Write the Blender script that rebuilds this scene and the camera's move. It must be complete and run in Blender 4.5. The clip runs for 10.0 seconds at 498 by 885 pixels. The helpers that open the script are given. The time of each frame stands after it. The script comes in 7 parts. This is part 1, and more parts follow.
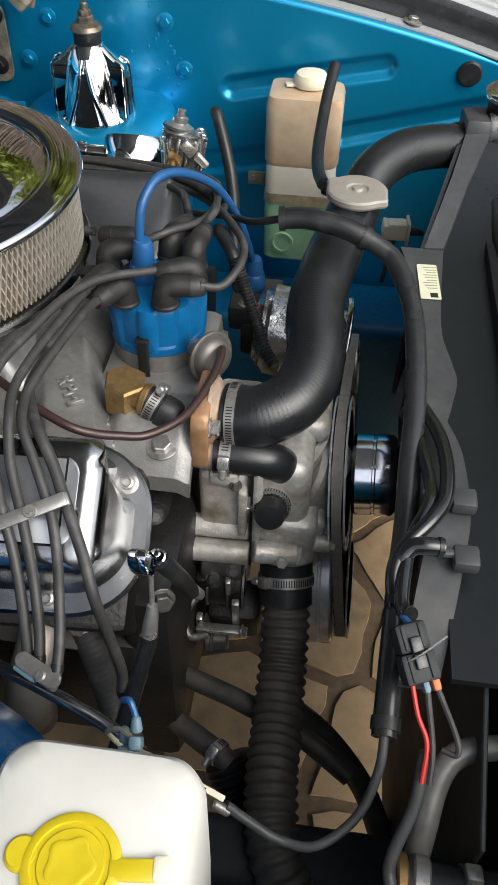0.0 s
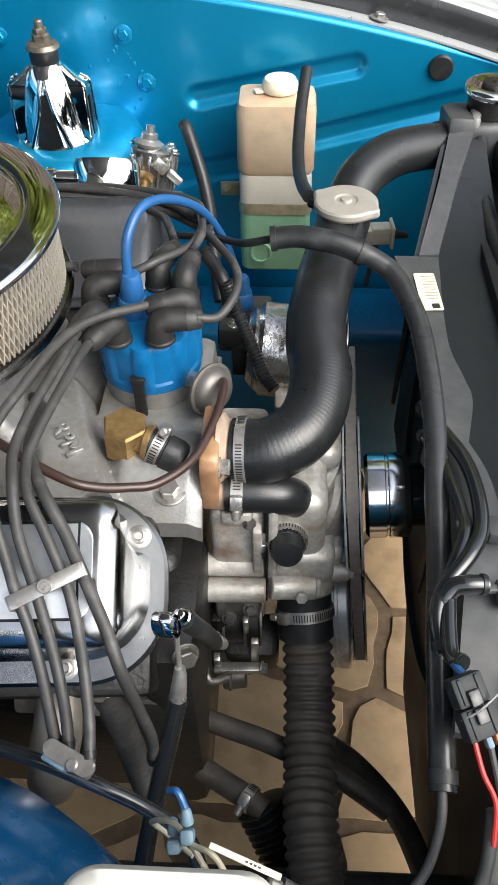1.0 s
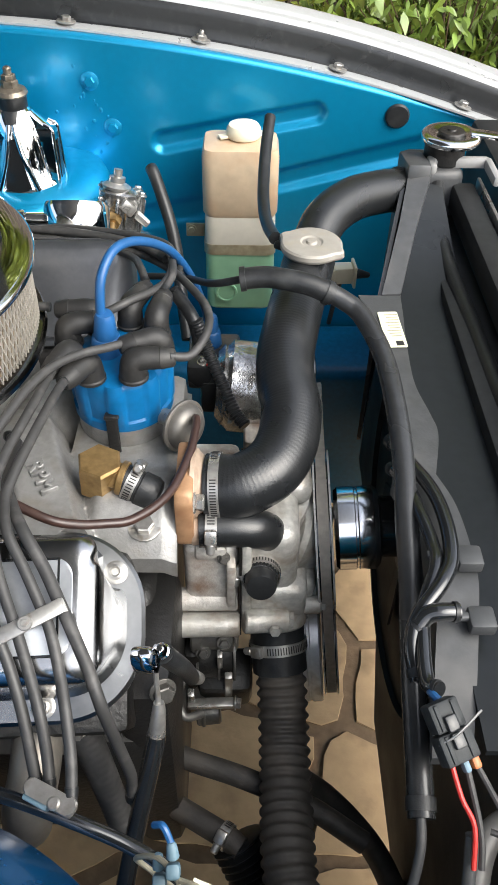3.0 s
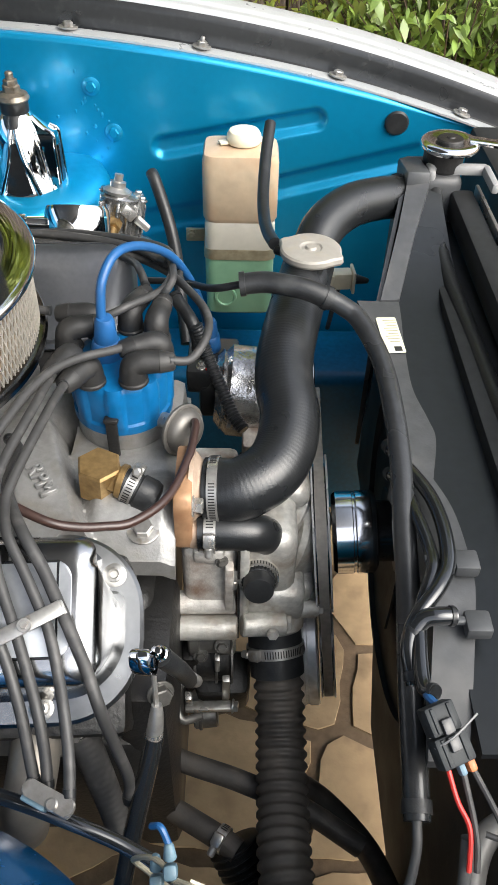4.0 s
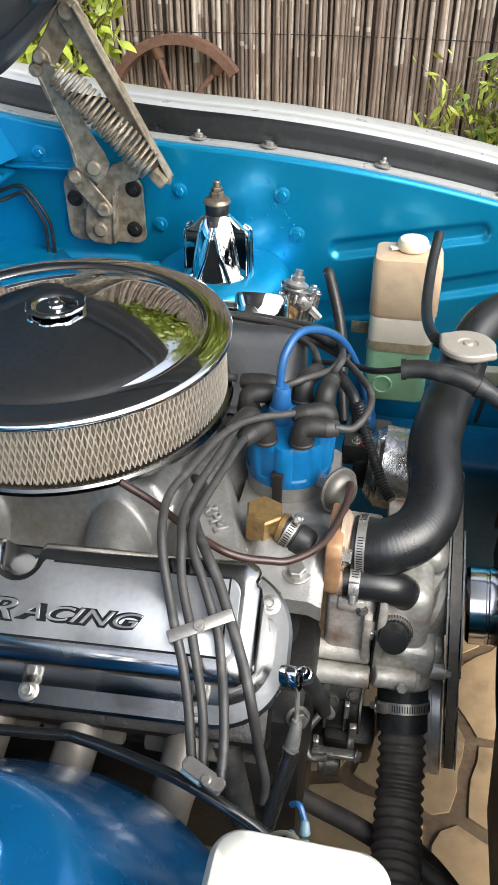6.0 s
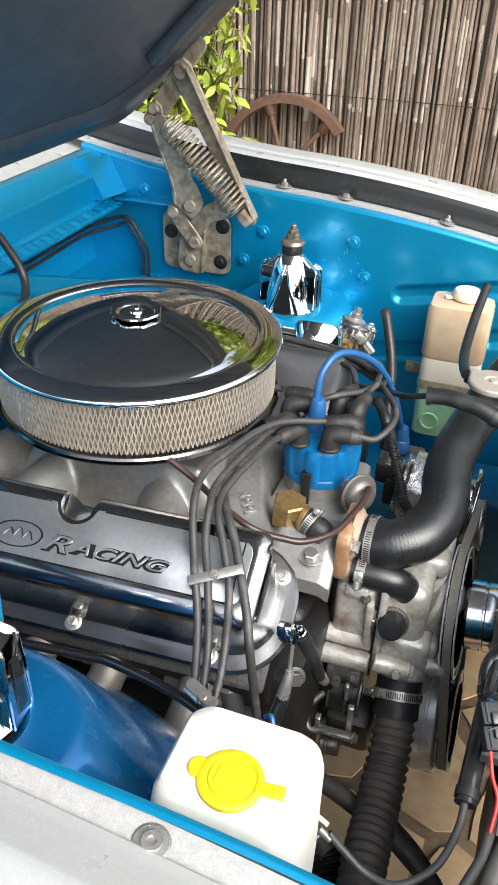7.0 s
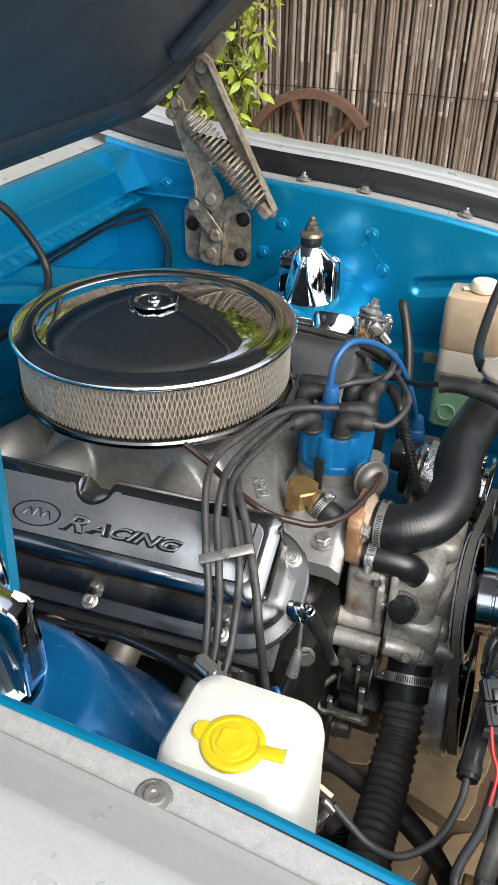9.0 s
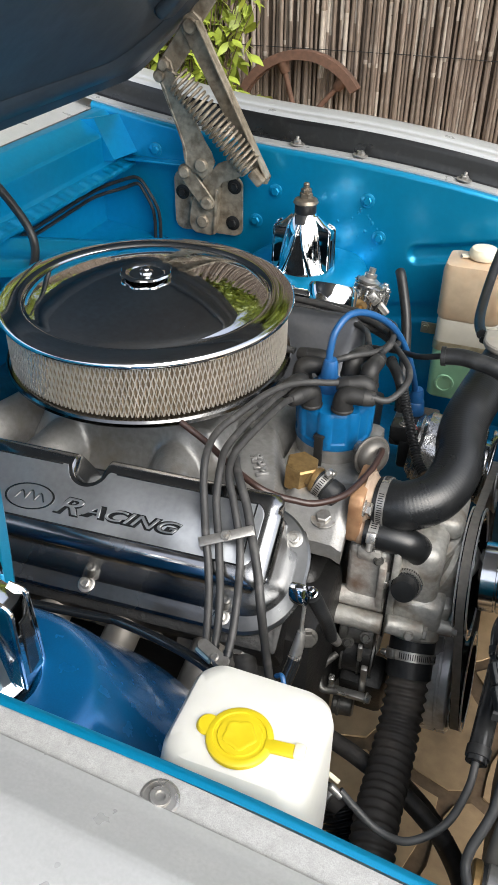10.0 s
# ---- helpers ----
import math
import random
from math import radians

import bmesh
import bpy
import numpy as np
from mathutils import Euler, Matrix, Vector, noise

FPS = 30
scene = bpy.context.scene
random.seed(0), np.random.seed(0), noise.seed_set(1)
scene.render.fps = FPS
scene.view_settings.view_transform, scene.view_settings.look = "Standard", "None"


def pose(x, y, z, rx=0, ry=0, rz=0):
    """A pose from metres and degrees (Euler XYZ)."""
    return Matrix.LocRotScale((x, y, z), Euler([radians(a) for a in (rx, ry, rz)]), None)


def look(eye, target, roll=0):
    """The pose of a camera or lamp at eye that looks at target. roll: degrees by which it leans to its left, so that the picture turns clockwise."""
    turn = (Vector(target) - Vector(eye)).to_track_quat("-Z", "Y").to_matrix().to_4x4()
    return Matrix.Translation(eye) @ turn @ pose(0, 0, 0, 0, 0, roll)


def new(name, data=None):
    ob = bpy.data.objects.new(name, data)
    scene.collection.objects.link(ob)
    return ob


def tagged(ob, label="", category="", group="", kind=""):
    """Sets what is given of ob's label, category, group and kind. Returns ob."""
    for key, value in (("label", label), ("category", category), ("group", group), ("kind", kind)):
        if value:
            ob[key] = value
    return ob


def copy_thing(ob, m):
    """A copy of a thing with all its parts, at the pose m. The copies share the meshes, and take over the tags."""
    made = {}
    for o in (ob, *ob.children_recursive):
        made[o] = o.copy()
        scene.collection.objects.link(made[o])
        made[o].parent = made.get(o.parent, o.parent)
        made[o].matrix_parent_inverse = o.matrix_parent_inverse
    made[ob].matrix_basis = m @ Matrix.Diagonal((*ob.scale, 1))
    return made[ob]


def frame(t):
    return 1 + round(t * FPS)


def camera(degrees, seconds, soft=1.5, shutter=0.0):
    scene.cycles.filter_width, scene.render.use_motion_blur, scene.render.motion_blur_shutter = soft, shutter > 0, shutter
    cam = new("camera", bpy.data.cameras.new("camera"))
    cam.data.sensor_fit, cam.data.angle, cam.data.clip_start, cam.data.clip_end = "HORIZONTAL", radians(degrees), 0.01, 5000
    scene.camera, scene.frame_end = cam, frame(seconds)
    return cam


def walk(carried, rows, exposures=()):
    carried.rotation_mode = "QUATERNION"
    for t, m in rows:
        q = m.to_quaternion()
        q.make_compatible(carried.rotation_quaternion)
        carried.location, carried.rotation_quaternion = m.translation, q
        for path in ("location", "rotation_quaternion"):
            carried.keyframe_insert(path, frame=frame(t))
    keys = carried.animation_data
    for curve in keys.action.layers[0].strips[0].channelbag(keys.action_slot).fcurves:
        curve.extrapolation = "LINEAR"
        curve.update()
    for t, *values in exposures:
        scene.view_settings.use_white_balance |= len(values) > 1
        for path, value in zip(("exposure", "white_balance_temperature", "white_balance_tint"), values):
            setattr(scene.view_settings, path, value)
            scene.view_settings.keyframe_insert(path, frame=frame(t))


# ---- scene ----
cam = camera(34.8, 10.0, soft=1.1)
PATH = [
    (0, (0.42, -0.618, 1.265), (0.268, 0.78, -0.158), 1.6),
    (0.5, (0.39, -0.573, 1.261), (0.253, 0.808, -0.179), -1.2),
    (1, (0.38, -0.567, 1.264), (0.299, 0.827, -0.167), -1.0),
    (1.5, (0.374, -0.57, 1.264), (0.331, 0.839, -0.154), -0.6),
    (2, (0.372, -0.574, 1.27), (0.366, 0.851, -0.133), 0.2),
    (2.5, (0.37, -0.576, 1.272), (0.38, 0.871, -0.109), 0.7),
    (4, (0.368, -0.581, 1.276), (0.39, 0.887, -0.083), 1.5),
    (4.5, (0.368, -0.584, 1.276), (0.374, 0.895, -0.07), 1.2),
    (5, (0.351, -0.599, 1.294), (0.262, 0.927, 0.004), 0.3),
    (5.5, (0.335, -0.631, 1.299), (0.107, 0.94, 0.083), -0.3),
    (5.7, (0.336, -0.648, 1.307), (0.066, 0.928, 0.106), -0.6),
    (6.8, (0.434, -0.804, 1.346), (-0.066, 0.788, 0.243), 1.6),
    (7, (0.444, -0.816, 1.351), (-0.105, 0.773, 0.268), 1.7),
    (7.5, (0.459, -0.83, 1.35), (-0.148, 0.74, 0.269), 1.3),
    (8, (0.469, -0.837, 1.349), (-0.16, 0.727, 0.274), 0.9),
    (8.5, (0.47, -0.838, 1.35), (-0.16, 0.723, 0.269), 0.8),
    (9, (0.467, -0.834, 1.35), (-0.142, 0.729, 0.26), 0.9),
    (9.5, (0.461, -0.825, 1.346), (-0.134, 0.731, 0.238), 0.5),
    (10, (0.449, -0.811, 1.343), (-0.122, 0.719, 0.189), 0.6),
]
walk(cam, [(t, look(*row)) for t, *row in PATH], [(0.0, 0.8), (0.5, 1.12), (1.0, 1.42), (5.0, 1.5), (5.6, 1.42), (7.0, 1.6), (7.7, 1.28), (9.0, 1.15), (10.0, 1.12)])

# ---- world, sun and exposure ----
world = bpy.data.worlds.new("world")
scene.world = world
world.use_nodes = True
wn = world.node_tree
wn.nodes.clear()
sky = wn.nodes.new("ShaderNodeTexSky")
sky.sky_type = "NISHITA"
sky.sun_disc = False
sky.sun_elevation, sky.sun_rotation = radians(45), radians(125)
sky.air_density, sky.dust_density, sky.ozone_density = 1.0, 4.0, 0.6
soften = wn.nodes.new("ShaderNodeHueSaturation")
soften.inputs["Saturation"].default_value = 0.55
back = wn.nodes.new("ShaderNodeBackground")
back.inputs["Strength"].default_value = 0.15
wout = wn.nodes.new("ShaderNodeOutputWorld")
wn.links.new(sky.outputs[0], soften.inputs["Color"])
wn.links.new(soften.outputs[0], back.inputs["Color"])
wn.links.new(back.outputs[0], wout.inputs["Surface"])
sun = new("sun", bpy.data.lights.new("sun", "SUN"))
sun.data.energy, sun.data.angle, sun.data.color = 1.2, radians(60), (0.96, 0.99, 0.95)
sun.matrix_world = look((3.2, -2.2, 3.9), (0, 0, 0))


# ---- materials ----
def shader(name, color, rough=0.5, metal=0.0, coat=0.0, grain=60.0, vary=0.15, stain=None, stain_amount=0.0, stain_scale=9.0,
           bump=0.0, bump_scale=200.0, rough_vary=0.1, spec=0.5, random_tone=0.0, sheen=0.0, transmit=0.0, sub=0.0, stretch=None):
    """A principled material with two scales of colour variation, blotchy stains and fine relief."""
    m = bpy.data.materials.new(name)
    m.use_nodes = True
    t = m.node_tree
    p = t.nodes["Principled BSDF"]
    p.inputs["Metallic"].default_value = metal
    p.inputs["Specular IOR Level"].default_value = spec
    p.inputs["Coat Weight"].default_value = coat
    p.inputs["Coat Roughness"].default_value = 0.16
    p.inputs["Transmission Weight"].default_value = transmit
    p.inputs["Subsurface Weight"].default_value = sub
    p.inputs["Subsurface Radius"].default_value = (0.02, 0.02, 0.015)
    p.inputs["Subsurface Scale"].default_value = 0.4
    co = t.nodes.new("ShaderNodeTexCoord")
    at = co.outputs["Object"]
    if stretch:
        mp = t.nodes.new("ShaderNodeMapping")
        mp.inputs["Scale"].default_value = stretch
        t.links.new(at, mp.inputs["Vector"])
        at = mp.outputs[0]

    def noise_node(scale, detail=5.0):
        n = t.nodes.new("ShaderNodeTexNoise")
        n.inputs["Scale"].default_value, n.inputs["Detail"].default_value = scale, detail
        t.links.new(at, n.inputs["Vector"])
        return n.outputs["Fac"]

    def span(value, a, b, c, d):
        r = t.nodes.new("ShaderNodeMapRange")
        for i, v in enumerate((a, b, c, d)):
            r.inputs[i + 1].default_value = v
        t.links.new(value, r.inputs[0])
        return r.outputs[0]

    def mix(fac, a, b, blend="MIX"):
        x = t.nodes.new("ShaderNodeMix")
        x.data_type, x.blend_type = "RGBA", blend
        for socket, v in ((x.inputs[0], fac), (x.inputs[6], a), (x.inputs[7], b)):
            if isinstance(v, (tuple, float, int)):
                socket.default_value = v
            else:
                t.links.new(v, socket)
        return x.outputs[2]

    base = (*color, 1.0)
    fine, broad = noise_node(grain), noise_node(grain / 11.0, 3.0)
    col = mix(span(fine, 0.3, 0.7, 0.0, 1.0), tuple(c * (1 - vary) for c in color) + (1.0,), tuple(min(1, c * (1 + vary)) for c in color) + (1.0,))
    col = mix(span(broad, 0.35, 0.65, 0.0, 0.5), col, tuple(c * (1 - 1.3 * vary) for c in color) + (1.0,))
    if stain:
        col = mix(span(noise_node(stain_scale, 6.0), 0.62 - 0.3 * stain_amount, 0.75, 0.0, min(1.0, 0.5 + stain_amount)), col, (*stain, 1.0))
    if random_tone:
        info = t.nodes.new("ShaderNodeObjectInfo")
        hs = t.nodes.new("ShaderNodeHueSaturation")
        t.links.new(span(info.outputs["Random"], 0, 1, 1 - random_tone, 1 + random_tone), hs.inputs["Value"])
        t.links.new(col, hs.inputs["Color"])
        col = hs.outputs[0]
    t.links.new(col, p.inputs["Base Color"])
    t.links.new(span(broad, 0.3, 0.7, max(0.02, rough - rough_vary), min(1.0, rough + rough_vary)), p.inputs["Roughness"])
    if bump:
        b = t.nodes.new("ShaderNodeBump")
        b.inputs["Strength"].default_value, b.inputs["Distance"].default_value = bump, 0.002
        t.links.new(noise_node(bump_scale, 4.0), b.inputs["Height"])
        t.links.new(b.outputs[0], p.inputs["Normal"])
    return m


BLUE = shader("blue metallic paint", (0.001, 0.255, 0.476), 0.34, 0.55, 0.35, 900, 0.08, rough_vary=0.05, bump=0.04, bump_scale=25)
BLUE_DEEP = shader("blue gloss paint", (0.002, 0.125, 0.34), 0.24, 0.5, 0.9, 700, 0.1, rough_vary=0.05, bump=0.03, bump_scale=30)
# the bay's blue with deep shade put into the colour
BLUE_SHADED = shader("shade-darkened blue paint", (0.002, 0.075, 0.165), 0.45, 0.0, 0.0, 120, 0.2, spec=0.25, bump=0.1, bump_scale=120)
SILVER = shader("silver car paint", (0.46, 0.47, 0.47), 0.36, 0.35, 0.3, 420, 0.07)
DULL_SILVER = shader("dusty grey primer", (0.40, 0.40, 0.39), 0.5, 0.3, 0.1, 1300, 0.2, stain=(0.26, 0.26, 0.25), stain_amount=0.2, stain_scale=420)
BLACK_PAINT = shader("black gutter paint", (0.022, 0.0235, 0.0245), 0.55, 0, 0.0, 90, 0.3, spec=0.25, stain=(0.03, 0.029, 0.028), stain_amount=0.15)
BONNET_PAINT = shader("dark underside paint", (0.027, 0.037, 0.049), 0.45, 0.0, 0.0, 60, 0.25, bump=0.08, bump_scale=60)
CHROME = shader("chrome", (0.78, 0.79, 0.80), 0.06, 1.0, 0, 120, 0.03, rough_vary=0.03, bump=0.02, bump_scale=40)
WORN_CHROME = shader("worn chrome", (0.60, 0.60, 0.59), 0.16, 1.0, 0, 150, 0.12, stain=(0.25, 0.22, 0.18), stain_amount=0.2, stain_scale=60)
SATIN = shader("satin grey aluminium", (0.36, 0.375, 0.395), 0.36, 0.85, 0, 160, 0.08, bump=0.04, bump_scale=260)
POLISHED = shader("polished aluminium", (0.42, 0.42, 0.42), 0.18, 1.0, 0, 130, 0.08, stain=(0.24, 0.245, 0.25), stain_amount=0.15, stain_scale=25, bump=0.03, bump_scale=90)
FLANGE = shader("brushed aluminium", (0.27, 0.275, 0.28), 0.28, 1.0, 0, 130, 0.1, stain=(0.22, 0.21, 0.2), stain_amount=0.25, stain_scale=30, bump=0.05, bump_scale=200)
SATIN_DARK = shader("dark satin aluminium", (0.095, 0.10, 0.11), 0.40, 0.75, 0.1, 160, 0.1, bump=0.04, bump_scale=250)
CAST = shader("cast aluminium", (0.285, 0.282, 0.274), 0.42, 0.55, 0, 140, 0.15, stain=(0.19, 0.16, 0.125), stain_amount=0.22, stain_scale=22, bump=0.18, bump_scale=420)
CAST_PALE = shader("bare oxidised aluminium", (0.50, 0.49, 0.455), 0.45, 0.4, 0, 140, 0.22, stain=(0.20, 0.15, 0.10), stain_amount=0.45, stain_scale=30, bump=0.25, bump_scale=400)
CAST_DIRTY = shader("stained cast aluminium", (0.60, 0.58, 0.54), 0.48, 0.3, 0, 120, 0.25, stain=(0.17, 0.085, 0.042), stain_amount=0.68, stain_scale=26, bump=0.4, bump_scale=380)
STEEL = shader("zinc plated steel", (0.40, 0.39, 0.37), 0.32, 0.75, 0, 200, 0.15, stain=(0.2, 0.15, 0.1), stain_amount=0.2, stain_scale=90)
HINGE_STEEL = shader("dull grey brown steel", (0.33, 0.285, 0.220), 0.5, 0.35, 0, 120, 0.22, stain=(0.08, 0.058, 0.036), stain_amount=0.62, stain_scale=48, bump=0.15, bump_scale=200)
IRON = shader("oily black iron", (0.0105, 0.0103, 0.0100), 0.5, 0.1, 0, 80, 0.4, stain=(0.022, 0.018, 0.015), stain_amount=0.3, stain_scale=18, bump=0.4, bump_scale=220)
RUBBER = shader("black rubber", (0.0165, 0.0175, 0.0185), 0.36, 0, 0, 180, 0.25, spec=0.36, stain=(0.045, 0.046, 0.046), stain_amount=0.22, stain_scale=30, bump=0.12, bump_scale=500)
HOSE = shader("woven black hose rubber", (0.0120, 0.0130, 0.0140), 0.32, 0, 0, 180, 0.2, spec=0.5, stain=(0.03, 0.03, 0.03), stain_amount=0.2, stain_scale=30, bump=0.12, bump_scale=700)
DUSTY_RUBBER = shader("dusty old rubber", (0.052, 0.047, 0.042), 0.6, 0, 0, 90, 0.25, stain=(0.10, 0.085, 0.07), stain_amount=0.35, stain_scale=25, bump=0.15, bump_scale=300)
LEAD = shader("grey black lead silicone", (0.034, 0.0335, 0.0330), 0.55, 0, 0, 160, 0.2, stain=(0.10, 0.095, 0.09), stain_amount=0.25, stain_scale=45)
BOOT = shader("charcoal moulded rubber", (0.019, 0.0188, 0.0186), 0.5, 0, 0, 160, 0.2, spec=0.35, stain=(0.05, 0.048, 0.045), stain_amount=0.25, stain_scale=45, bump=0.1, bump_scale=300)
GLOSS_BLACK = shader("gloss black paint", (0.012, 0.013, 0.014), 0.12, 0, 0.6, 100, 0.2, rough_vary=0.04)
PLASTIC_BLACK = shader("black plastic", (0.027, 0.028, 0.029), 0.30, 0, 0, 120, 0.2, bump=0.1, bump_scale=500)
PLASTIC_MATT = shader("matt black plastic", (0.027, 0.0300, 0.0315), 0.5, 0, 0, 120, 0.2, spec=0.2, bump=0.1, bump_scale=500)
PLASTIC_GREY = shader("dusty dark grey plastic", (0.050, 0.052, 0.054), 0.48, 0, 0, 90, 0.2, stain=(0.09, 0.088, 0.085), stain_amount=0.3, stain_scale=20, bump=0.08, bump_scale=400)
CAP_BLUE = shader("blue moulded plastic", (0.002, 0.095, 0.245), 0.40, 0, 0, 90, 0.12, spec=0.25, bump=0.04, bump_scale=300)
LEAD_BLUE = shader("blue silicone", (0.013, 0.085, 0.235), 0.38, 0, 0, 120, 0.12)
BRASS = shader("brass", (0.33, 0.215, 0.09), 0.38, 0.75, 0, 160, 0.2, stain=(0.16, 0.09, 0.03), stain_amount=0.3, stain_scale=60, bump=0.1, bump_scale=300)
BARE_COPPER = shader("oxidised pinkish neck", (0.36, 0.27, 0.20), 0.5, 0.3, 0, 100, 0.2, stain=(0.26, 0.16, 0.10), stain_amount=0.35, stain_scale=40, bump=0.2, bump_scale=300)
DULL_ALLOY = shader("dull die-cast alloy", (0.30, 0.29, 0.275), 0.36, 0.65, 0, 130, 0.2, stain=(0.12, 0.10, 0.08), stain_amount=0.3, stain_scale=50, bump=0.15, bump_scale=300)
BRIGHT_ALLOY = shader("bright cast alloy", (0.50, 0.50, 0.49), 0.24, 0.9, 0, 130, 0.2, stain=(0.10, 0.09, 0.08), stain_amount=0.3, stain_scale=60, bump=0.2, bump_scale=300)
COPPER_PAINT = shader("copper coloured gasket paint", (0.34, 0.195, 0.105), 0.55, 0.3, 0, 100, 0.2, stain=(0.25, 0.12, 0.06), stain_amount=0.35, stain_scale=35)
BROWN_TUBE = shader("brown rubber tube", (0.036, 0.018, 0.014), 0.4, 0, 0, 150, 0.2)
WHITE_PLASTIC = shader("white translucent plastic", (0.60, 0.595, 0.55), 0.38, 0, 0, 60, 0.03, sub=0.25, bump=0.05, bump_scale=120)
YELLOW = shader("yellow plastic", (0.55, 0.43, 0.012), 0.36, 0, 0, 80, 0.08, stain=(0.5, 0.34, 0.01), stain_amount=0.2, stain_scale=40)
BOTTLE_MID = shader("cloudy pale plastic", (0.47, 0.45, 0.385), 0.4, 0, 0, 50, 0.08, stain=(0.42, 0.40, 0.33), stain_amount=0.4, stain_scale=14, sub=0.15)
BOTTLE_TOP = shader("stained cream plastic", (0.48, 0.38, 0.265), 0.4, 0, 0, 50, 0.12, stain=(0.47, 0.285, 0.165), stain_amount=0.55, stain_scale=14, sub=0.15)
BOTTLE_LOW = shader("green coolant behind plastic", (0.22, 0.42, 0.27), 0.36, 0, 0, 40, 0.1, sub=0.15)
DULL_CREAM = shader("grubby cream insulation", (0.33, 0.30, 0.22), 0.5, 0, 0, 60, 0.1)
CREAM = shader("cream plastic", (0.72, 0.66, 0.50), 0.4, 0, 0, 60, 0.08, sub=0.1)
RED = shader("red insulation", (0.50, 0.02, 0.015), 0.4, 0, 0, 90, 0.15)
ORANGE = shader("orange plug", (0.50, 0.14, 0.04), 0.4, 0, 0, 90, 0.15)
PALE_BLUE = shader("pale blue insulation", (0.12, 0.20, 0.25), 0.45, 0, 0, 90, 0.15)
LABEL = shader("pale yellow label", (0.68, 0.67, 0.50), 0.4, 0, 0, 60, 0.08)
INK = shader("black ink", (0.02, 0.02, 0.02), 0.5)
FILTER_CLOTH = shader("oiled cream filter gauze", (0.40, 0.33, 0.24), 0.7, 0, 0, 120, 0.2)
WIRE_MESH = shader("bright filter wire", (0.62, 0.58, 0.52), 0.35, 0.7, 0, 120, 0.1)
STONE = shader("sandstone flag", (0.56, 0.385, 0.215), 0.75, 0, 0, 26, 0.16, stain=(0.24, 0.16, 0.09), stain_amount=0.3, stain_scale=12, bump=0.4, bump_scale=120, random_tone=0.14)
MORTAR = shader("brown mortar", (0.21, 0.142, 0.085), 0.9, 0, 0, 50, 0.25, bump=0.6, bump_scale=150)
CANE = shader("weathered cane", (0.148, 0.114, 0.088), 0.65, 0, 0, 40, 0.25, stain=(0.40, 0.36, 0.31), stain_amount=0.2, stain_scale=16, bump=0.3, bump_scale=120, random_tone=0.23, stretch=(3.0, 3.0, 0.35))
CANE_NODE = shader("pale cane node", (0.32, 0.28, 0.235), 0.6, 0, 0, 50, 0.2, random_tone=0.2)
RUST = shader("rusty iron", (0.105, 0.054, 0.034), 0.8, 0.1, 0, 60, 0.25, stain=(0.06, 0.035, 0.025), stain_amount=0.35, stain_scale=12, bump=0.6, bump_scale=90)
LEAF = shader("yellow green leaf", (0.25, 0.31, 0.040), 0.45, 0, 0, 20, 0.3, stain=(0.30, 0.32, 0.05), stain_amount=0.3, stain_scale=5, sub=0.1)
LEAF_DARK = shader("green leaf", (0.13, 0.20, 0.032), 0.42, 0, 0, 18, 0.35, stain=(0.22, 0.30, 0.05), stain_amount=0.3, stain_scale=5, sub=0.1)
STEM = shader("brown twig", (0.09, 0.06, 0.04), 0.8, 0, 0, 60, 0.2)
GREASY = shader("greasy dark steel", (0.15, 0.145, 0.135), 0.42, 0.6, 0, 90, 0.3, stain=(0.03, 0.028, 0.025), stain_amount=0.4, stain_scale=25, bump=0.3, bump_scale=220)
HEADER_COAT = shader("ceramic grey header coating", (0.19, 0.175, 0.155), 0.45, 0.5, 0, 80, 0.15, stain=(0.2, 0.16, 0.12), stain_amount=0.25, stain_scale=20)


# ---- building blocks ----
def finish(bm, mat, name, angle=38):
    me = bpy.data.meshes.new(name)
    bmesh.ops.recalc_face_normals(bm, faces=bm.faces[:])
    bm.to_mesh(me)
    bm.free()
    me.materials.append(mat)
    me.shade_smooth()
    me.set_sharp_from_angle(angle=radians(angle))
    return me


# how far the group being built sits from the place it is drawn at, and each thing's drawn place
SEAT = Vector((0, 0, 0))
DRAWN = {}


def seat(x=0.0, y=0.0, z=0.0):
    """Moves all things built from here on, as one group on its mountings."""
    SEAT.xyz = (x, y, z)


def thing(name, at=(0, 0, 0), label="", category="", group="", kind=""):
    ob = new(name)
    DRAWN[ob.name] = Vector(at)
    ob.location = Vector(at) + SEAT
    ob.empty_display_size = 0.02
    return tagged(ob, label, category, group, kind)


def root_of(ob):
    while ob.parent:
        ob = ob.parent
    return ob


def part(name, bm, mat, parent, label="", angle=38):
    """One mesh, built in world metres, under a thing or a part."""
    bmesh.ops.translate(bm, verts=bm.verts[:], vec=-DRAWN[root_of(parent).name])
    ob = new(name, finish(bm, mat, name, angle))
    ob.parent = parent
    if label:
        ob["label"] = label
    return ob


def solo(name, bm, mat, at, label, category, group="", kind="", angle=38):
    """A thing of one mesh, with its origin at its base."""
    bmesh.ops.translate(bm, verts=bm.verts[:], vec=-Vector(at))
    ob = new(name, finish(bm, mat, name, angle))
    ob.location = Vector(at) + SEAT
    return tagged(ob, label, category, group, kind)


def B():
    return bmesh.new()


def box(bm, m, size, bevel=0.003, seg=2):
    """A bevelled block of that size round the pose m (or a place)."""
    if not isinstance(m, Matrix):
        m = Matrix.Translation(m)
    made = bmesh.ops.create_cube(bm, size=1.0, matrix=m @ Matrix.Diagonal((*size, 1)))["verts"]
    if bevel:
        edges = {e for v in made for e in v.link_edges}
        bmesh.ops.bevel(bm, geom=list(edges), offset=bevel, segments=seg, affect="EDGES", profile=0.5, clamp_overlap=True)
    return bm


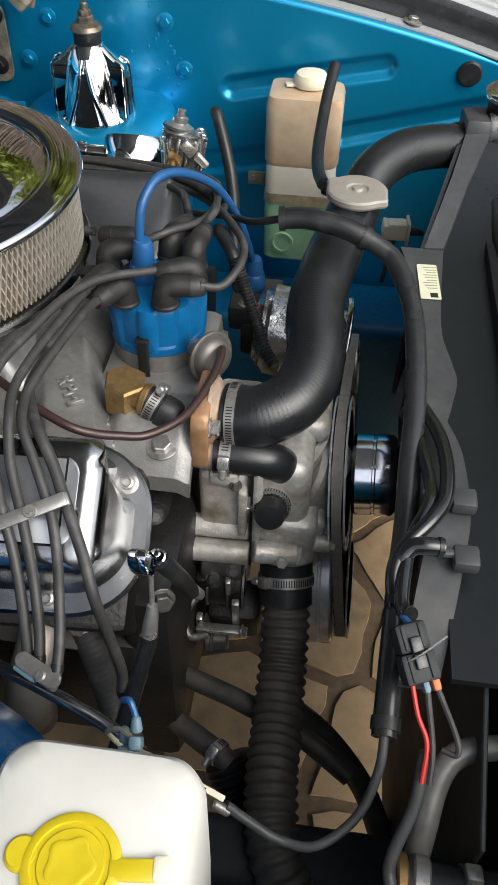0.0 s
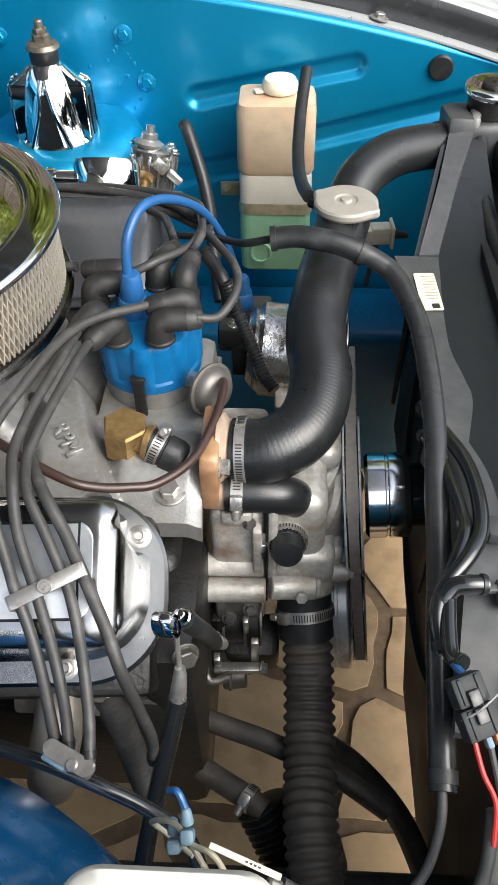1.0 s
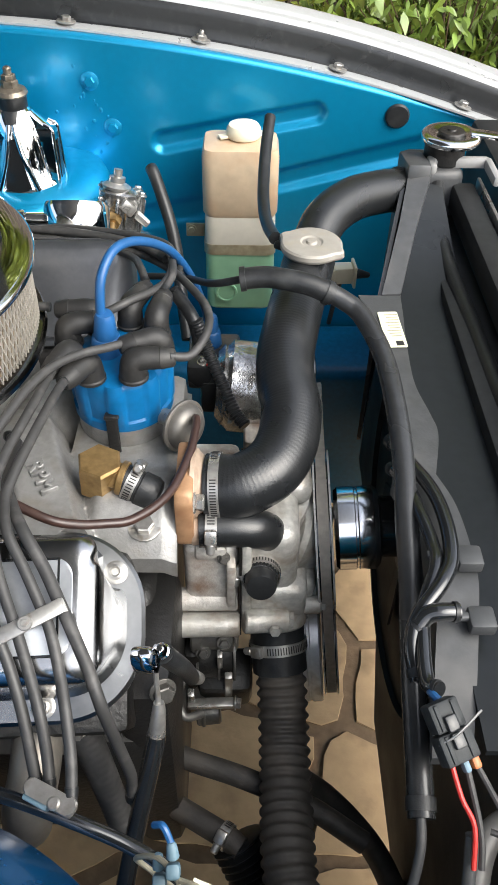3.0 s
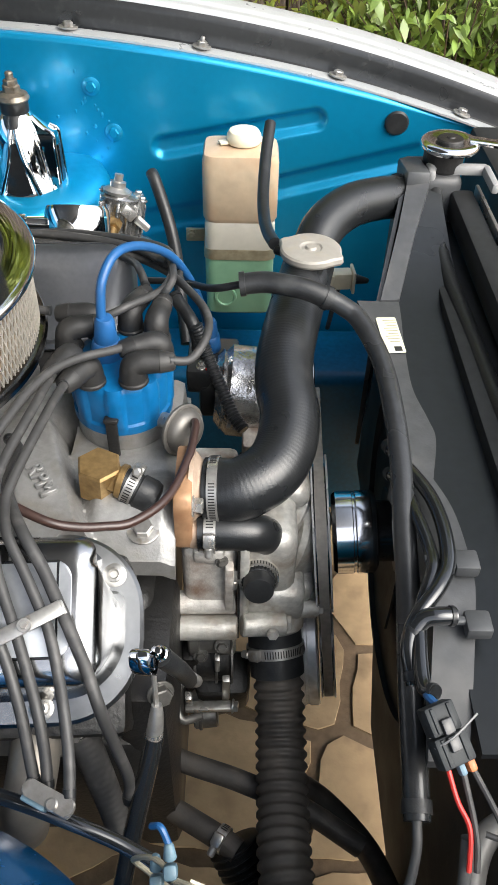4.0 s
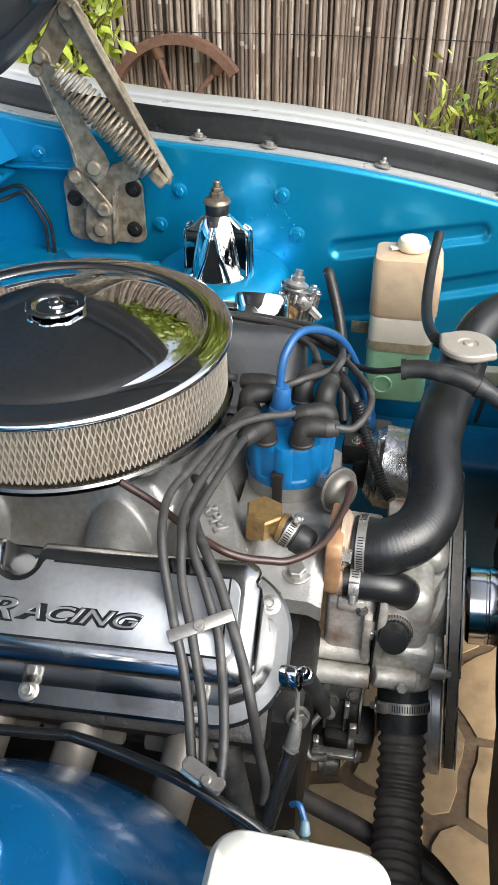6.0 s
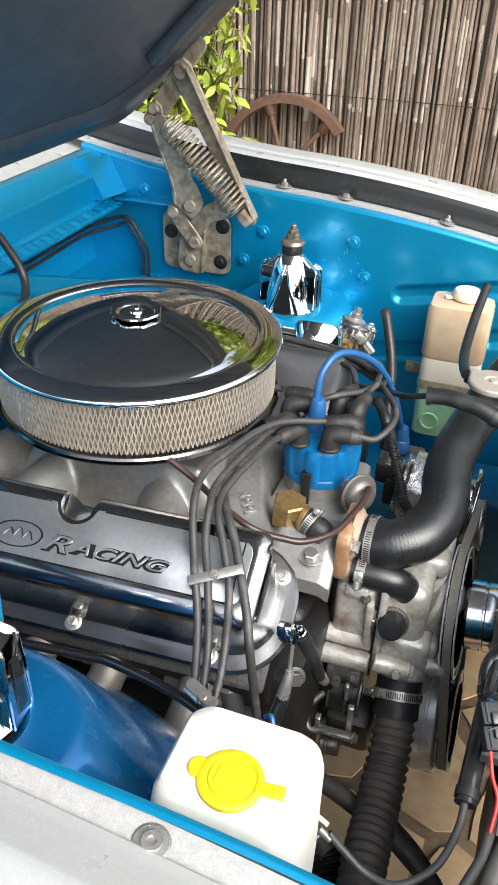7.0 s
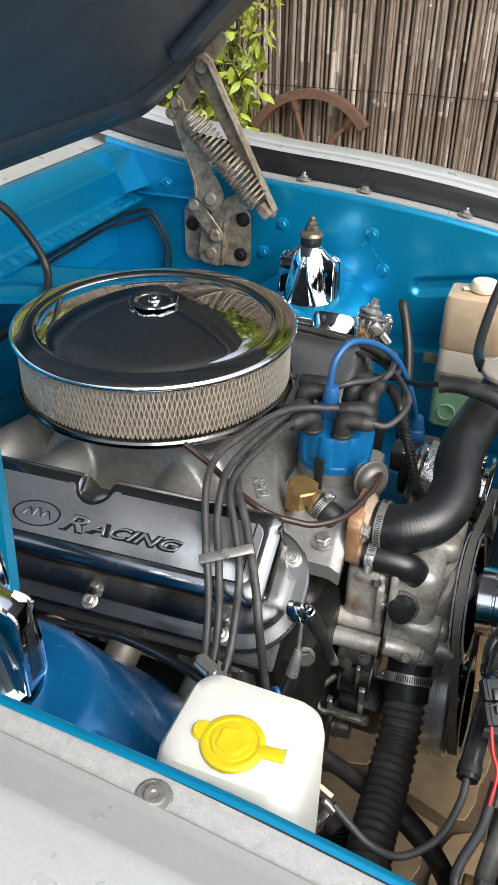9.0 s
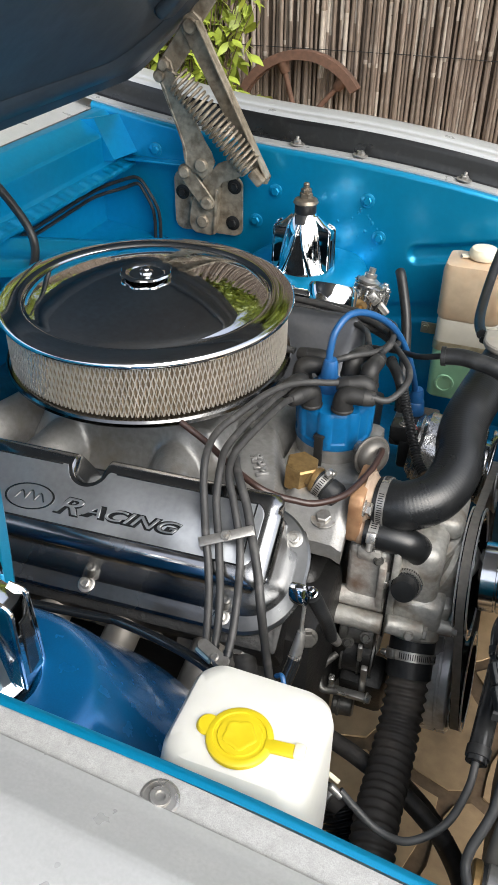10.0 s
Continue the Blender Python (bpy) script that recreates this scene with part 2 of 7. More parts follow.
def frame_along(d):
    d = Vector(d).normalized()
    return d.to_track_quat("Z", "Y").to_matrix().to_4x4()


def lathe(bm, profile, m=Matrix(), seg=48, sx=1.0, sy=1.0):
    """Turns (radius, height) pairs round the z axis of m."""
    rings = []
    for r, h in profile:
        if r < 1e-6:
            rings.append([bm.verts.new(m @ Vector((0, 0, h)))])
        else:
            rings.append([bm.verts.new(m @ Vector((sx * r * math.cos(2 * math.pi * i / seg), sy * r * math.sin(2 * math.pi * i / seg), h))) for i in range(seg)])
    for a, b in zip(rings, rings[1:]):
        for i in range(seg):
            j = (i + 1) % seg
            if len(a) == 1 and len(b) == 1:
                continue
            if len(a) == 1:
                bm.faces.new((a[0], b[j], b[i]))
            elif len(b) == 1:
                bm.faces.new((a[i], a[j], b[0]))
            else:
                bm.faces.new((a[i], a[j], b[j], b[i]))
    return bm


def rod(bm, p, q, r, r2=None, seg=20, cap=0.0015):
    """A round bar from p to q with softened ends."""
    p, q = Vector(p), Vector(q)
    n = (q - p).length
    r2 = r if r2 is None else r2
    c = min(cap, n / 3, r / 2, r2 / 2)
    return lathe(bm, [(0, 0), (r - c, 0), (r, c), (r2, n - c), (r2 - c, n), (0, n)], Matrix.Translation(p) @ frame_along(q - p), seg)


def spline(points, per=10):
    """A smooth line through the points."""
    p = [Vector(q) for q in points]
    p = [2 * p[0] - p[1]] + p + [2 * p[-1] - p[-2]]
    out = []
    for a, b, c, d in zip(p, p[1:], p[2:], p[3:]):
        for k in range(per):
            s = k / per
            out.append(0.5 * ((2 * b) + (c - a) * s + (2 * a - 5 * b + 4 * c - d) * s * s + (3 * b - a - 3 * c + d) * s ** 3))
    return out + [p[-2]]


def tube(bm, points, r, seg=12, per=10, ripple=0.0, pitch=0.01, smooth=True, bore=0.0):
    """A hose or lead through the points; ripple: depth of its corrugations; r: one radius, or one at each end."""
    line = spline(points, per) if smooth else [Vector(q) for q in points]
    r0, r1 = r if isinstance(r, tuple) else (r, r)
    if ripple:
        length = sum((b - a).length for a, b in zip(line, line[1:]))
        count = int(length / pitch * 6)
        dense, k, acc = [], 0, [0.0]
        for a, b in zip(line, line[1:]):
            acc.append(acc[-1] + (b - a).length)
        for i in range(count + 1):
            s = length * i / count
            while k < len(line) - 2 and acc[k + 1] < s:
                k += 1
            dense.append(line[k].lerp(line[k + 1], (s - acc[k]) / max(1e-9, acc[k + 1] - acc[k])))
        line = dense
    normal = Vector((0.31, 0.2, 0.93))
    rings = []
    for i, q in enumerate(line):
        d = (line[min(i + 1, len(line) - 1)] - line[max(i - 1, 0)]).normalized()
        normal = (normal - normal.dot(d) * d).normalized()
        other = d.cross(normal)
        rad = r0 + (r1 - r0) * i / max(1, len(line) - 1)
        if ripple:
            rad += ripple * math.sin(2 * math.pi * i / 6)
        rings.append([bm.verts.new(q + rad * (math.cos(2 * math.pi * k / seg) * normal + math.sin(2 * math.pi * k / seg) * other)) for k in range(seg)])
    for a, b in zip(rings, rings[1:]):
        for k in range(seg):
            bm.faces.new((a[k], a[(k + 1) % seg], b[(k + 1) % seg], b[k]))
    bm.faces.new(rings[0][::-1])
    bm.faces.new(rings[-1])
    return bm


def plate(bm, outline, thick, m=Matrix(), bevel=0.001):
    """A flat piece cut to a 2D outline, in the xy plane of m, thick along its z."""
    low = [bm.verts.new(m @ Vector((x, y, 0))) for x, y in outline]
    top = [bm.verts.new(m @ Vector((x, y, thick))) for x, y in outline]
    faces = [bm.faces.new(low[::-1]), bm.faces.new(top)]
    for i in range(len(low)):
        j = (i + 1) % len(low)
        faces.append(bm.faces.new((low[i], low[j], top[j], top[i])))
    if bevel:
        edges = {e for f in faces[:2] for e in f.edges}
        bmesh.ops.bevel(bm, geom=list(edges), offset=bevel, segments=1, affect="EDGES", clamp_overlap=True)
    return bm


def rounded(w, h, r, n=6, cx=0.0, cy=0.0):
    """The outline of a rounded rectangle."""
    out = []
    for sx, sy, a in ((1, 1, 0), (-1, 1, 90), (-1, -1, 180), (1, -1, 270)):
        for i in range(n + 1):
            t = radians(a + 90 * i / n)
            out.append((cx + sx * (w / 2 - r) + r * math.cos(t), cy + sy * (h / 2 - r) + r * math.sin(t)))
    return out


def loft(bm, loops, m=Matrix(), cap=(True, True)):
    """Skins loops of 3D points of equal number."""
    rows = [[bm.verts.new(m @ Vector(p)) for p in loop] for loop in loops]
    n = len(rows[0])
    for a, b in zip(rows, rows[1:]):
        for i in range(n):
            bm.faces.new((a[i], a[(i + 1) % n], b[(i + 1) % n], b[i]))
    if cap[0]:
        bm.faces.new(rows[0][::-1])
    if cap[1]:
        bm.faces.new(rows[-1])
    return bm


def sheet(bm, f, nu, nv, thick=0.0, toward=(0, 0, -1)):
    """A pressed panel: f(u, v) for u, v from 0 to 1, with a second skin at thick along toward."""
    def grid(shift):
        return [[bm.verts.new(Vector(f(i / nu, j / nv)) + shift) for j in range(nv + 1)] for i in range(nu + 1)]
    a = grid(Vector((0, 0, 0)))
    for i in range(nu):
        for j in range(nv):
            bm.faces.new((a[i][j], a[i + 1][j], a[i + 1][j + 1], a[i][j + 1]))
    if thick:
        b = grid(thick * Vector(toward).normalized())
        for i in range(nu):
            for j in range(nv):
                bm.faces.new((b[i][j], b[i][j + 1], b[i + 1][j + 1], b[i + 1][j]))
        for i in range(nu):
            for j in (0, nv):
                bm.faces.new((a[i][j], b[i][j], b[i + 1][j], a[i + 1][j]))
        for j in range(nv):
            for i in (0, nu):
                bm.faces.new((a[i][j], a[i][j + 1], b[i][j + 1], b[i][j]))
    return bm


def hexbolt(bm, at, d, r=0.008, h=0.006, washer=0.0, stud=0.0):
    """A hexagon head on a washer, facing along d."""
    m = Matrix.Translation(at) @ frame_along(d)
    if washer:
        lathe(bm, [(0, 0), (washer, 0), (washer, 0.0015), (washer * 0.93, 0.002), (0, 0.002)], m, 24)
    lathe(bm, [(r * 0.98, 0.0), (r, 0.001), (r, h - 0.001), (r * 0.86, h), (0, h)], m @ pose(0, 0, 0.001), 6)
    if stud:
        lathe(bm, [(r * 0.45, h), (r * 0.45, h + stud - 0.001), (r * 0.36, h + stud), (0, h + stud)], m, 12)
    return bm


def clamp(parent, at, d, r, width=0.012, screw=(0, 0, 1), name="hose_clamp"):
    """A worm-drive clamp round a hose: slotted band, housing and screw."""
    m = Matrix.Translation(at) @ frame_along(d)
    bm = B()
    lathe(bm, [(r, -width / 2), (r + 0.0014, -width / 2), (r + 0.0014, width / 2), (r, width / 2), (r, -width / 2)], m, 40)
    band = part(name, bm, STEEL, parent, "zinc worm-drive hose clamp")
    s = Vector(screw)
    d = Vector(d).normalized()
    s = (s - s.dot(d) * d).normalized()
    tang = d.cross(s)
    bm = B()
    q = Vector(at) + s * (r + 0.004)
    rot = Matrix((tang, d, s)).transposed().to_4x4()
    box(bm, Matrix.Translation(q) @ rot, (0.014, width * 1.05, 0.007), 0.002)
    rod(bm, q + tang * 0.006, q + tang * 0.017, 0.0042, seg=12)
    slots = B()
    step = 0.0027 / r
    for k in range(-int(2.9 / step), int(2.9 / step)):
        a = k * step
        c, sn = math.cos(a), math.sin(a)
        w = s * c + tang * sn
        rot2 = Matrix(((tang * c - s * sn), d, w)).transposed().to_4x4()
        if abs(a * r) > 0.010:
            box(slots, Matrix.Translation(Vector(at) + w * (r + 0.0012)) @ rot2, (0.0011, width * 0.62, 0.0010), 0)
    part("screw", bm, STEEL, band)
    tagged(part("slots", slots, IRON, band, "dark worm slots"), kind="stuff")
    return band


# ---- the car's body round the engine bay ----
def rail(x):
    """Height of the wing's bolted flange: the wing falls towards the nose."""
    return 0.929 - 0.05 * x - 0.16 * x * abs(x)


def smooth(a, b, x):
    t = min(1.0, max(0.0, (x - a) / (b - a)))
    return t * t * (3 - 2 * t)


def bead(x, z, a, b, width, height):
    """A pressed swage along the line a-b on a panel."""
    ax, az = a
    bx, bz = b
    dx, dz = bx - ax, bz - az
    n = dx * dx + dz * dz
    s = max(0.0, min(1.0, ((x - ax) * dx + (z - az) * dz) / n))
    d = math.hypot(x - ax - s * dx, z - az - s * dz)
    return height * smooth(width, width * 0.40, d)


def far_apron(u, v):
    x = -0.44 + 1.30 * u
    top = rail(x)
    if v < 0.12:
        a = v / 0.12
        return (x, 0.660 - 0.012 * smooth(0, 0.9, a), top - 0.002 + 0.004 * math.sin(a * math.pi) - 0.008 * a * a)
    z = top - 0.010 - (v - 0.12) / 0.88 * 0.72
    y = 0.648 + bead(x, z, (0.24, 0.766), (0.475, 0.814), 0.020, 0.009) + bead(x, z, (0.42, 0.704), (0.74, 0.788), 0.022, 0.010)
    y += bead(x, z, (0.19, 0.637), (0.36, 0.668), 0.025, 0.005)
    y -= 0.018 * smooth(-0.11, -0.15, x) * smooth(-0.44, -0.36, x) * smooth(0.73, 0.70, z)
    return (x, y, z)


def blisters(parent):
    """Small sags and blisters in the paint above the tower."""
    rng = random.Random(2)
    bm = B()
    for k in range(17):
        x, z = 0.140 + rng.gauss(0, 0.016), 0.82 + rng.gauss(0, 0.04)
        r = rng.uniform(0.0012, 0.0034)
        lathe(bm, [(0.0, r * 0.28), (r * 0.6, r * 0.2), (r, 0.0)], Matrix.Translation((x, 0.6478, z)) @ frame_along((0, -1, 0)), 10, 1.0, rng.uniform(1.0, 1.8))
    tagged(part("paint_blisters", bm, BLUE, parent), kind="stuff")


body = thing("engine_bay_body", (0.1, 0.0, 0.35), "bright blue metallic painted engine bay panels of an old car", "car body", kind="structure")
part("apron", sheet(B(), far_apron, 420, 240, 0.003, (0, 1, 0)), BLUE, body)
part("apron", sheet(B(), lambda u, v: (-0.44 + 1.3 * u, -0.5705 + 0.005 * smooth(0.46, 0.64, u) + 0.008 * smooth(0, 0.05, v), rail(-0.44 + 1.3 * u) + 0.006 - 0.72 * max(0.0, v - 0.03) - 0.1 * v * v), 40, 60, 0.003, (0, -1, 0)), BLUE, body)


blisters(body)


def tower(cx, cy, top, profile, mat, sy=1.0):
    bm = B()
    lathe(bm, profile, pose(cx, cy, top), 64, 1.0, sy)
    return part("strut_tower", bm, mat, body)


tower(0.042, 0.578, 0.757, [(0.040, -0.05), (0.044, -0.004), (0.050, 0.0), (0.080, -0.001), (0.102, -0.006), (0.114, -0.015), (0.121, -0.030), (0.127, -0.07), (0.136, -0.13), (0.16, -0.40)], BLUE, 1.12)
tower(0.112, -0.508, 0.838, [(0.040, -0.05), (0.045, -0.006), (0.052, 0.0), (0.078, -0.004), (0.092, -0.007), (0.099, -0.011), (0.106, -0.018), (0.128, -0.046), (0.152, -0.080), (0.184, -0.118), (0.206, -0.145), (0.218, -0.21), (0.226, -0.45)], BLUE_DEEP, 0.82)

# bulkhead and plenum channel under the windscreen
WALL = [(-0.428, 0.972), (-0.412, 0.971), (-0.406, 0.968), (-0.394, 0.960), (-0.382, 0.952), (-0.374, 0.946), (-0.3705, 0.941), (-0.3705, 0.934), (-0.3715, 0.915), (-0.3725, 0.893), (-0.370, 0.886), (-0.362, 0.882), (-0.350, 0.878), (-0.346, 0.875), (-0.347, 0.870), (-0.38, 0.862), (-0.41, 0.850), (-0.425, 0.83), (-0.428, 0.76), (-0.425, 0.745), (-0.36, 0.735), (-0.28, 0.724)]


def bulkhead(u, v):
    k = v * (len(WALL) - 1)
    i = min(int(k), len(WALL) - 2)
    a, b = WALL[i], WALL[i + 1]
    s = k - i
    y = -0.57 + 1.23 * u
    x, z = a[0] + (b[0] - a[0]) * s, a[1] + (b[1] - a[1]) * s
    crimp = 0.0016 * math.sin(y * 190) * math.sin(y * 71) if 0.868 < z < 0.884 and x > -0.366 else 0.0
    return (x + crimp, y, z + crimp)


part("bulkhead", sheet(B(), bulkhead, 240, 105, 0.003, (-1, 0, 0)), BLUE, body)
# toe board: shade low in the bay is painted in as navy
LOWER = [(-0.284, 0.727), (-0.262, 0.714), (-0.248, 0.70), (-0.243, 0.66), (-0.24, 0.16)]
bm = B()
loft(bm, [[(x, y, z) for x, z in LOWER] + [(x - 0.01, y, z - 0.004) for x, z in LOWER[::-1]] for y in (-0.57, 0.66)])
part("toe_board", bm, BLUE_SHADED, body, "lower bulkhead, its blue darkened to navy for deep shade")
bm = B()
face = [(-0.383, 0.560, 0.974), (-0.366, 0.562, 0.935), (-0.350, 0.566, 0.898), (-0.341, 0.660, 0.894), (-0.356, 0.660, 0.930), (-0.376, 0.660, 0.962)]
loft(bm, [[(x - d, y, z - e) for x, y, z in face] for d, e in ((0.05, 0.004), (0.003, 0.0), (0.0, -0.002))])
part("corner_gusset", bm, BLUE, body)
bm = B()
box(bm, pose(-0.285, 0.6365, 0.886), (0.15, 0.025, 0.006), 0.002)
part("corner_shelf", bm, BLUE, body)
bm = B()
box(bm, pose(-0.438, 0.04, 0.960), (0.026, 1.22, 0.016), 0.006, 3)
part("seal", bm, RUBBER, body, "black rubber bonnet seal")
bm = B()
sheet(bm, lambda u, v: (-0.452 - 0.22 * v, -0.75 + 1.6 * u, 0.965 + 0.026 * math.sin(v * 2.2)), 20, 8, 0.01, (0, 0, -1))
cowl = part("scuttle_panel", bm, SILVER, body, "silver painted scuttle panel under the windscreen")
for i in range(14):
    bm = B()
    box(bm, pose(-0.545, 0.37 + 0.0125 * i, 0.9855, 0, 11, 0), (0.045, 0.005, 0.006), 0.002, 1)
    part("vent_slot", bm, BLACK_PAINT, cowl)


def brace(points, w, label):
    """A pressed steel brace: a shallow channel with turned edges along a line."""
    line = spline(points, 10)
    bm = B()
    loops = []
    for i, q in enumerate(line):
        d = (line[min(i + 1, len(line) - 1)] - line[max(0, i - 1)]).normalized()
        side = d.cross(Vector((0, 0, 1))).normalized()
        up = side.cross(d).normalized()
        loops.append([q + side * a * w + up * h for a, h in ((-0.5, -0.012), (-0.5, 0.0), (-0.40, 0.006), (-0.26, 0.006), (-0.18, -0.002), (0.18, -0.002), (0.26, 0.006), (0.40, 0.006), (0.5, 0.0), (0.5, -0.012), (0.46, -0.012), (0.40, -0.006), (-0.40, -0.006), (-0.46, -0.012))])
    loft(bm, loops)
    return solo("tower_brace", bm, BLUE, points[0], label, "brace", "tower braces")


brace([(0.125, -0.515, 0.836), (0.100, -0.487, 0.866), (0.044, -0.419, 0.876), (-0.061, -0.297, 0.874), (-0.246, -0.082, 0.872), (-0.39, 0.087, 0.872)], 0.068, "blue pressed steel brace from tower to bulkhead")
brace([(-0.02, 0.45, 0.775), (-0.12, 0.40, 0.785), (-0.22, 0.30, 0.825), (-0.33, 0.16, 0.868), (-0.41, 0.08, 0.885)], 0.16, "wide blue pressed steel brace beyond the air cleaner")
# the far rail's blue is darkened in its colour to look shaded
for y, z, w, mat in ((-0.36, 0.40, 0.07, BLACK_PAINT), (0.565, 0.27, 0.15, BLUE_SHADED)):
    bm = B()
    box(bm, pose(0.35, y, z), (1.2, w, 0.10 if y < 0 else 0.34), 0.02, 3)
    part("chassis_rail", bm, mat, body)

# rear edge line of wires along the bulkhead
for k, dz in enumerate((0.0, 0.012)):
    bm = B()
    tube(bm, [(-0.412, 0.30, 0.822 - dz), (-0.413, 0.44, 0.824 - dz), (-0.412, 0.52, 0.827 - dz), (-0.402, 0.59 - dz, 0.832 - dz), (-0.378 + dz, 0.626, 0.839 - dz), (-0.338, 0.632, 0.849 - dz), (-0.312 - dz, 0.632, 0.822), (-0.293 - dz, 0.632, 0.782), (-0.292 - dz, 0.632, 0.72)], 0.0036, 8)
    tagged(solo("brake_pipe", bm, RUBBER, (-0.4, 0.4, 0.8), "thin black pipe clipped along the blue bulkhead", "pipe", "bulkhead pipes"))


# ---- wings ----
def wing(side, inner):
    """A front wing: bolted flange, gutter wall, crown and outer skin."""
    w = thing("front_wing", (0.2, side * 0.75, 0.45), "silver painted front wing with a bolted inner flange" if side > 0 else "dusty silver front wing with a creased top", "car wing", "front wings")

    def across(prof):
        def f(u, v):
            x = -0.50 + 1.45 * u
            k = v * (len(prof) - 1)
            i = min(int(k), len(prof) - 2)
            s = k - i
            y = prof[i][0] + (prof[i + 1][0] - prof[i][0]) * s
            z = prof[i][1] + (prof[i + 1][1] - prof[i][1]) * s
            bow = 0.05 * smooth(0.45, 1.0, x) * (1 if side > 0 else 0.6)
            return (x, side * (inner + y - bow), rail(x) + z)
        return f
    if side > 0:
        part("flange", sheet(B(), across([(-0.002, 0.004), (0.012, 0.005), (0.024, 0.005), (0.029, 0.003)]), 60, 6, 0.003), SILVER, w)
        part("gutter", sheet(B(), across([(0.029, 0.003), (0.033, -0.002), (0.044, -0.003), (0.052, 0.000), (0.055, 0.010), (0.057, 0.034), (0.060, 0.0395)]), 60, 10, 0.003), shader("glossy black gutter paint", (0.010, 0.011, 0.012), 0.32, 0, 0.2, 120, 0.3, stain=(0.03, 0.03, 0.03), stain_amount=0.2, stain_scale=60), w, "black painted gutter wall")
        part("skin", sheet(B(), across([(0.060, 0.040), (0.070, 0.045), (0.085, 0.046), (0.090, 0.049), (0.12, 0.052), (0.15, 0.046), (0.17, 0.03), (0.18, 0.0), (0.185, -0.1), (0.18, -0.4), (0.16, -0.60)]), 60, 30, 0.003), SILVER, w)
    else:
        part("flange", sheet(B(), across([(0.0, 0.0040), (0.008, 0.0044), (0.0165, 0.0044), (0.0195, 0.0048), (0.0212, 0.0062)]), 60, 8, 0.003), DULL_SILVER, w, "dull grey bolted flange")
        part("skin", sheet(B(), across([(0.0212, 0.0064), (0.030, 0.0095), (0.040, 0.0140), (0.052, 0.0195), (0.0585, 0.0225), (0.063, 0.0235), (0.080, 0.0245), (0.11, 0.0245), (0.15, 0.016), (0.19, -0.006), (0.22, -0.06), (0.23, -0.4), (0.21, -0.60)]), 60, 48, 0.003), SILVER, w)
    return w


wing(1, 0.662)
wing(-1, 0.5690)


def wing_bolt(x, y, stud):
    bm = B()
    hexbolt(bm, (0, 0, 0), (0, 0, 1), 0.0075, 0.007, 0.014, 0.007 if stud else 0.0)
    ob = solo("wing_bolt", bm, STEEL, (0, 0, 0), "zinc plated hexagon bolt on a washer in the wing flange", "bolt", "wing flange bolts")
    ob.location = (x, y, rail(x) + 0.0075)
    ob.rotation_euler = (0.0, math.atan(0.05 + 0.32 * abs(x)), 0.0)
    return ob


for x, y, stud in ((-0.155, 0.676, 0), (-0.015, 0.676, 1), (0.108, 0.676, 0), (0.302, 0.676, 1), (0.506, 0.674, 0), (0.70, 0.66, 0)):
    wing_bolt(x, y, stud)
bm = B()
lathe(bm, [(0.0, 0.002), (0.0035, 0.002), (0.004, 0.006), (0.0075, 0.006), (0.008, 0.005), (0.008, 0.001), (0.0125, 0.0005), (0.0128, 0.0012), (0.0145, 0.0006), (0.015, 0.0)], Matrix(), 32)
socket_bolt = solo("wing_bolt", bm, STEEL, (0, 0, 0), "socket head bolt sunk in a dished washer on the near wing", "bolt", "wing flange bolts")
socket_bolt.location = (0.311, -0.5845, rail(0.311) + 0.0048)
socket_bolt.scale = (0.8, 0.8, 0.45)
socket_bolt.rotation_euler = (0.0, math.atan(0.05 + 0.32 * 0.301), 0.0)


def apron_bolt(x, z, r=0.008):
    bm = B()
    hexbolt(bm, (0, 0, 0), (0, -1, 0), r, 0.006, r * 1.7)
    ob = solo("apron_bolt", bm, BLUE, (0, 0, 0), "hexagon bolt painted blue with the inner wing", "bolt", "inner wing bolts")
    ob.location = (x, 0.647, z)


for x, z in ((0.137, 0.857), (0.165, 0.789), (-0.045, 0.853), (-0.085, 0.79), (-0.30, 0.905)):
    apron_bolt(x, z)
bm = B()
lathe(bm, [(0.0, 0.006), (0.016, 0.005), (0.0185, 0.002), (0.0185, 0.0), (0, 0)], frame_along((0, -1, 0)), 32)
plug = solo("grommet", bm, RUBBER, (0, 0, 0), "round black rubber grommet plugging the blue inner wing", "grommet")
plug.location = (0.600, 0.647, 0.812)


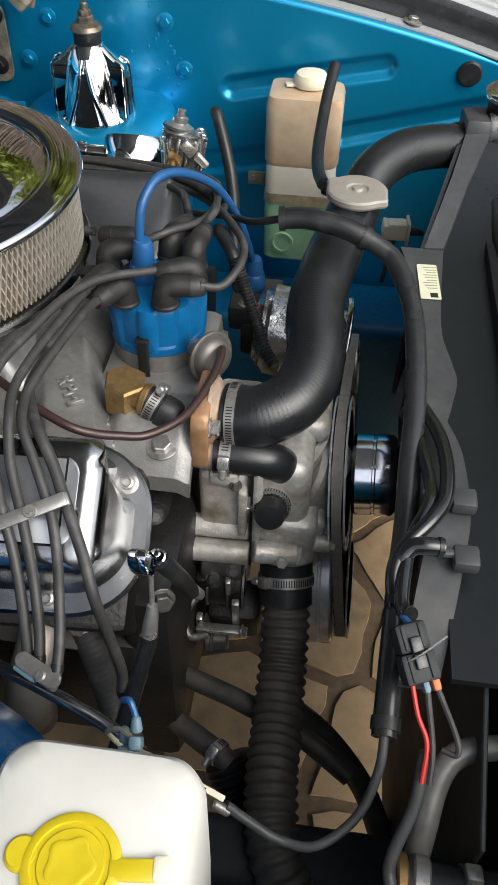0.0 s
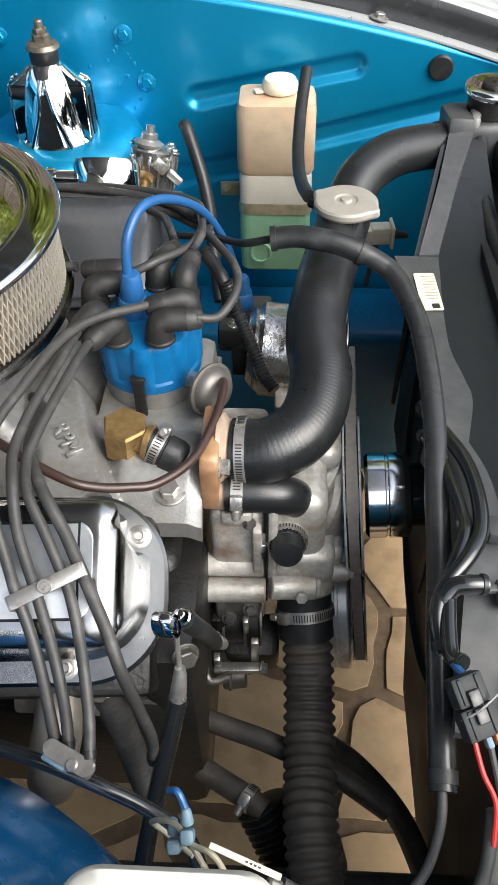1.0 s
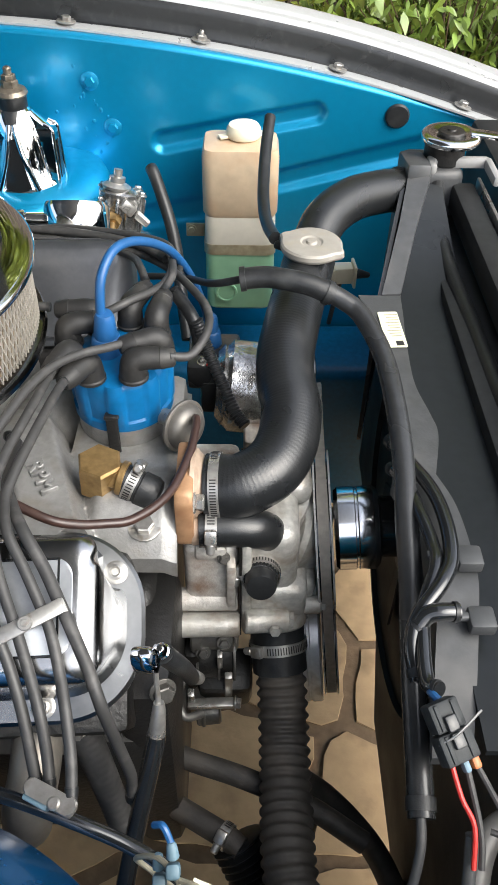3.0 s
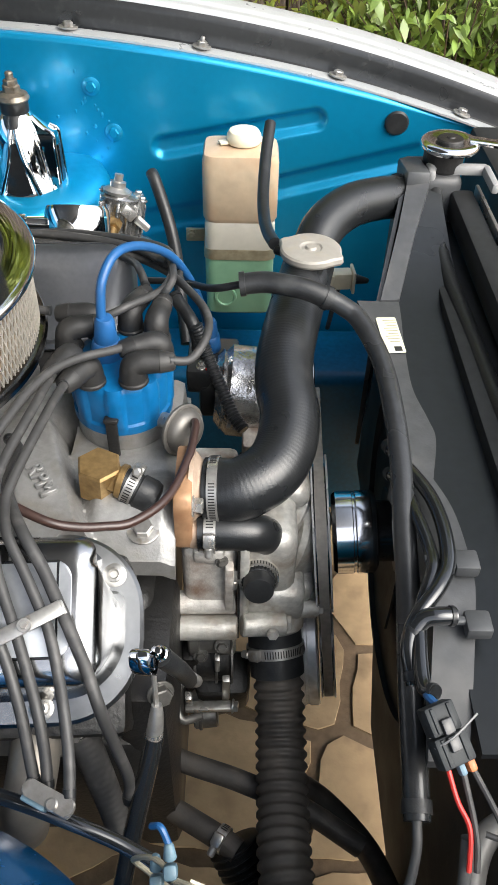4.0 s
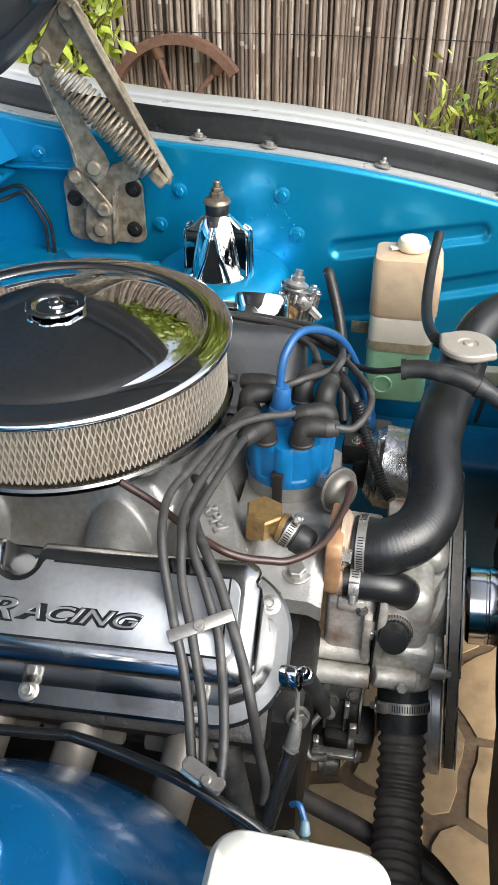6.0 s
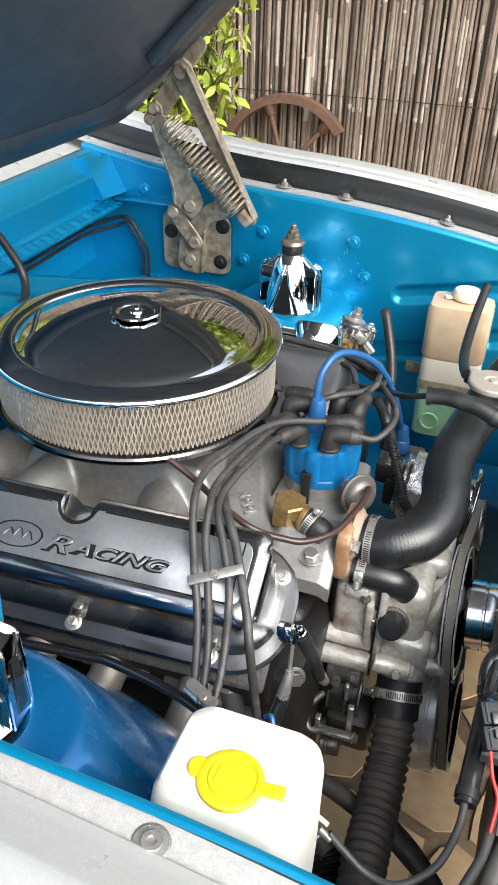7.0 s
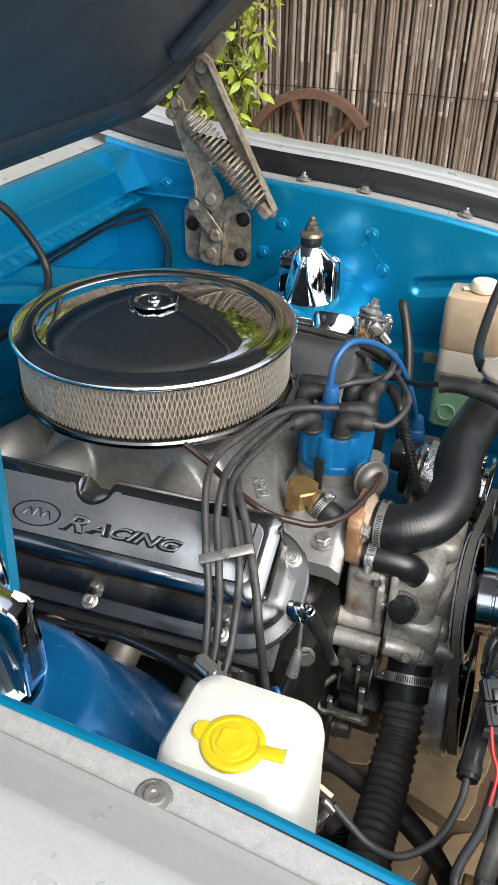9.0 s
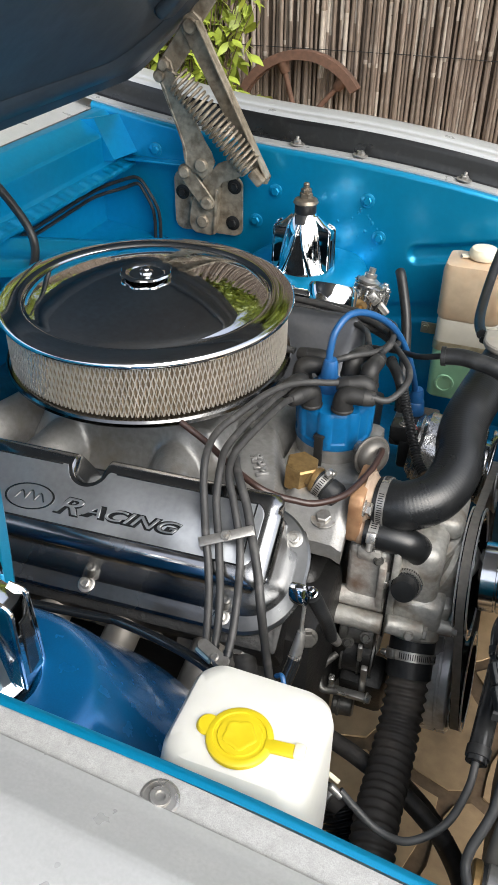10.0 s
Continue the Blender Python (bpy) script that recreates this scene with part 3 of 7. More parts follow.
# ---- chrome strut caps on the towers ----
def strut_cap():
    """A pressed cover: a cone with boxy lobes standing off it, and a dark window between two ribs."""
    cap = thing("strut_cap", (0, 0, 0), "chrome strut cover with upright lobes and a threaded rod on top", "strut cover", "strut covers")
    bm = B()
    lathe(bm, [(0.047, 0.0), (0.052, 0.001), (0.0525, 0.004), (0.049, 0.006), (0.0445, 0.010), (0.0395, 0.040), (0.0335, 0.070), (0.0285, 0.085), (0.0225, 0.096), (0.0185, 0.101), (0.015, 0.104)], Matrix(), 72)
    shell = part("shell", bm, CHROME, cap, angle=60)
    for ang in (186, 352, 92):
        m = pose(0, 0, 0, 0, 0, ang)
        bm = B()
        rows = []
        for r, h, w in ((0.0530, 0.003, 0.0150), (0.0528, 0.020, 0.0145), (0.0522, 0.050, 0.0132), (0.0515, 0.074, 0.0120), (0.0500, 0.0785, 0.0112), (0.0450, 0.0800, 0.0108), (0.0330, 0.0890, 0.0095), (0.0225, 0.0985, 0.0070)):
            rows.append([(q, s, h) for q, s in ((r * 0.52, -w), (r - 0.003, -w), (r, -w + 0.003), (r + 0.0006, 0.0), (r, w - 0.003), (r - 0.003, w), (r * 0.52, w))])
        loft(bm, rows, m)
        lobe = part("lobe", bm, CHROME, shell, angle=34)
        bm = B()
        plate(bm, [(-0.0065, 0.012), (0.0065, 0.012), (0.0045, 0.062), (-0.0045, 0.062)], 0.0012, m @ Matrix(((0, 0, 1, 0.0528), (1, 0, 0, 0), (0, 1, 0, 0), (0, 0, 0, 1))), 0.0003)
        part("slot", bm, GLOSS_BLACK, lobe, "dark recess in the lobe")
        for s in (-1, 1):
            bm = B()
            tube(bm, [m @ Vector((q, s * w, h)) for q, w, h in ((0.0520, 0.0138, 0.004), (0.0518, 0.0132, 0.030), (0.0512, 0.0118, 0.062), (0.0502, 0.0108, 0.0775), (0.0400, 0.0095, 0.0840))], 0.0021, 8, 5)
            part("folded_edge", bm, CHROME, lobe)
    bm = B()
    loft(bm, [[(q * math.cos(radians(269 + s)), q * math.sin(radians(269 + s)), h) for s, h, q in ((-k * 21, 0.010, 0.0475 + g), (0, 0.005, 0.0480 + g), (k * 21, 0.010, 0.0475 + g), (k * 12, 0.045, 0.0400 + g), (k * 6, 0.072, 0.0345 + g), (-k * 6, 0.072, 0.0345 + g), (-k * 15, 0.045, 0.0400 + g))] for k, g in ((1.0, -0.002), (0.96, 0.0016))])
    part("window", bm, GLOSS_BLACK, shell, "dark opening in the cover's front")
    for s in (-1, 1):
        bm = B()
        tube(bm, [(q * math.cos(radians(269 + s * k)), q * math.sin(radians(269 + s * k)), h) for k, h, q in ((31, 0.006, 0.0490), (24, 0.028, 0.0440), (15, 0.052, 0.0392), (9, 0.075, 0.0340), (6, 0.088, 0.0285))], 0.0036, 12, 6)
        part("rib", bm, CHROME, shell)
    bm = B()
    lathe(bm, [(0.017, 0.098), (0.0185, 0.102), (0.0185, 0.116), (0.017, 0.119), (0.0, 0.119)], Matrix(), 32)
    part("bush", bm, RUBBER, cap, "black rubber bush")
    dull = shader("dull tarnished steel", (0.22, 0.19, 0.15), 0.42, 0.7, 0, 160, 0.2, stain=(0.09, 0.06, 0.035), stain_amount=0.4, stain_scale=90, bump=0.1, bump_scale=400)
    bm = B()
    lathe(bm, [(0.0, 0.117), (0.0205, 0.117), (0.0215, 0.119), (0.0190, 0.124), (0.012, 0.127), (0.0, 0.127)], Matrix(), 32)
    part("washer", bm, dull, cap)
    bm = B()
    lathe(bm, [(0.0105, 0.126), (0.0115, 0.127), (0.0115, 0.134), (0.0095, 0.1355), (0.0, 0.1355)], Matrix(), 6)
    lathe(bm, [(0.0088, 0.135), (0.0092, 0.136), (0.0092, 0.141), (0.008, 0.142), (0.0, 0.142)], pose(0, 0, 0, 0, 0, 18), 6)
    lathe(bm, [(0.0052, 0.141), (0.0055, 0.143), (0.0050, 0.1445), (0.0055, 0.146), (0.0050, 0.1475), (0.0055, 0.149), (0.0040, 0.151), (0.0, 0.151)], Matrix(), 16)
    part("nut", bm, dull, cap, "tarnished lock nuts on the rod")
    return cap


cap_a = strut_cap()
cap_a.matrix_basis = pose(0.048, 0.541, 0.750, 0, 0, 2) @ Matrix.Scale(1.06, 4)
copy_thing(cap_a, pose(0.100, -0.500, 0.834, 0, 0, 15))


# ---- bonnet and its spring hinge ----
def bonnet():
    lid = thing("bonnet", (-0.42, 0.0, 1.0), "open bonnet seen from below, dark painted underside", "bonnet")
    m = pose(-0.348, 0.02, 1.036, 0, -43, 0)
    bm = B()
    # outer skin as a shallow tray with a turned edge
    outline = rounded(1.05, 1.30, 0.05, 8, 0.525, 0.0)
    inner = rounded(1.00, 1.25, 0.04, 8, 0.525, 0.0)
    loft(bm, [[(x, y, 0.0) for x, y in inner], [(x, y, -0.006) for x, y in outline], [(x, y, 0.012) for x, y in outline], [(x, y, 0.022) for x, y in inner]], m)
    part("skin", bm, BONNET_PAINT, lid)
    bm = B()
    hole = rounded(0.90, 1.10, 0.12, 8, 0.53, 0.0)
    lip = rounded(0.93, 1.14, 0.12, 8, 0.53, 0.0)
    edge = rounded(0.99, 1.22, 0.05, 8, 0.525, 0.0)
    loft(bm, [[(x, y, -0.003) for x, y in edge], [(x, y, -0.010) for x, y in rounded(0.97, 1.20, 0.05, 8, 0.525, 0.0)], [(x, y, -0.010) for x, y in lip], [(x, y, -0.001) for x, y in hole]], m, (False, False))
    part("inner_frame", bm, BONNET_PAINT, lid)
    for y in (-0.47, 0.47):
        bm = B()
        box(bm, m @ pose(0.60, y, -0.010), (0.80, 0.05, 0.024), 0.010, 4)
        part("rib", bm, BONNET_PAINT, lid)
    return lid


bonnet()


def hinge():
    h = thing("spring_hinge", (-0.2, 0.64, 0.74), "dull grey steel bonnet hinge with a coil spring", "hinge")
    wall = pose(0, 0.640, 0, 90, 0, 0)
    bm = B()
    plate(bm, rounded(0.146, 0.118, 0.016, 6, -0.183, 0.815), 0.005, wall, 0.0018)
    part("base_plate", bm, HINGE_STEEL, h)
    bm = B()
    plate(bm, [(-0.219, 0.779), (-0.214, 0.766), (-0.204, 0.758), (-0.172, 0.756), (-0.164, 0.760), (-0.153, 0.856), (-0.147, 0.867), (-0.135, 0.872), (-0.113, 0.876), (-0.104, 0.886), (-0.105, 0.905), (-0.119, 0.911), (-0.140, 0.907), (-0.155, 0.900), (-0.172, 0.880), (-0.200, 0.850), (-0.212, 0.822)], 0.005, pose(0, 0.622, 0, 90, 0, 0), 0.0018)
    box(bm, pose(-0.1605, 0.626, 0.806, 0, 5, 0), (0.006, 0.026, 0.092), 0.0025)
    box(bm, pose(-0.214, 0.631, 0.80, 0, -6, 0), (0.005, 0.014, 0.05), 0.002)
    part("bracket", bm, HINGE_STEEL, h)
    slot = lambda p, q, r: [(c[0] + r * math.cos(t + k * math.pi / 8), c[1] + r * math.sin(t + k * math.pi / 8)) for c, t in ((q, math.atan2(q[1] - p[1], q[0] - p[0]) - math.pi / 2), (p, math.atan2(q[1] - p[1], q[0] - p[0]) + math.pi / 2)) for k in range(9)]
    bm = B()
    plate(bm, slot((-0.219, 0.881), (-0.174, 0.826), 0.0155), 0.005, pose(0, 0.612, 0, 90, 0, 0), 0.0015)
    part("link", bm, HINGE_STEEL, h)
    left = [(-0.266, 1.060), (-0.262, 1.046), (-0.253, 1.030), (-0.243, 1.000), (-0.229, 0.965), (-0.218, 0.935), (-0.214, 0.915), (-0.215, 0.900)]
    right = [(-0.178, 0.872), (-0.160, 0.888), (-0.152, 0.908), (-0.160, 0.925), (-0.174, 0.946), (-0.184, 0.965), (-0.195, 0.988), (-0.210, 1.008), (-0.226, 1.030), (-0.230, 1.055), (-0.234, 1.076), (-0.246, 1.086), (-0.260, 1.079)]
    bm = B()
    plate(bm, left + right, 0.006, pose(0, 0.604, 0, 90, 0, 0), 0.002)
    tube(bm, [(x + 0.003, 0.600, z) for x, z in left[1:]], 0.0030, 8, 5)
    part("arm", bm, HINGE_STEEL, h)
    bm = B()
    plate(bm, [(-0.215, 1.15), (-0.195, 1.158), (-0.18, 1.145), (-0.065, 0.925), (-0.045, 0.890), (-0.052, 0.874), (-0.075, 0.873), (-0.085, 0.905), (-0.218, 1.125)], 0.005, pose(0, 0.618, 0, 90, 0, 0), 0.0015)
    box(bm, pose(-0.116, 0.606, 1.017, 0, -28, 0), (0.004, 0.022, 0.29), 0.0015)
    part("arm", bm, HINGE_STEEL, h)
    bm = B()
    plate(bm, slot((-0.254, 1.062), (-0.200, 1.135), 0.019), 0.006, pose(0, 0.628, 0, 90, 0, 0), 0.002)
    plate(bm, slot((-0.212, 1.128), (-0.172, 1.178), 0.014), 0.004, pose(0, 0.635, 0, 90, 0, 0), 0.0015)
    part("bonnet_bracket", bm, HINGE_STEEL, h)
    bm = B()
    a, b = Vector((-0.217, 0.583, 1.054)), Vector((-0.074, 0.590, 0.908))
    rot = frame_along(b - a)
    n, turns, length = 21 * 16, 21, (b - a).length
    tube(bm, [a + rot @ Vector((0.0225 * math.cos(2 * math.pi * turns * i / n), 0.0225 * math.sin(2 * math.pi * turns * i / n), length * i / n)) for i in range(n + 1)], 0.0027, 7, smooth=False)
    tube(bm, [a + rot @ Vector((0.018, 0, 0)), a - rot @ Vector((0, 0, 0.012)), Vector((-0.248, 0.598, 1.066))], 0.0028, 7, 5)
    part("spring", bm, HINGE_STEEL, h, "greasy coil spring")
    bm = B()
    box(bm, pose(-0.064, 0.600, 0.892, 0, 45, 0), (0.03, 0.040, 0.018), 0.004)
    part("spring_seat", bm, HINGE_STEEL, h)
    for x, y, z, r in ((-0.219, 0.607, 0.881, 0.0125), (-0.174, 0.607, 0.826, 0.0125), (-0.188, 0.618, 0.784, 0.013), (-0.179, 0.598, 0.900, 0.013), (-0.248, 0.597, 1.071, 0.011), (-0.258, 0.597, 1.052, 0.011), (-0.200, 0.612, 1.135, 0.014)):
        bm = B()
        lathe(bm, [(r, 0.0), (r, 0.004), (r * 0.8, 0.007), (0, 0.0075)], Matrix.Translation((x, y, z)) @ frame_along((0, -1, 0)), 20)
        part("rivet", bm, HINGE_STEEL, h)
    for x, z in ((-0.238, 0.832), (-0.130, 0.782), (-0.126, 0.855)):
        bm = B()
        hexbolt(bm, (x, 0.635, z), (0, -1, 0), 0.008, 0.006, 0.0145)
        part("bolt", bm, IRON, h, "dark bolt head")
    return h


hinge()


# ---- engine: block, heads and front ----
seat(0.0, 0.006, -0.012)
engine = thing("engine_block", (0.05, 0.0, 0.30), "oily black V8 engine block with stained aluminium timing cover", "engine")
bm = B()
box(bm, pose(0.02, 0.0, 0.52), (0.54, 0.30, 0.30), 0.02, 3)
box(bm, pose(0.02, 0.0, 0.36), (0.50, 0.20, 0.12), 0.02, 3)
box(bm, pose(0.285, -0.165, 0.50), (0.050, 0.15, 0.32), 0.015, 2)
box(bm, pose(0.10, -0.185, 0.49), (0.38, 0.12, 0.20), 0.02, 2)
part("block", bm, IRON, engine)
for s in (-1, 1):
    bm = B()
    box(bm, pose(0.02, s * 0.20, 0.665, s * -30, 0, 3.4), (0.51, 0.15, 0.10), 0.008)
    part("cylinder_head", bm, IRON, engine)
seat()
bm = B()
box(bm, pose(0.340, -0.030, 0.605), (0.054, 0.150, 0.190), 0.010, 3)
box(bm, pose(0.333, -0.020, 0.47), (0.05, 0.19, 0.10), 0.02, 3)
box(bm, pose(0.3595, -0.108, 0.650, 4, 0, 0), (0.009, 0.014, 0.075), 0.003)
box(bm, pose(0.340, -0.104, 0.694, 10, 0, 0), (0.030, 0.010, 0.022), 0.004)
timing = part("timing_cover", bm, CAST_DIRTY, engine, "stained bare aluminium timing cover")
bm = B()
rod(bm, (0.299, -0.100, 0.612), (0.366, -0.099, 0.613), 0.0125, 0.0125, 24, 0.002)
part("bolt_boss", bm, CAST_DIRTY, timing)
bm = B()
rod(bm, (0.303, -0.118, 0.593), (0.368, -0.116, 0.593), 0.0130, 0.0130, 24, 0.0015)
part("bolt_boss", bm, CAST_PALE, timing, "bare pale bolt boss")
for x, y, z in ((0.352, -0.108, 0.690), (0.320, -0.106, 0.715)):
    bm = B()
    hexbolt(bm, (x, y, z), (0.2, -1, 0.3), 0.0045, 0.005, 0.0065)
    part("bolt", bm, GREASY, timing)
bm = B()
box(bm, pose(0.3685, -0.047, 0.640), (0.0022, 0.128, 0.150), 0)
part("gasket", bm, IRON, timing, "dark gasket line")

pump = thing("water_pump", (0.40, -0.06, 0.55), "cast aluminium water pump with hose necks, oxide stained", "water pump")
bm = B()
box(bm, pose(0.398, -0.040, 0.640), (0.056, 0.106, 0.115), 0.016, 4)
box(bm, pose(0.404, -0.055, 0.596), (0.066, 0.090, 0.050), 0.012, 3)
box(bm, pose(0.374, -0.045, 0.640), (0.010, 0.122, 0.140), 0.004, 2)
box(bm, pose(0.410, 0.005, 0.690, 0, 0, 0), (0.060, 0.080, 0.030), 0.012, 3)
rod(bm, (0.405, -0.004, 0.650), (0.4525, 0.0, 0.606), 0.046, 0.030, 40, 0.006)
rod(bm, (0.388, -0.075, 0.643), (0.388, -0.103, 0.652), 0.0225, 0.0195, 32, 0.003)
rod(bm, (0.406, -0.070, 0.580), (0.409, -0.092, 0.552), 0.032, 0.030, 32, 0.003)
casting = part("casting", bm, CAST_PALE, pump)
bm = B()
rod(bm, (0.415, -0.022, 0.628), (0.4485, -0.018, 0.612), 0.050, 0.040, 40, 0.005)
part("nose", bm, CAST_PALE, pump)
bm = B()
box(bm, pose(0.424, -0.040, 0.585, 0, 8, 0), (0.044, 0.080, 0.050), 0.010, 3)
part("foot", bm, CAST_PALE, pump)
for a in (-62, -25, 12):
    bm = B()
    box(bm, pose(0.436, 0.030 * math.sin(radians(a)), 0.622 + 0.036 * math.cos(radians(a)), -a, 40, 0), (0.046, 0.006, 0.026), 0.002)
    part("web", bm, CAST_PALE, casting)
for p0, p1, r in (((0.372, -0.060, 0.651), (0.411, -0.057, 0.648), 0.0105), ((0.372, -0.112, 0.588), (0.417, -0.104, 0.580), 0.0125), ((0.425, -0.084, 0.577), (0.452, -0.080, 0.574), 0.0100), ((0.380, 0.035, 0.56), (0.425, 0.035, 0.56), 0.011)):
    bm = B()
    rod(bm, p0, p1, r, seg=20)
    hexbolt(bm, p1, (1, 0, 0), r * 0.72, 0.006, r * 0.9)
    part("bolt_boss", bm, CAST_PALE, casting)
for x, y, z in ((0.404, -0.121, 0.588), (0.386, -0.100, 0.628)):
    bm = B()
    hexbolt(bm, (x, y, z), (0, -0.9, 0.35), 0.0062, 0.005)
    part("bolt", bm, CAST_PALE, pump)
bm = B()
rim = lambda r, h, k: [((r + k * (i % 4 < 2)) * math.cos(2 * math.pi * i / 112), (r + k * (i % 4 < 2)) * math.sin(2 * math.pi * i / 112), h) for i in range(112)]
loft(bm, [rim(0.0158, 0.0, 0.0008), rim(0.0160, 0.010, 0.0008), rim(0.0152, 0.0105, 0.0), rim(0.0150, 0.0225, 0.0), rim(0.0138, 0.0250, 0.0), rim(0.009, 0.0258, 0.0)], Matrix.Translation((0.388, -0.098, 0.650)) @ frame_along((0, -1, 0.30)))
part("neck_plug", bm, RUBBER, pump, "black ribbed rubber plug")
clamp(pump, (0.388, -0.102, 0.6515), (0, -1, 0.3), 0.0185, 0.007, (-1, 0, 0.2))

# fuel pump and brackets below the timing cover
seat()
fuel = thing("fuel_pump", (0.33, -0.12, 0.40), "greasy grey mechanical fuel pump with a clamped bracket", "fuel pump")
bm = B()
lathe(bm, [(0.0, 0.0), (0.022, 0.0), (0.024, 0.002), (0.024, 0.010), (0.022, 0.012), (0.022, 0.032), (0.025, 0.034), (0.025, 0.044), (0.017, 0.046), (0.0, 0.046)], Matrix.Translation((0.316, -0.098, 0.552)) @ frame_along((1, 0.05, 0.02)), 36)
part("upper_chamber", bm, GREASY, fuel)
bm = B()
lathe(bm, [(0.0, 0.0), (0.024, 0.0), (0.030, 0.006), (0.030, 0.044), (0.027, 0.048), (0.015, 0.050), (0.0, 0.050)], Matrix.Translation((0.314, -0.092, 0.502)) @ frame_along((1, 0.04, 0.0)), 36)
part("pump_body", bm, IRON, fuel)
for x in (0.322, 0.345, 0.362):
    bm = B()
    lathe(bm, [(0.030, -0.0015), (0.0325, -0.0012), (0.0325, 0.0012), (0.030, 0.0015), (0.030, -0.0015)], Matrix.Translation((x, -0.091, 0.502)) @ frame_along((1, 0.04, 0.0)), 36)
    part("ridge", bm, GREASY, fuel)
bm = B()
box(bm, pose(0.3565, -0.125, 0.487, 12, 0, 4), (0.0085, 0.008, 0.062), 0.0015)
box(bm, pose(0.3370, -0.130, 0.4555, 0, 0, 2), (0.052, 0.012, 0.007), 0.0018)
box(bm, pose(0.3155, -0.128, 0.466, 10, 0, 2), (0.008, 0.010, 0.028), 0.0018)
box(bm, pose(0.3475, -0.122, 0.532, 12, 0, 2), (0.006, 0.008, 0.034), 0.0015)
part("bracket", bm, STEEL, fuel, "bare steel clamp bracket")
bm = B()
hexbolt(bm, (0.3635, -0.130, 0.4570), (1, -0.1, 0.0), 0.0065, 0.006, 0.008)
part("bolt", bm, STEEL, fuel)
bm = B()
rod(bm, (0.319, -0.118, 0.412), (0.347, -0.116, 0.414), 0.0150, 0.0145, 24, 0.002)
rod(bm, (0.326, -0.118, 0.413), (0.330, -0.118, 0.413), 0.0165, 0.0165, 24, 0.001)
part("lower_boss", bm, GREASY, fuel)
bm = B()
box(bm, pose(0.352, -0.085, 0.435, 20, 0, 0), (0.062, 0.05, 0.10), 0.010)
box(bm, pose(0.318, -0.085, 0.470, 10, 0, 0), (0.020, 0.05, 0.14), 0.008)
part("mounting", bm, IRON, fuel)
for x, y, z in ((0.330, -0.121, 0.545), (0.352, -0.119, 0.560)):
    bm = B()
    hexbolt(bm, (x, y, z), (0.1, -0.85, 0.5), 0.0052, 0.005, 0.008)
    part("bolt", bm, GREASY, fuel)
bm = B()
tube(bm, [(0.318, -0.125, 0.520), (0.305, -0.150, 0.515), (0.312, -0.172, 0.505), (0.330, -0.165, 0.498)], 0.0045, 10, 6)
part("pipe", bm, GREASY, fuel)

# ---- near and far valve covers ----
seat()
VC = pose(-0.0228, 0.013, -0.012, 0, 0, 3.4) @ pose(0.0, -0.285, 0.815, 30, 0, 0)


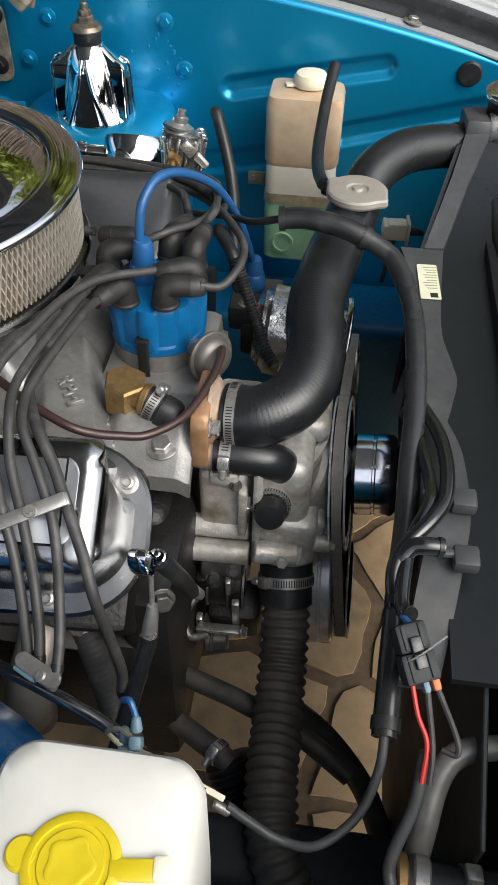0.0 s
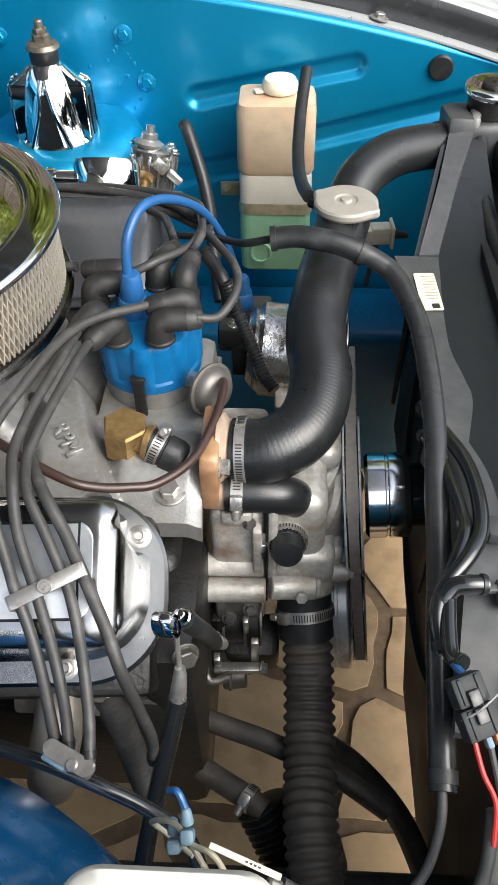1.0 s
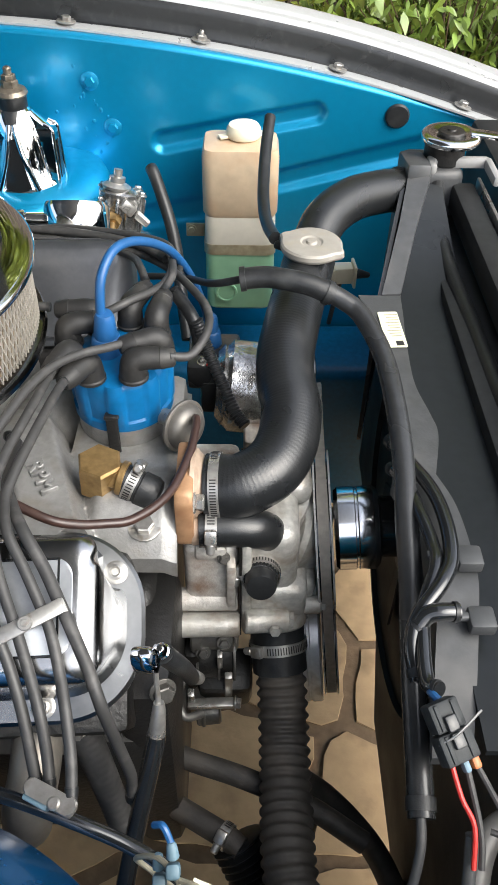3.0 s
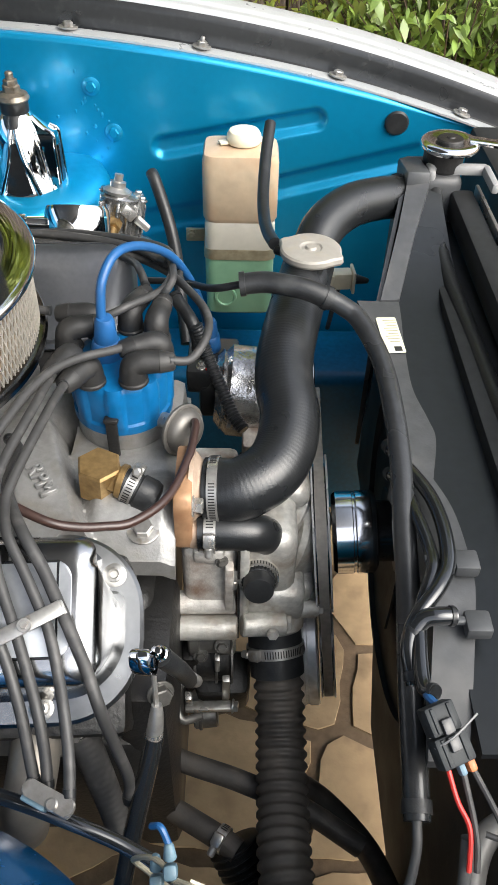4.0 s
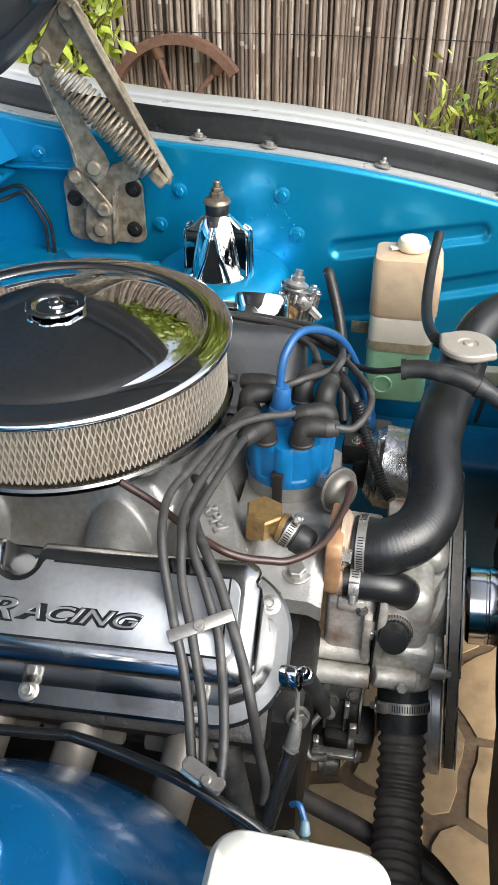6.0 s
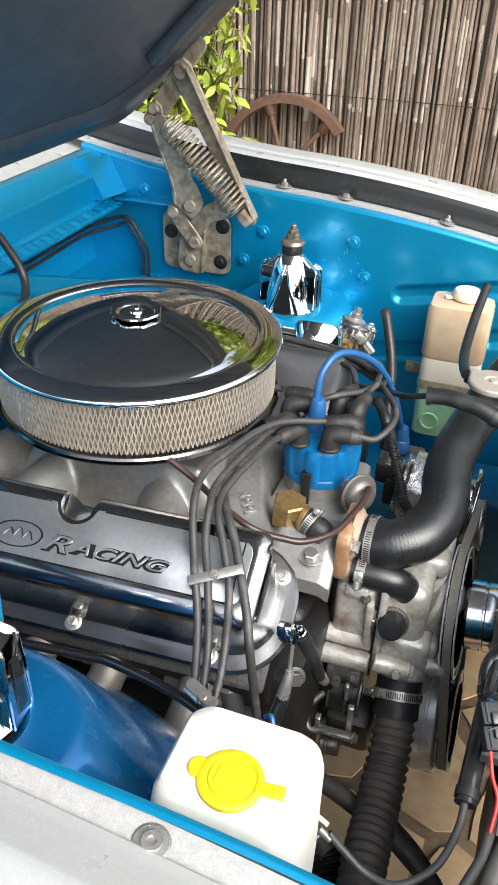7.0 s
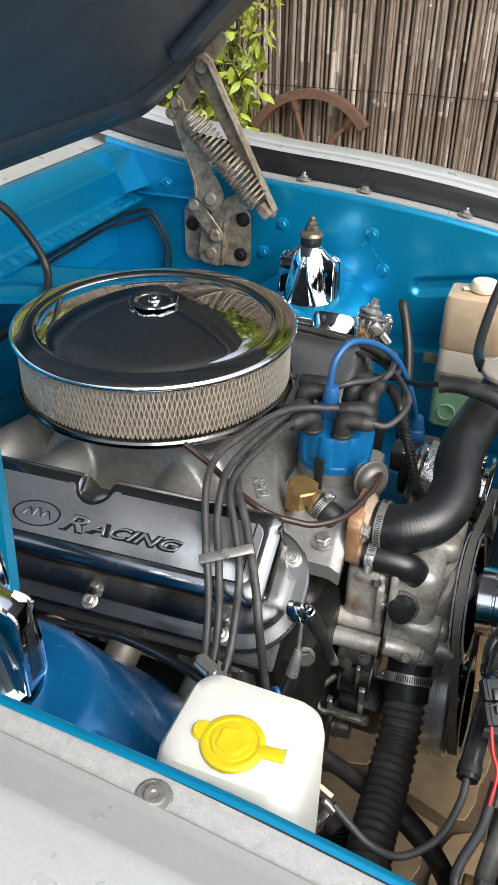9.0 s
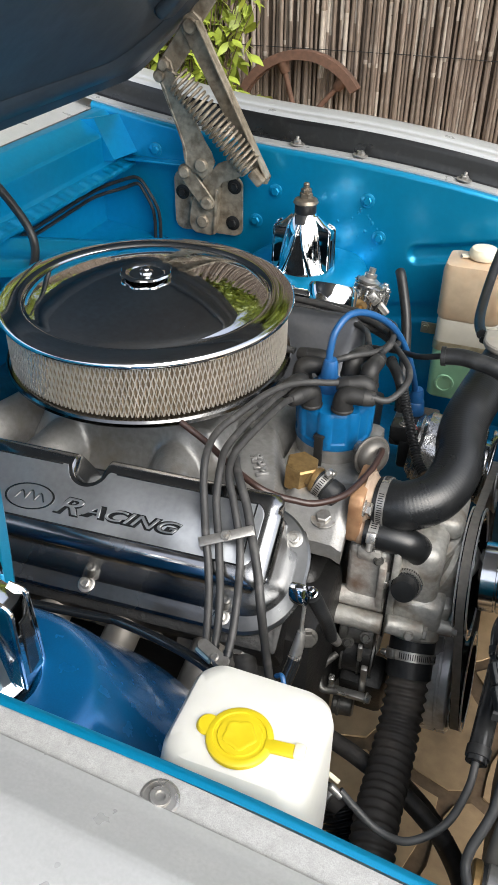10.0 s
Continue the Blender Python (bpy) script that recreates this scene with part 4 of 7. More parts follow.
def valve_cover(lettered):
    """A tall rocker cover: flange, scalloped walls and a grooved top panel."""
    c = thing("valve_cover", (0, 0, 0), "polished grey aluminium valve cover with raised lettering" if lettered else "dark satin aluminium valve cover beyond the distributor", "valve cover", "valve covers")
    bolts = [(0.276, 0.044), (0.0575, 0.0445), (-0.15, 0.0445), (0.219, -0.060), (0.057, -0.060), (-0.13, -0.060)]

    def loop(l0, l1, v0, v1, r, h, keep):
        keep = keep if lettered else 0.0
        pts = []
        base = rounded(l1 - l0, v1 - v0, r, 14, (l0 + l1) / 2, (v0 + v1) / 2)
        dense = []
        for k, (a, b) in enumerate(zip(base, base[1:] + base[:1])):
            n = (190 if (k // 15) % 2 == 0 else 60) if k % 15 == 14 else 1
            dense += [(a[0] + (b[0] - a[0]) * i / n, a[1] + (b[1] - a[1]) * i / n) for i in range(n)]
        for x, y in dense:
            # rounded pocket round the corner bolt
            bx, by = bolts[0]
            if keep and math.hypot(x - bx, y - by) < 0.08:
                ux, uy = 0.195 - x, 0.002 - y
                n = math.hypot(ux, uy)
                ux, uy = ux / n, uy / n
                ahead, side = (bx - x) * ux + (by - y) * uy, abs((bx - x) * uy - (by - y) * ux)
                k = (keep + 0.001) * (1 - 0.8 * smooth(-0.075, -0.012, h))
                need = ahead + (math.sqrt(k * k - side * side) if side < k else (k - side) * 1.3)
                gain = 0.004 * math.log(1 + math.exp(max(-60.0, min(60.0, need / 0.004))))
                x, y = x + ux * gain, y + uy * gain
            for bx, by in bolts[1:3]:
                # round scallop, with its shoulders rolled over
                dx = abs(x - bx)
                if keep and dx < 0.05 and y > 0:
                    c = by - math.sqrt(keep * keep - dx * dx) if dx < keep else by + (dx - keep) * 8
                    y = -0.0022 * math.log(math.exp(-y / 0.0022) + math.exp(-min(c, y + 0.05) / 0.0022))
            pts.append((x, y, h))
        return pts

    bm = B()
    fl = lambda g, h: loop(-0.225 + g, 0.300 - g, -0.074 + g, 0.080 - g, 0.066 - g, h, 0)
    loft(bm, [fl(0.002, -0.118), fl(0.0, -0.116), fl(0.0, -0.110), fl(0.003, -0.107)])
    flange = part("flange", bm, FLANGE, c)
    bm = B()
    body_loop = lambda g, h, k: loop(-0.21 + g, 0.279 - g, -0.048 + g, 0.064 - g, 0.014 + 0.036 * smooth(0.0, -0.105, h), h, k)
    loops = [body_loop(-0.008, -0.111, 0.012), body_loop(-0.003, -0.100, 0.0135), body_loop(0.0, -0.09, 0.0145), body_loop(0.003, -0.03, 0.0155)]
    for i in range(1, 6):
        t = i / 5 * math.pi / 2
        loops.append(body_loop(0.003 + 0.016 * (1 - math.cos(t)), -0.016 + 0.016 * math.sin(t), 0.0160 + 0.0045 * (1 - math.cos(t))))
    loft(bm, loops)
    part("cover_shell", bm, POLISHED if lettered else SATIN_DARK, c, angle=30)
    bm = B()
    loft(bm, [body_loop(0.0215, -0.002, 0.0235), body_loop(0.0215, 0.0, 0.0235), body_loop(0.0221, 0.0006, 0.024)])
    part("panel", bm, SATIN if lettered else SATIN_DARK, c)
    for a, b in (((-0.17, 0.0415), (0.026, 0.0415)), ((0.091, 0.0415), (0.2465, 0.0415)), ((0.2475, 0.0415), (0.2475, -0.0255)), ((-0.17, -0.0255), (0.2465, -0.0255))):
        bm = B()
        box(bm, ((a[0] + b[0]) / 2, (a[1] + b[1]) / 2, 0.0002), (abs(b[0] - a[0]) + 0.0022, abs(b[1] - a[1]) + 0.0022, 0.0016), 0.0006, 1)
        part("groove_line", bm, GLOSS_BLACK, c, "dark cast line round the panel")
    for x, y in bolts:
        bm = B()
        lathe(bm, [(0, -0.108), (0.0095, -0.108), (0.010, -0.106), (0.008, -0.105), (0.0062, -0.105), (0.0062, -0.099), (0.0045, -0.098), (0.003, -0.101), (0, -0.101)], pose(x, y, 0), 24)
        part("bolt", bm, STEEL, flange, "socket bolt on a washer")
    return c


def letters(text, m, size, depth, mat, parent, shear=0.0, wide=0.0, name="lettering", bold=0.0):
    """Cast letters; wide: the word's length in metres."""
    cu = bpy.data.curves.new(name, "FONT")
    cu.offset = bold
    cu.body, cu.size, cu.extrude, cu.shear, cu.bevel_depth, cu.bevel_resolution = text, size, depth, shear, depth * 0.35, 1
    tmp = new(name + "_source", cu)
    me = bpy.data.meshes.new_from_object(tmp.evaluated_get(bpy.context.evaluated_depsgraph_get()))
    bpy.data.objects.remove(tmp)
    if wide:
        low, high = min(v.co.x for v in me.vertices), max(v.co.x for v in me.vertices)
        me.transform(Matrix.Diagonal((wide / (high - low), 1, 1, 1)) @ Matrix.Translation((-low, 0, 0)))
    me.transform(Matrix.Translation(-DRAWN[root_of(parent).name]) @ m)
    me.materials.clear()
    me.materials.append(mat)
    ob = new(name, me)
    ob.parent = parent
    return ob


near_cover = valve_cover(True)
for word, x0, y0, wide, size in (("R", 0.0350, -0.0128, 0.0330, 0.0262), ("ACING", 0.0655, -0.0100, 0.1130, 0.0180)):
    # wider black copy below: the raised letters' edge shadows, painted in
    letters(word, pose(x0, y0, 0.0005), size, 0.0006, GLOSS_BLACK, near_cover, 0.38, wide, "letter_outline", 0.0013)
    letters(word, pose(x0 + 0.0006, y0 + 0.0004, 0.0012), size, 0.0009, SATIN, near_cover, 0.38, wide - 0.0012, "lettering", -0.0003)
bm = B()
lathe(bm, [(0.030, 0.0), (0.030, 0.0012), (0.0275, 0.0012), (0.0275, 0.0)], pose(0.004, -0.002, 0.0002, 0, 0, 3), 48, 0.97, 0.5)
part("oval_emblem", bm, GLOSS_BLACK, near_cover, "oval outline cast in the cover")
for k in range(3):
    bm = B()
    tube(bm, [(-0.012 + 0.011 * k, -0.006, 0.0006), (-0.006 + 0.011 * k, 0.003 + 0.002 * (k == 1), 0.0008), (0.0 + 0.011 * k, -0.006, 0.0006)], 0.0009, 6, 5)
    part("emblem_stroke", bm, GLOSS_BLACK, near_cover)
near_cover.matrix_basis = VC @ Matrix.Diagonal((1.0, 1.0, 0.93, 1.0))
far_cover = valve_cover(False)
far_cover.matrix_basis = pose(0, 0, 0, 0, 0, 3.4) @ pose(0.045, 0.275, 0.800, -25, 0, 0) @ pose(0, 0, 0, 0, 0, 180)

seat(0.0, -0.004, -0.006)
breather = thing("breather_cap", (0.168, 0.32, 0.78), "chrome push-in breather cap with a side spout", "breather")
bm = B()
lathe(bm, [(0.020, -0.02), (0.020, 0.0), (0.038, 0.002), (0.040, 0.006), (0.040, 0.040), (0.037, 0.046), (0.0, 0.048)], pose(0.162, 0.318, 0.785, -30, 0, 0), 48)
part("cap_shell", bm, CHROME, breather)
bm = B()
rod(bm, (0.128, 0.33, 0.805), (0.095, 0.327, 0.808), 0.010, 0.009, 24)
rod(bm, (0.100, 0.327, 0.808), (0.088, 0.326, 0.809), 0.0115, seg=24)
part("spout", bm, CHROME, breather)


# ---- intake manifold ----
seat(0.0, 0.004, -0.009)
def blend(a, b, k=0.012):
    """The higher of two castings, with a fillet where they meet."""
    h = max(0.0, 1 - abs(a - b) / k) * smooth(0.700, 0.714, min(a, b))
    return max(a, b) + h * h * k / 4


def manifold_top(u, v):
    x = -0.24 + 0.55 * u
    wide = 0.19 - 0.062 * smooth(0.17, 0.235, x)
    y = -wide + 2 * wide * v
    z = 0.700
    # plenum under the carburettor
    z = blend(z, 0.70 + 0.085 * (1 - smooth(0.11, 0.17, abs(x))) * (1 - smooth(0.055, 0.10, abs(y))))
    # runners to the ports, fanning out
    for xr in (-0.165, -0.065, 0.05, 0.145):
        lean = xr + 0.30 * abs(y) * (1 if xr > 0 else -1)
        z = blend(z, 0.700 + 0.066 * math.sqrt(max(0.0, 1 - ((x - lean) / 0.040) ** 2)) * (1 - 0.45 * smooth(0.07, 0.19, abs(y))), 0.02)
    # broad front runner that carries the lettering
    d = abs((x - 0.185) + 0.35 * (y + 0.08))
    z = blend(z, 0.700 + 0.066 * (1 - smooth(0.022, 0.050, d)) * smooth(-0.19, -0.14, y) * smooth(0.06, 0.0, y))
    # distributor pad and coolant crossover
    z = blend(z, 0.735 * smooth(0.17, 0.20, x) * smooth(0.312, 0.306, x) * smooth(0.13, 0.10, abs(y - 0.01)))
    z = blend(z, 0.700 + 0.052 * smooth(0.20, 0.24, x) * (0.5 + 0.5 * math.cos(math.pi * min(1.0, abs(y + 0.075) / 0.062))) ** 0.5)
    return (x, y, z - 0.006 * smooth(0.295, 0.31, x))


intake = thing("intake_manifold", (0.05, 0.0, 0.66), "bare cast aluminium intake manifold with raised runners", "manifold")
part("casting", sheet(B(), manifold_top, 230, 180, 0.020, (0, 0, -1)), CAST, intake)
bm = B()
lathe(bm, [(0.05, 0.77), (0.06, 0.775), (0.06, 0.80), (0.085, 0.815), (0.085, 0.835), (0.04, 0.84)], Matrix(), 40)
part("carburettor", bm, CAST, intake, "grey carburettor under the air cleaner")
bm = B()
hexbolt(bm, (0.281, -0.108, 0.732), (0, -0.2, 1), 0.0095, 0.008, 0.015)
part("bolt", bm, STEEL, intake)
for x, y in ((0.10, -0.17), (0.185, -0.172)):
    bm = B()
    lathe(bm, [(0.0, -0.004), (0.006, -0.004), (0.007, 0.006), (0.009, 0.008), (0.012, 0.007), (0.012, 0.0)], pose(x, y, 0.765, 25, 0, 0), 20)
    part("socket_bolt", bm, IRON, intake)
letters("RPM", pose(0.1710, -0.0660, 0.7675, 0, 0, -58), 0.0215, 0.0022, CAST, intake, 0, 0.042)

# ---- thermostat housing ----
seat()
stat = thing("thermostat_housing", (0.32, -0.07, 0.69), "copper painted thermostat housing on the manifold's front", "thermostat housing")
bm = B()
oval = lambda k, x: [(x, -0.068 + y * k, 0.731 + z * k) for y, z in rounded(0.080, 0.070, 0.013, 8)]
loft(bm, [oval(0.97, 0.3095), oval(1.0, 0.3115), oval(1.0, 0.3225), oval(0.95, 0.3255)])
part("gasket_flange", bm, COPPER_PAINT, stat)
bm = B()
lathe(bm, [(0.0, 0.0), (0.0345, 0.0), (0.0335, 0.004), (0.0290, 0.007), (0.0262, 0.011), (0.0258, 0.030), (0.0, 0.030)], Matrix.Translation((0.324, -0.062, 0.737)) @ frame_along((1, -0.04, 0.05)), 40)
rod(bm, (0.320, -0.092, 0.708), (0.342, -0.0915, 0.708), 0.0155, 0.0155, 28, 0.003)
part("outlet", bm, BARE_COPPER, stat, "oxidised bare outlet neck")
for at in ((0.3255, -0.0925, 0.745), (0.3255, -0.043, 0.712)):
    bm = B()
    hexbolt(bm, at, (1, -0.12, 0.05), 0.0078, 0.009, 0.0105)
    part("bolt", bm, STEEL, stat)

seat(0.0, 0.006, -0.011)
fitting = thing("brass_fitting", (0.245, -0.075, 0.735), "brass elbow fitting with a clamped black rubber cap", "pipe fitting")
bm = B()
lathe(bm, [(0.013, -0.014), (0.0190, -0.012), (0.0215, -0.008), (0.0215, 0.0235), (0.0195, 0.0260), (0.0, 0.0265)], pose(0.238, -0.068, 0.754, 6, 0, 40), 6)
rod(bm, (0.240, -0.070, 0.764), (0.262, -0.0755, 0.761), 0.0140, seg=6)
rod(bm, (0.257, -0.074, 0.762), (0.263, -0.0755, 0.761), 0.0165, 0.0165, 28, 0.001)
part("elbow", bm, BRASS, fitting, angle=25)
bm = B()
lathe(bm, [(0.0, 0.0), (0.0155, 0.0), (0.0155, 0.016), (0.0168, 0.017), (0.0168, 0.030), (0.0145, 0.035), (0.009, 0.037), (0.0, 0.0375)], Matrix.Translation((0.260, -0.075, 0.760)) @ frame_along((0.90, -0.28, -0.33)), 32)
part("rubber_cap", bm, RUBBER, fitting)
clamp(fitting, (0.268, -0.077, 0.757), (0.93, -0.28, -0.35), 0.0155, 0.010, (0.2, 0.6, 1))

# ---- air cleaner ----
seat()
cleaner = thing("air_cleaner", (0.0, 0.0, 0.83), "round chrome-topped air cleaner with a pleated cream filter", "air filter")
bm = B()
lathe(bm, [(0.0, 0.9215), (0.02, 0.9212), (0.06, 0.9190), (0.10, 0.9148), (0.134, 0.9070), (0.1450, 0.9034), (0.1472, 0.9014), (0.1485, 0.9012), (0.1500, 0.9030), (0.1520, 0.9042), (0.1550, 0.9047), (0.1660, 0.9039), (0.1755, 0.9030), (0.1788, 0.9020), (0.1803, 0.9000), (0.1808, 0.8978), (0.1803, 0.8962), (0.1785, 0.8958), (0.1775, 0.8962), (0.1772, 0.8975), (0.16, 0.9005), (0.0, 0.915)], Matrix(), 128)
part("lid", bm, CHROME, cleaner, "mirror chrome lid")
bm = B()
n = 260
inner = [(0.166 if i % 2 else 0.1715) for i in range(2 * n)]
loft(bm, [[(r * math.cos(math.pi * i / n), r * math.sin(math.pi * i / n), h) for i, r in enumerate(inner)] for h in (0.838, 0.8965)])
part("filter_element", bm, FILTER_CLOTH, cleaner, angle=15)
bm = B()
count, steps = 190, 8
for fam in (-1, 1):
    for k in range(count):
        prev = None
        for i in range(steps + 1):
            a = 2 * math.pi * k / count + fam * 0.10 * i / steps
            h = 0.839 + 0.057 * i / steps
            c, s = math.cos(a), math.sin(a)
            t = 0.00065
            q = [bm.verts.new((r * c - w * s, r * s + w * c, h)) for r, w in ((0.1720, -t), (0.1736, -t), (0.1736, t), (0.1720, t))]
            if prev:
                for j in range(4):
                    bm.faces.new((prev[j], prev[(j + 1) % 4], q[(j + 1) % 4], q[j]))
            prev = q
tagged(part("wire_gauze", bm, WIRE_MESH, cleaner, "expanded wire gauze"), kind="stuff")
bm = B()
lathe(bm, [(0.05, 0.832), (0.165, 0.830), (0.176, 0.828), (0.1795, 0.831), (0.1800, 0.835), (0.1782, 0.8375), (0.176, 0.836), (0.17, 0.838), (0.05, 0.838)], Matrix(), 128)
part("base", bm, shader("dulled chrome", (0.17, 0.17, 0.17), 0.18, 1.0, 0, 120, 0.08), cleaner)
nut = B()
crown = lambda r, h, k: [(r * (1 + k * math.cos(8 * math.pi * i / 48)) * math.cos(2 * math.pi * i / 96), r * (1 + k * math.cos(8 * math.pi * i / 48)) * math.sin(2 * math.pi * i / 96), h) for i in range(96)]
loft(nut, [crown(0.018, 0.9225, 0.0), crown(0.0235, 0.9235, 0.0), crown(0.0265, 0.9265, 0.02), crown(0.0270, 0.9300, 0.035), crown(0.0262, 0.9320, 0.035), crown(0.0225, 0.9325, 0.025), crown(0.0190, 0.9295, 0.01), crown(0.0175, 0.9260, 0.0), crown(0.0080, 0.9265, 0.0), crown(0.0072, 0.9310, 0.0), crown(0.0050, 0.9325, 0.0), crown(0.0046, 0.9390, 0.0), crown(0.0022, 0.9420, 0.0)])
bmesh.ops.scale(nut, vec=(1.15, 1.15, 0.46), verts=nut.verts[:], space=Matrix.Translation((0, 0, -0.9215)))
part("wing_nut", nut, CHROME, cleaner)
cleaner.matrix_basis = pose(-0.009, 0.034, 0.8225) @ Matrix.Diagonal((1.056, 1.056, 1.19, 1.0))

# ---- distributor, boots and leads ----
DX, DY = 0.245, 0.060
seat(0.003, -0.014, 0.0)
dist = thing("distributor", (DX, DY, 0.70), "distributor with a bright blue ribbed cap", "distributor")
bm = B()
lathe(bm, [(0.0, 0.69), (0.028, 0.69), (0.03, 0.715), (0.050, 0.728), (0.053, 0.735), (0.053, 0.756), (0.0, 0.757)], pose(DX, DY, -0.008), 48)
part("bowl", bm, CAST, dist)
bm = B()
n, rows = 128, []
for r, h in ((0.053, 0.746), (0.0555, 0.748), (0.0555, 0.757), (0.053, 0.759), (0.054, 0.795), (0.051, 0.803), (0.040, 0.808), (0.0, 0.809)):
    loop = []
    for i in range(n):
        a = 2 * math.pi * i / n
        bulge = 0.0045 * (max(0.0, math.cos(8 * a)) ** 0.5) if 0.757 < h < 0.804 else 0.0
        loop.append((DX + (r + bulge) * math.cos(a), DY + (r + bulge) * math.sin(a), h))
    rows.append(loop)
loft(bm, rows)
part("cap", bm, CAP_BLUE, dist, angle=45)
for a in (265, 85):
    bm = B()
    c, s = math.cos(radians(a)), math.sin(radians(a))
    box(bm, pose(DX + 0.0595 * c, DY + 0.0595 * s, 0.742, 0, 0, a), (0.004, 0.013, 0.054), 0.0015)
    box(bm, pose(DX + 0.058 * c, DY + 0.058 * s, 0.770, 0, 0, a), (0.010, 0.016, 0.005), 0.002)
    part("clip", bm, IRON, dist, "dark spring clip")
dist.matrix_basis = Matrix.Translation(dist.location) @ Matrix.Diagonal((0.90, 0.90, 1.0, 1.0))
seat(0.003, -0.016, 0.006)
vac = thing("vacuum_advance", (0.311, 0.012, 0.74), "round pressed steel vacuum advance can", "vacuum unit")
bm = B()
axis = Matrix.Translation((0.308, 0.018, 0.748)) @ frame_along((0.72, -0.62, 0.16))
lathe(bm, [(0.0, -0.016), (0.016, -0.014), (0.024, -0.005), (0.0320, -0.002), (0.0320, 0.001), (0.0300, 0.002), (0.0275, 0.0015), (0.0262, 0.006), (0.0235, 0.011), (0.018, 0.0145), (0.010, 0.0160), (0.0, 0.0164)], axis, 44)
part("can", bm, shader("dull pressed steel", (0.14, 0.132, 0.12), 0.48, 0.6, 0, 120, 0.15, stain=(0.25, 0.2, 0.15), stain_amount=0.25, stain_scale=40), vac)
bm = B()
rod(bm, (0.303, 0.022, 0.752), (0.275, 0.045, 0.742), 0.010)
part("arm", bm, STEEL, vac)
vac.matrix_basis = Matrix.Translation(vac.location) @ Matrix.Scale(0.84, 4)


seat(0.001, -0.014, 0.002)


def boot(at, d, name="plug_boot"):
    """A moulded right-angle boot on a cap tower, its lead leaving along d."""
    d = Vector((*d, 0.0)).normalized()
    p = Vector(at)
    bm = B()
    q = p + Vector((0, 0, 0.001))
    tube(bm, [p + Vector((0, 0, -0.022)), p + Vector((0, 0, -0.010)), p + Vector((0, 0, -0.002)) + d * 0.002, q + d * 0.009, q + d * 0.018, q + d * 0.027], (0.0132, 0.0103), 20, 5)
    rod(bm, p + Vector((0, 0, -0.0225)), p + Vector((0, 0, -0.017)), 0.0142, 0.0142, 20, 0.0015)
    rod(bm, q + d * 0.024, q + d * 0.040, 0.0108, 0.0086, 20, 0.002)
    return solo("lead_boot", bm, BOOT, at, "dark grey moulded right-angle boot on the blue cap", "lead boot", "distributor boots")


BOOTS = [((0.266, 0.020, 0.828), (1, 0.05)), ((0.290, 0.048, 0.832), (-1, -0.42)), ((0.226, 0.020, 0.826), (-0.45, -0.9)), ((0.208, 0.034, 0.828), (-0.35, -0.9)),
         ((0.197, 0.072, 0.828), (1, 0.25)), ((0.222, 0.098, 0.828), (-1, 0.0)), ((0.282, 0.088, 0.828), (0.15, 1)), ((0.254, 0.106, 0.828), (0.4, 1))]
for at, d in BOOTS:
    boot(at, d)


def lead(points, r=0.0042, mat=LEAD, name="ignition_lead", label="dark grey ignition lead", category="ignition lead", group="ignition leads", seg=12):
    bm = B()
    tube(bm, points, r, seg, 9)
    if name not in ("ignition_lead", "cable_conduit", "hose_sleeve", "taped_loom"):
        return solo(name, bm, mat, points[0], label, category, group)
    ob = thing(name, points[0], label, category, group)
    part("cable" if name == "ignition_lead" else "sheath", bm, mat, ob)
    line = spline(points, 9)
    for q, w in ((line[:4], "end_sleeve"), (line[-4:], "end_sleeve")):
        bm = B()
        tube(bm, [q[0], q[1], q[2]] if q is not line[-4:] else q[1:], r * 1.14, seg, 3)
        part(w, bm, RUBBER, ob)
    return ob


seat()
lead([(0.268, 0.028, 0.836), (0.249, 0.010, 0.841), (0.225, -0.011, 0.848), (0.206, -0.037, 0.854), (0.192, -0.073, 0.858), (0.180, -0.117, 0.858), (0.169, -0.158, 0.856), (0.174, -0.200, 0.856), (0.182, -0.227, 0.842), (0.194, -0.253, 0.822), (0.203, -0.272, 0.810), (0.213, -0.290, 0.792), (0.223, -0.313, 0.772), (0.229, -0.332, 0.752), (0.233, -0.345, 0.738)], 0.0041)
lead([(0.198, -0.012, 0.831), (0.200, -0.042, 0.843), (0.196, -0.099, 0.852), (0.189, -0.143, 0.852), (0.187, -0.180, 0.851), (0.194, -0.211, 0.850), (0.200, -0.236, 0.835), (0.207, -0.252, 0.822), (0.216, -0.270, 0.810), (0.226, -0.292, 0.790), (0.235, -0.314, 0.775), (0.240, -0.332, 0.755), (0.243, -0.349, 0.740)], 0.0041)
lead([(0.211, -0.024, 0.830), (0.211, -0.066, 0.845), (0.205, -0.119, 0.850), (0.199, -0.158, 0.849), (0.197, -0.185, 0.847), (0.205, -0.215, 0.846), (0.219, -0.237, 0.833), (0.231, -0.256, 0.818), (0.239, -0.270, 0.808), (0.246, -0.290, 0.791), (0.253, -0.314, 0.780), (0.258, -0.338, 0.762), (0.260, -0.360, 0.748)], 0.0041)
lead([(0.170, -0.080, 0.812), (0.188, -0.113, 0.830), (0.191, -0.158, 0.838), (0.200, -0.183, 0.840), (0.216, -0.214, 0.845), (0.232, -0.235, 0.832), (0.244, -0.254, 0.818), (0.254, -0.270, 0.807), (0.265, -0.287, 0.785), (0.274, -0.303, 0.760), (0.280, -0.302, 0.700), (0.285, -0.304, 0.660), (0.282, -0.305, 0.620)], 0.0046)
seat(-0.001, -0.016, 0.006)
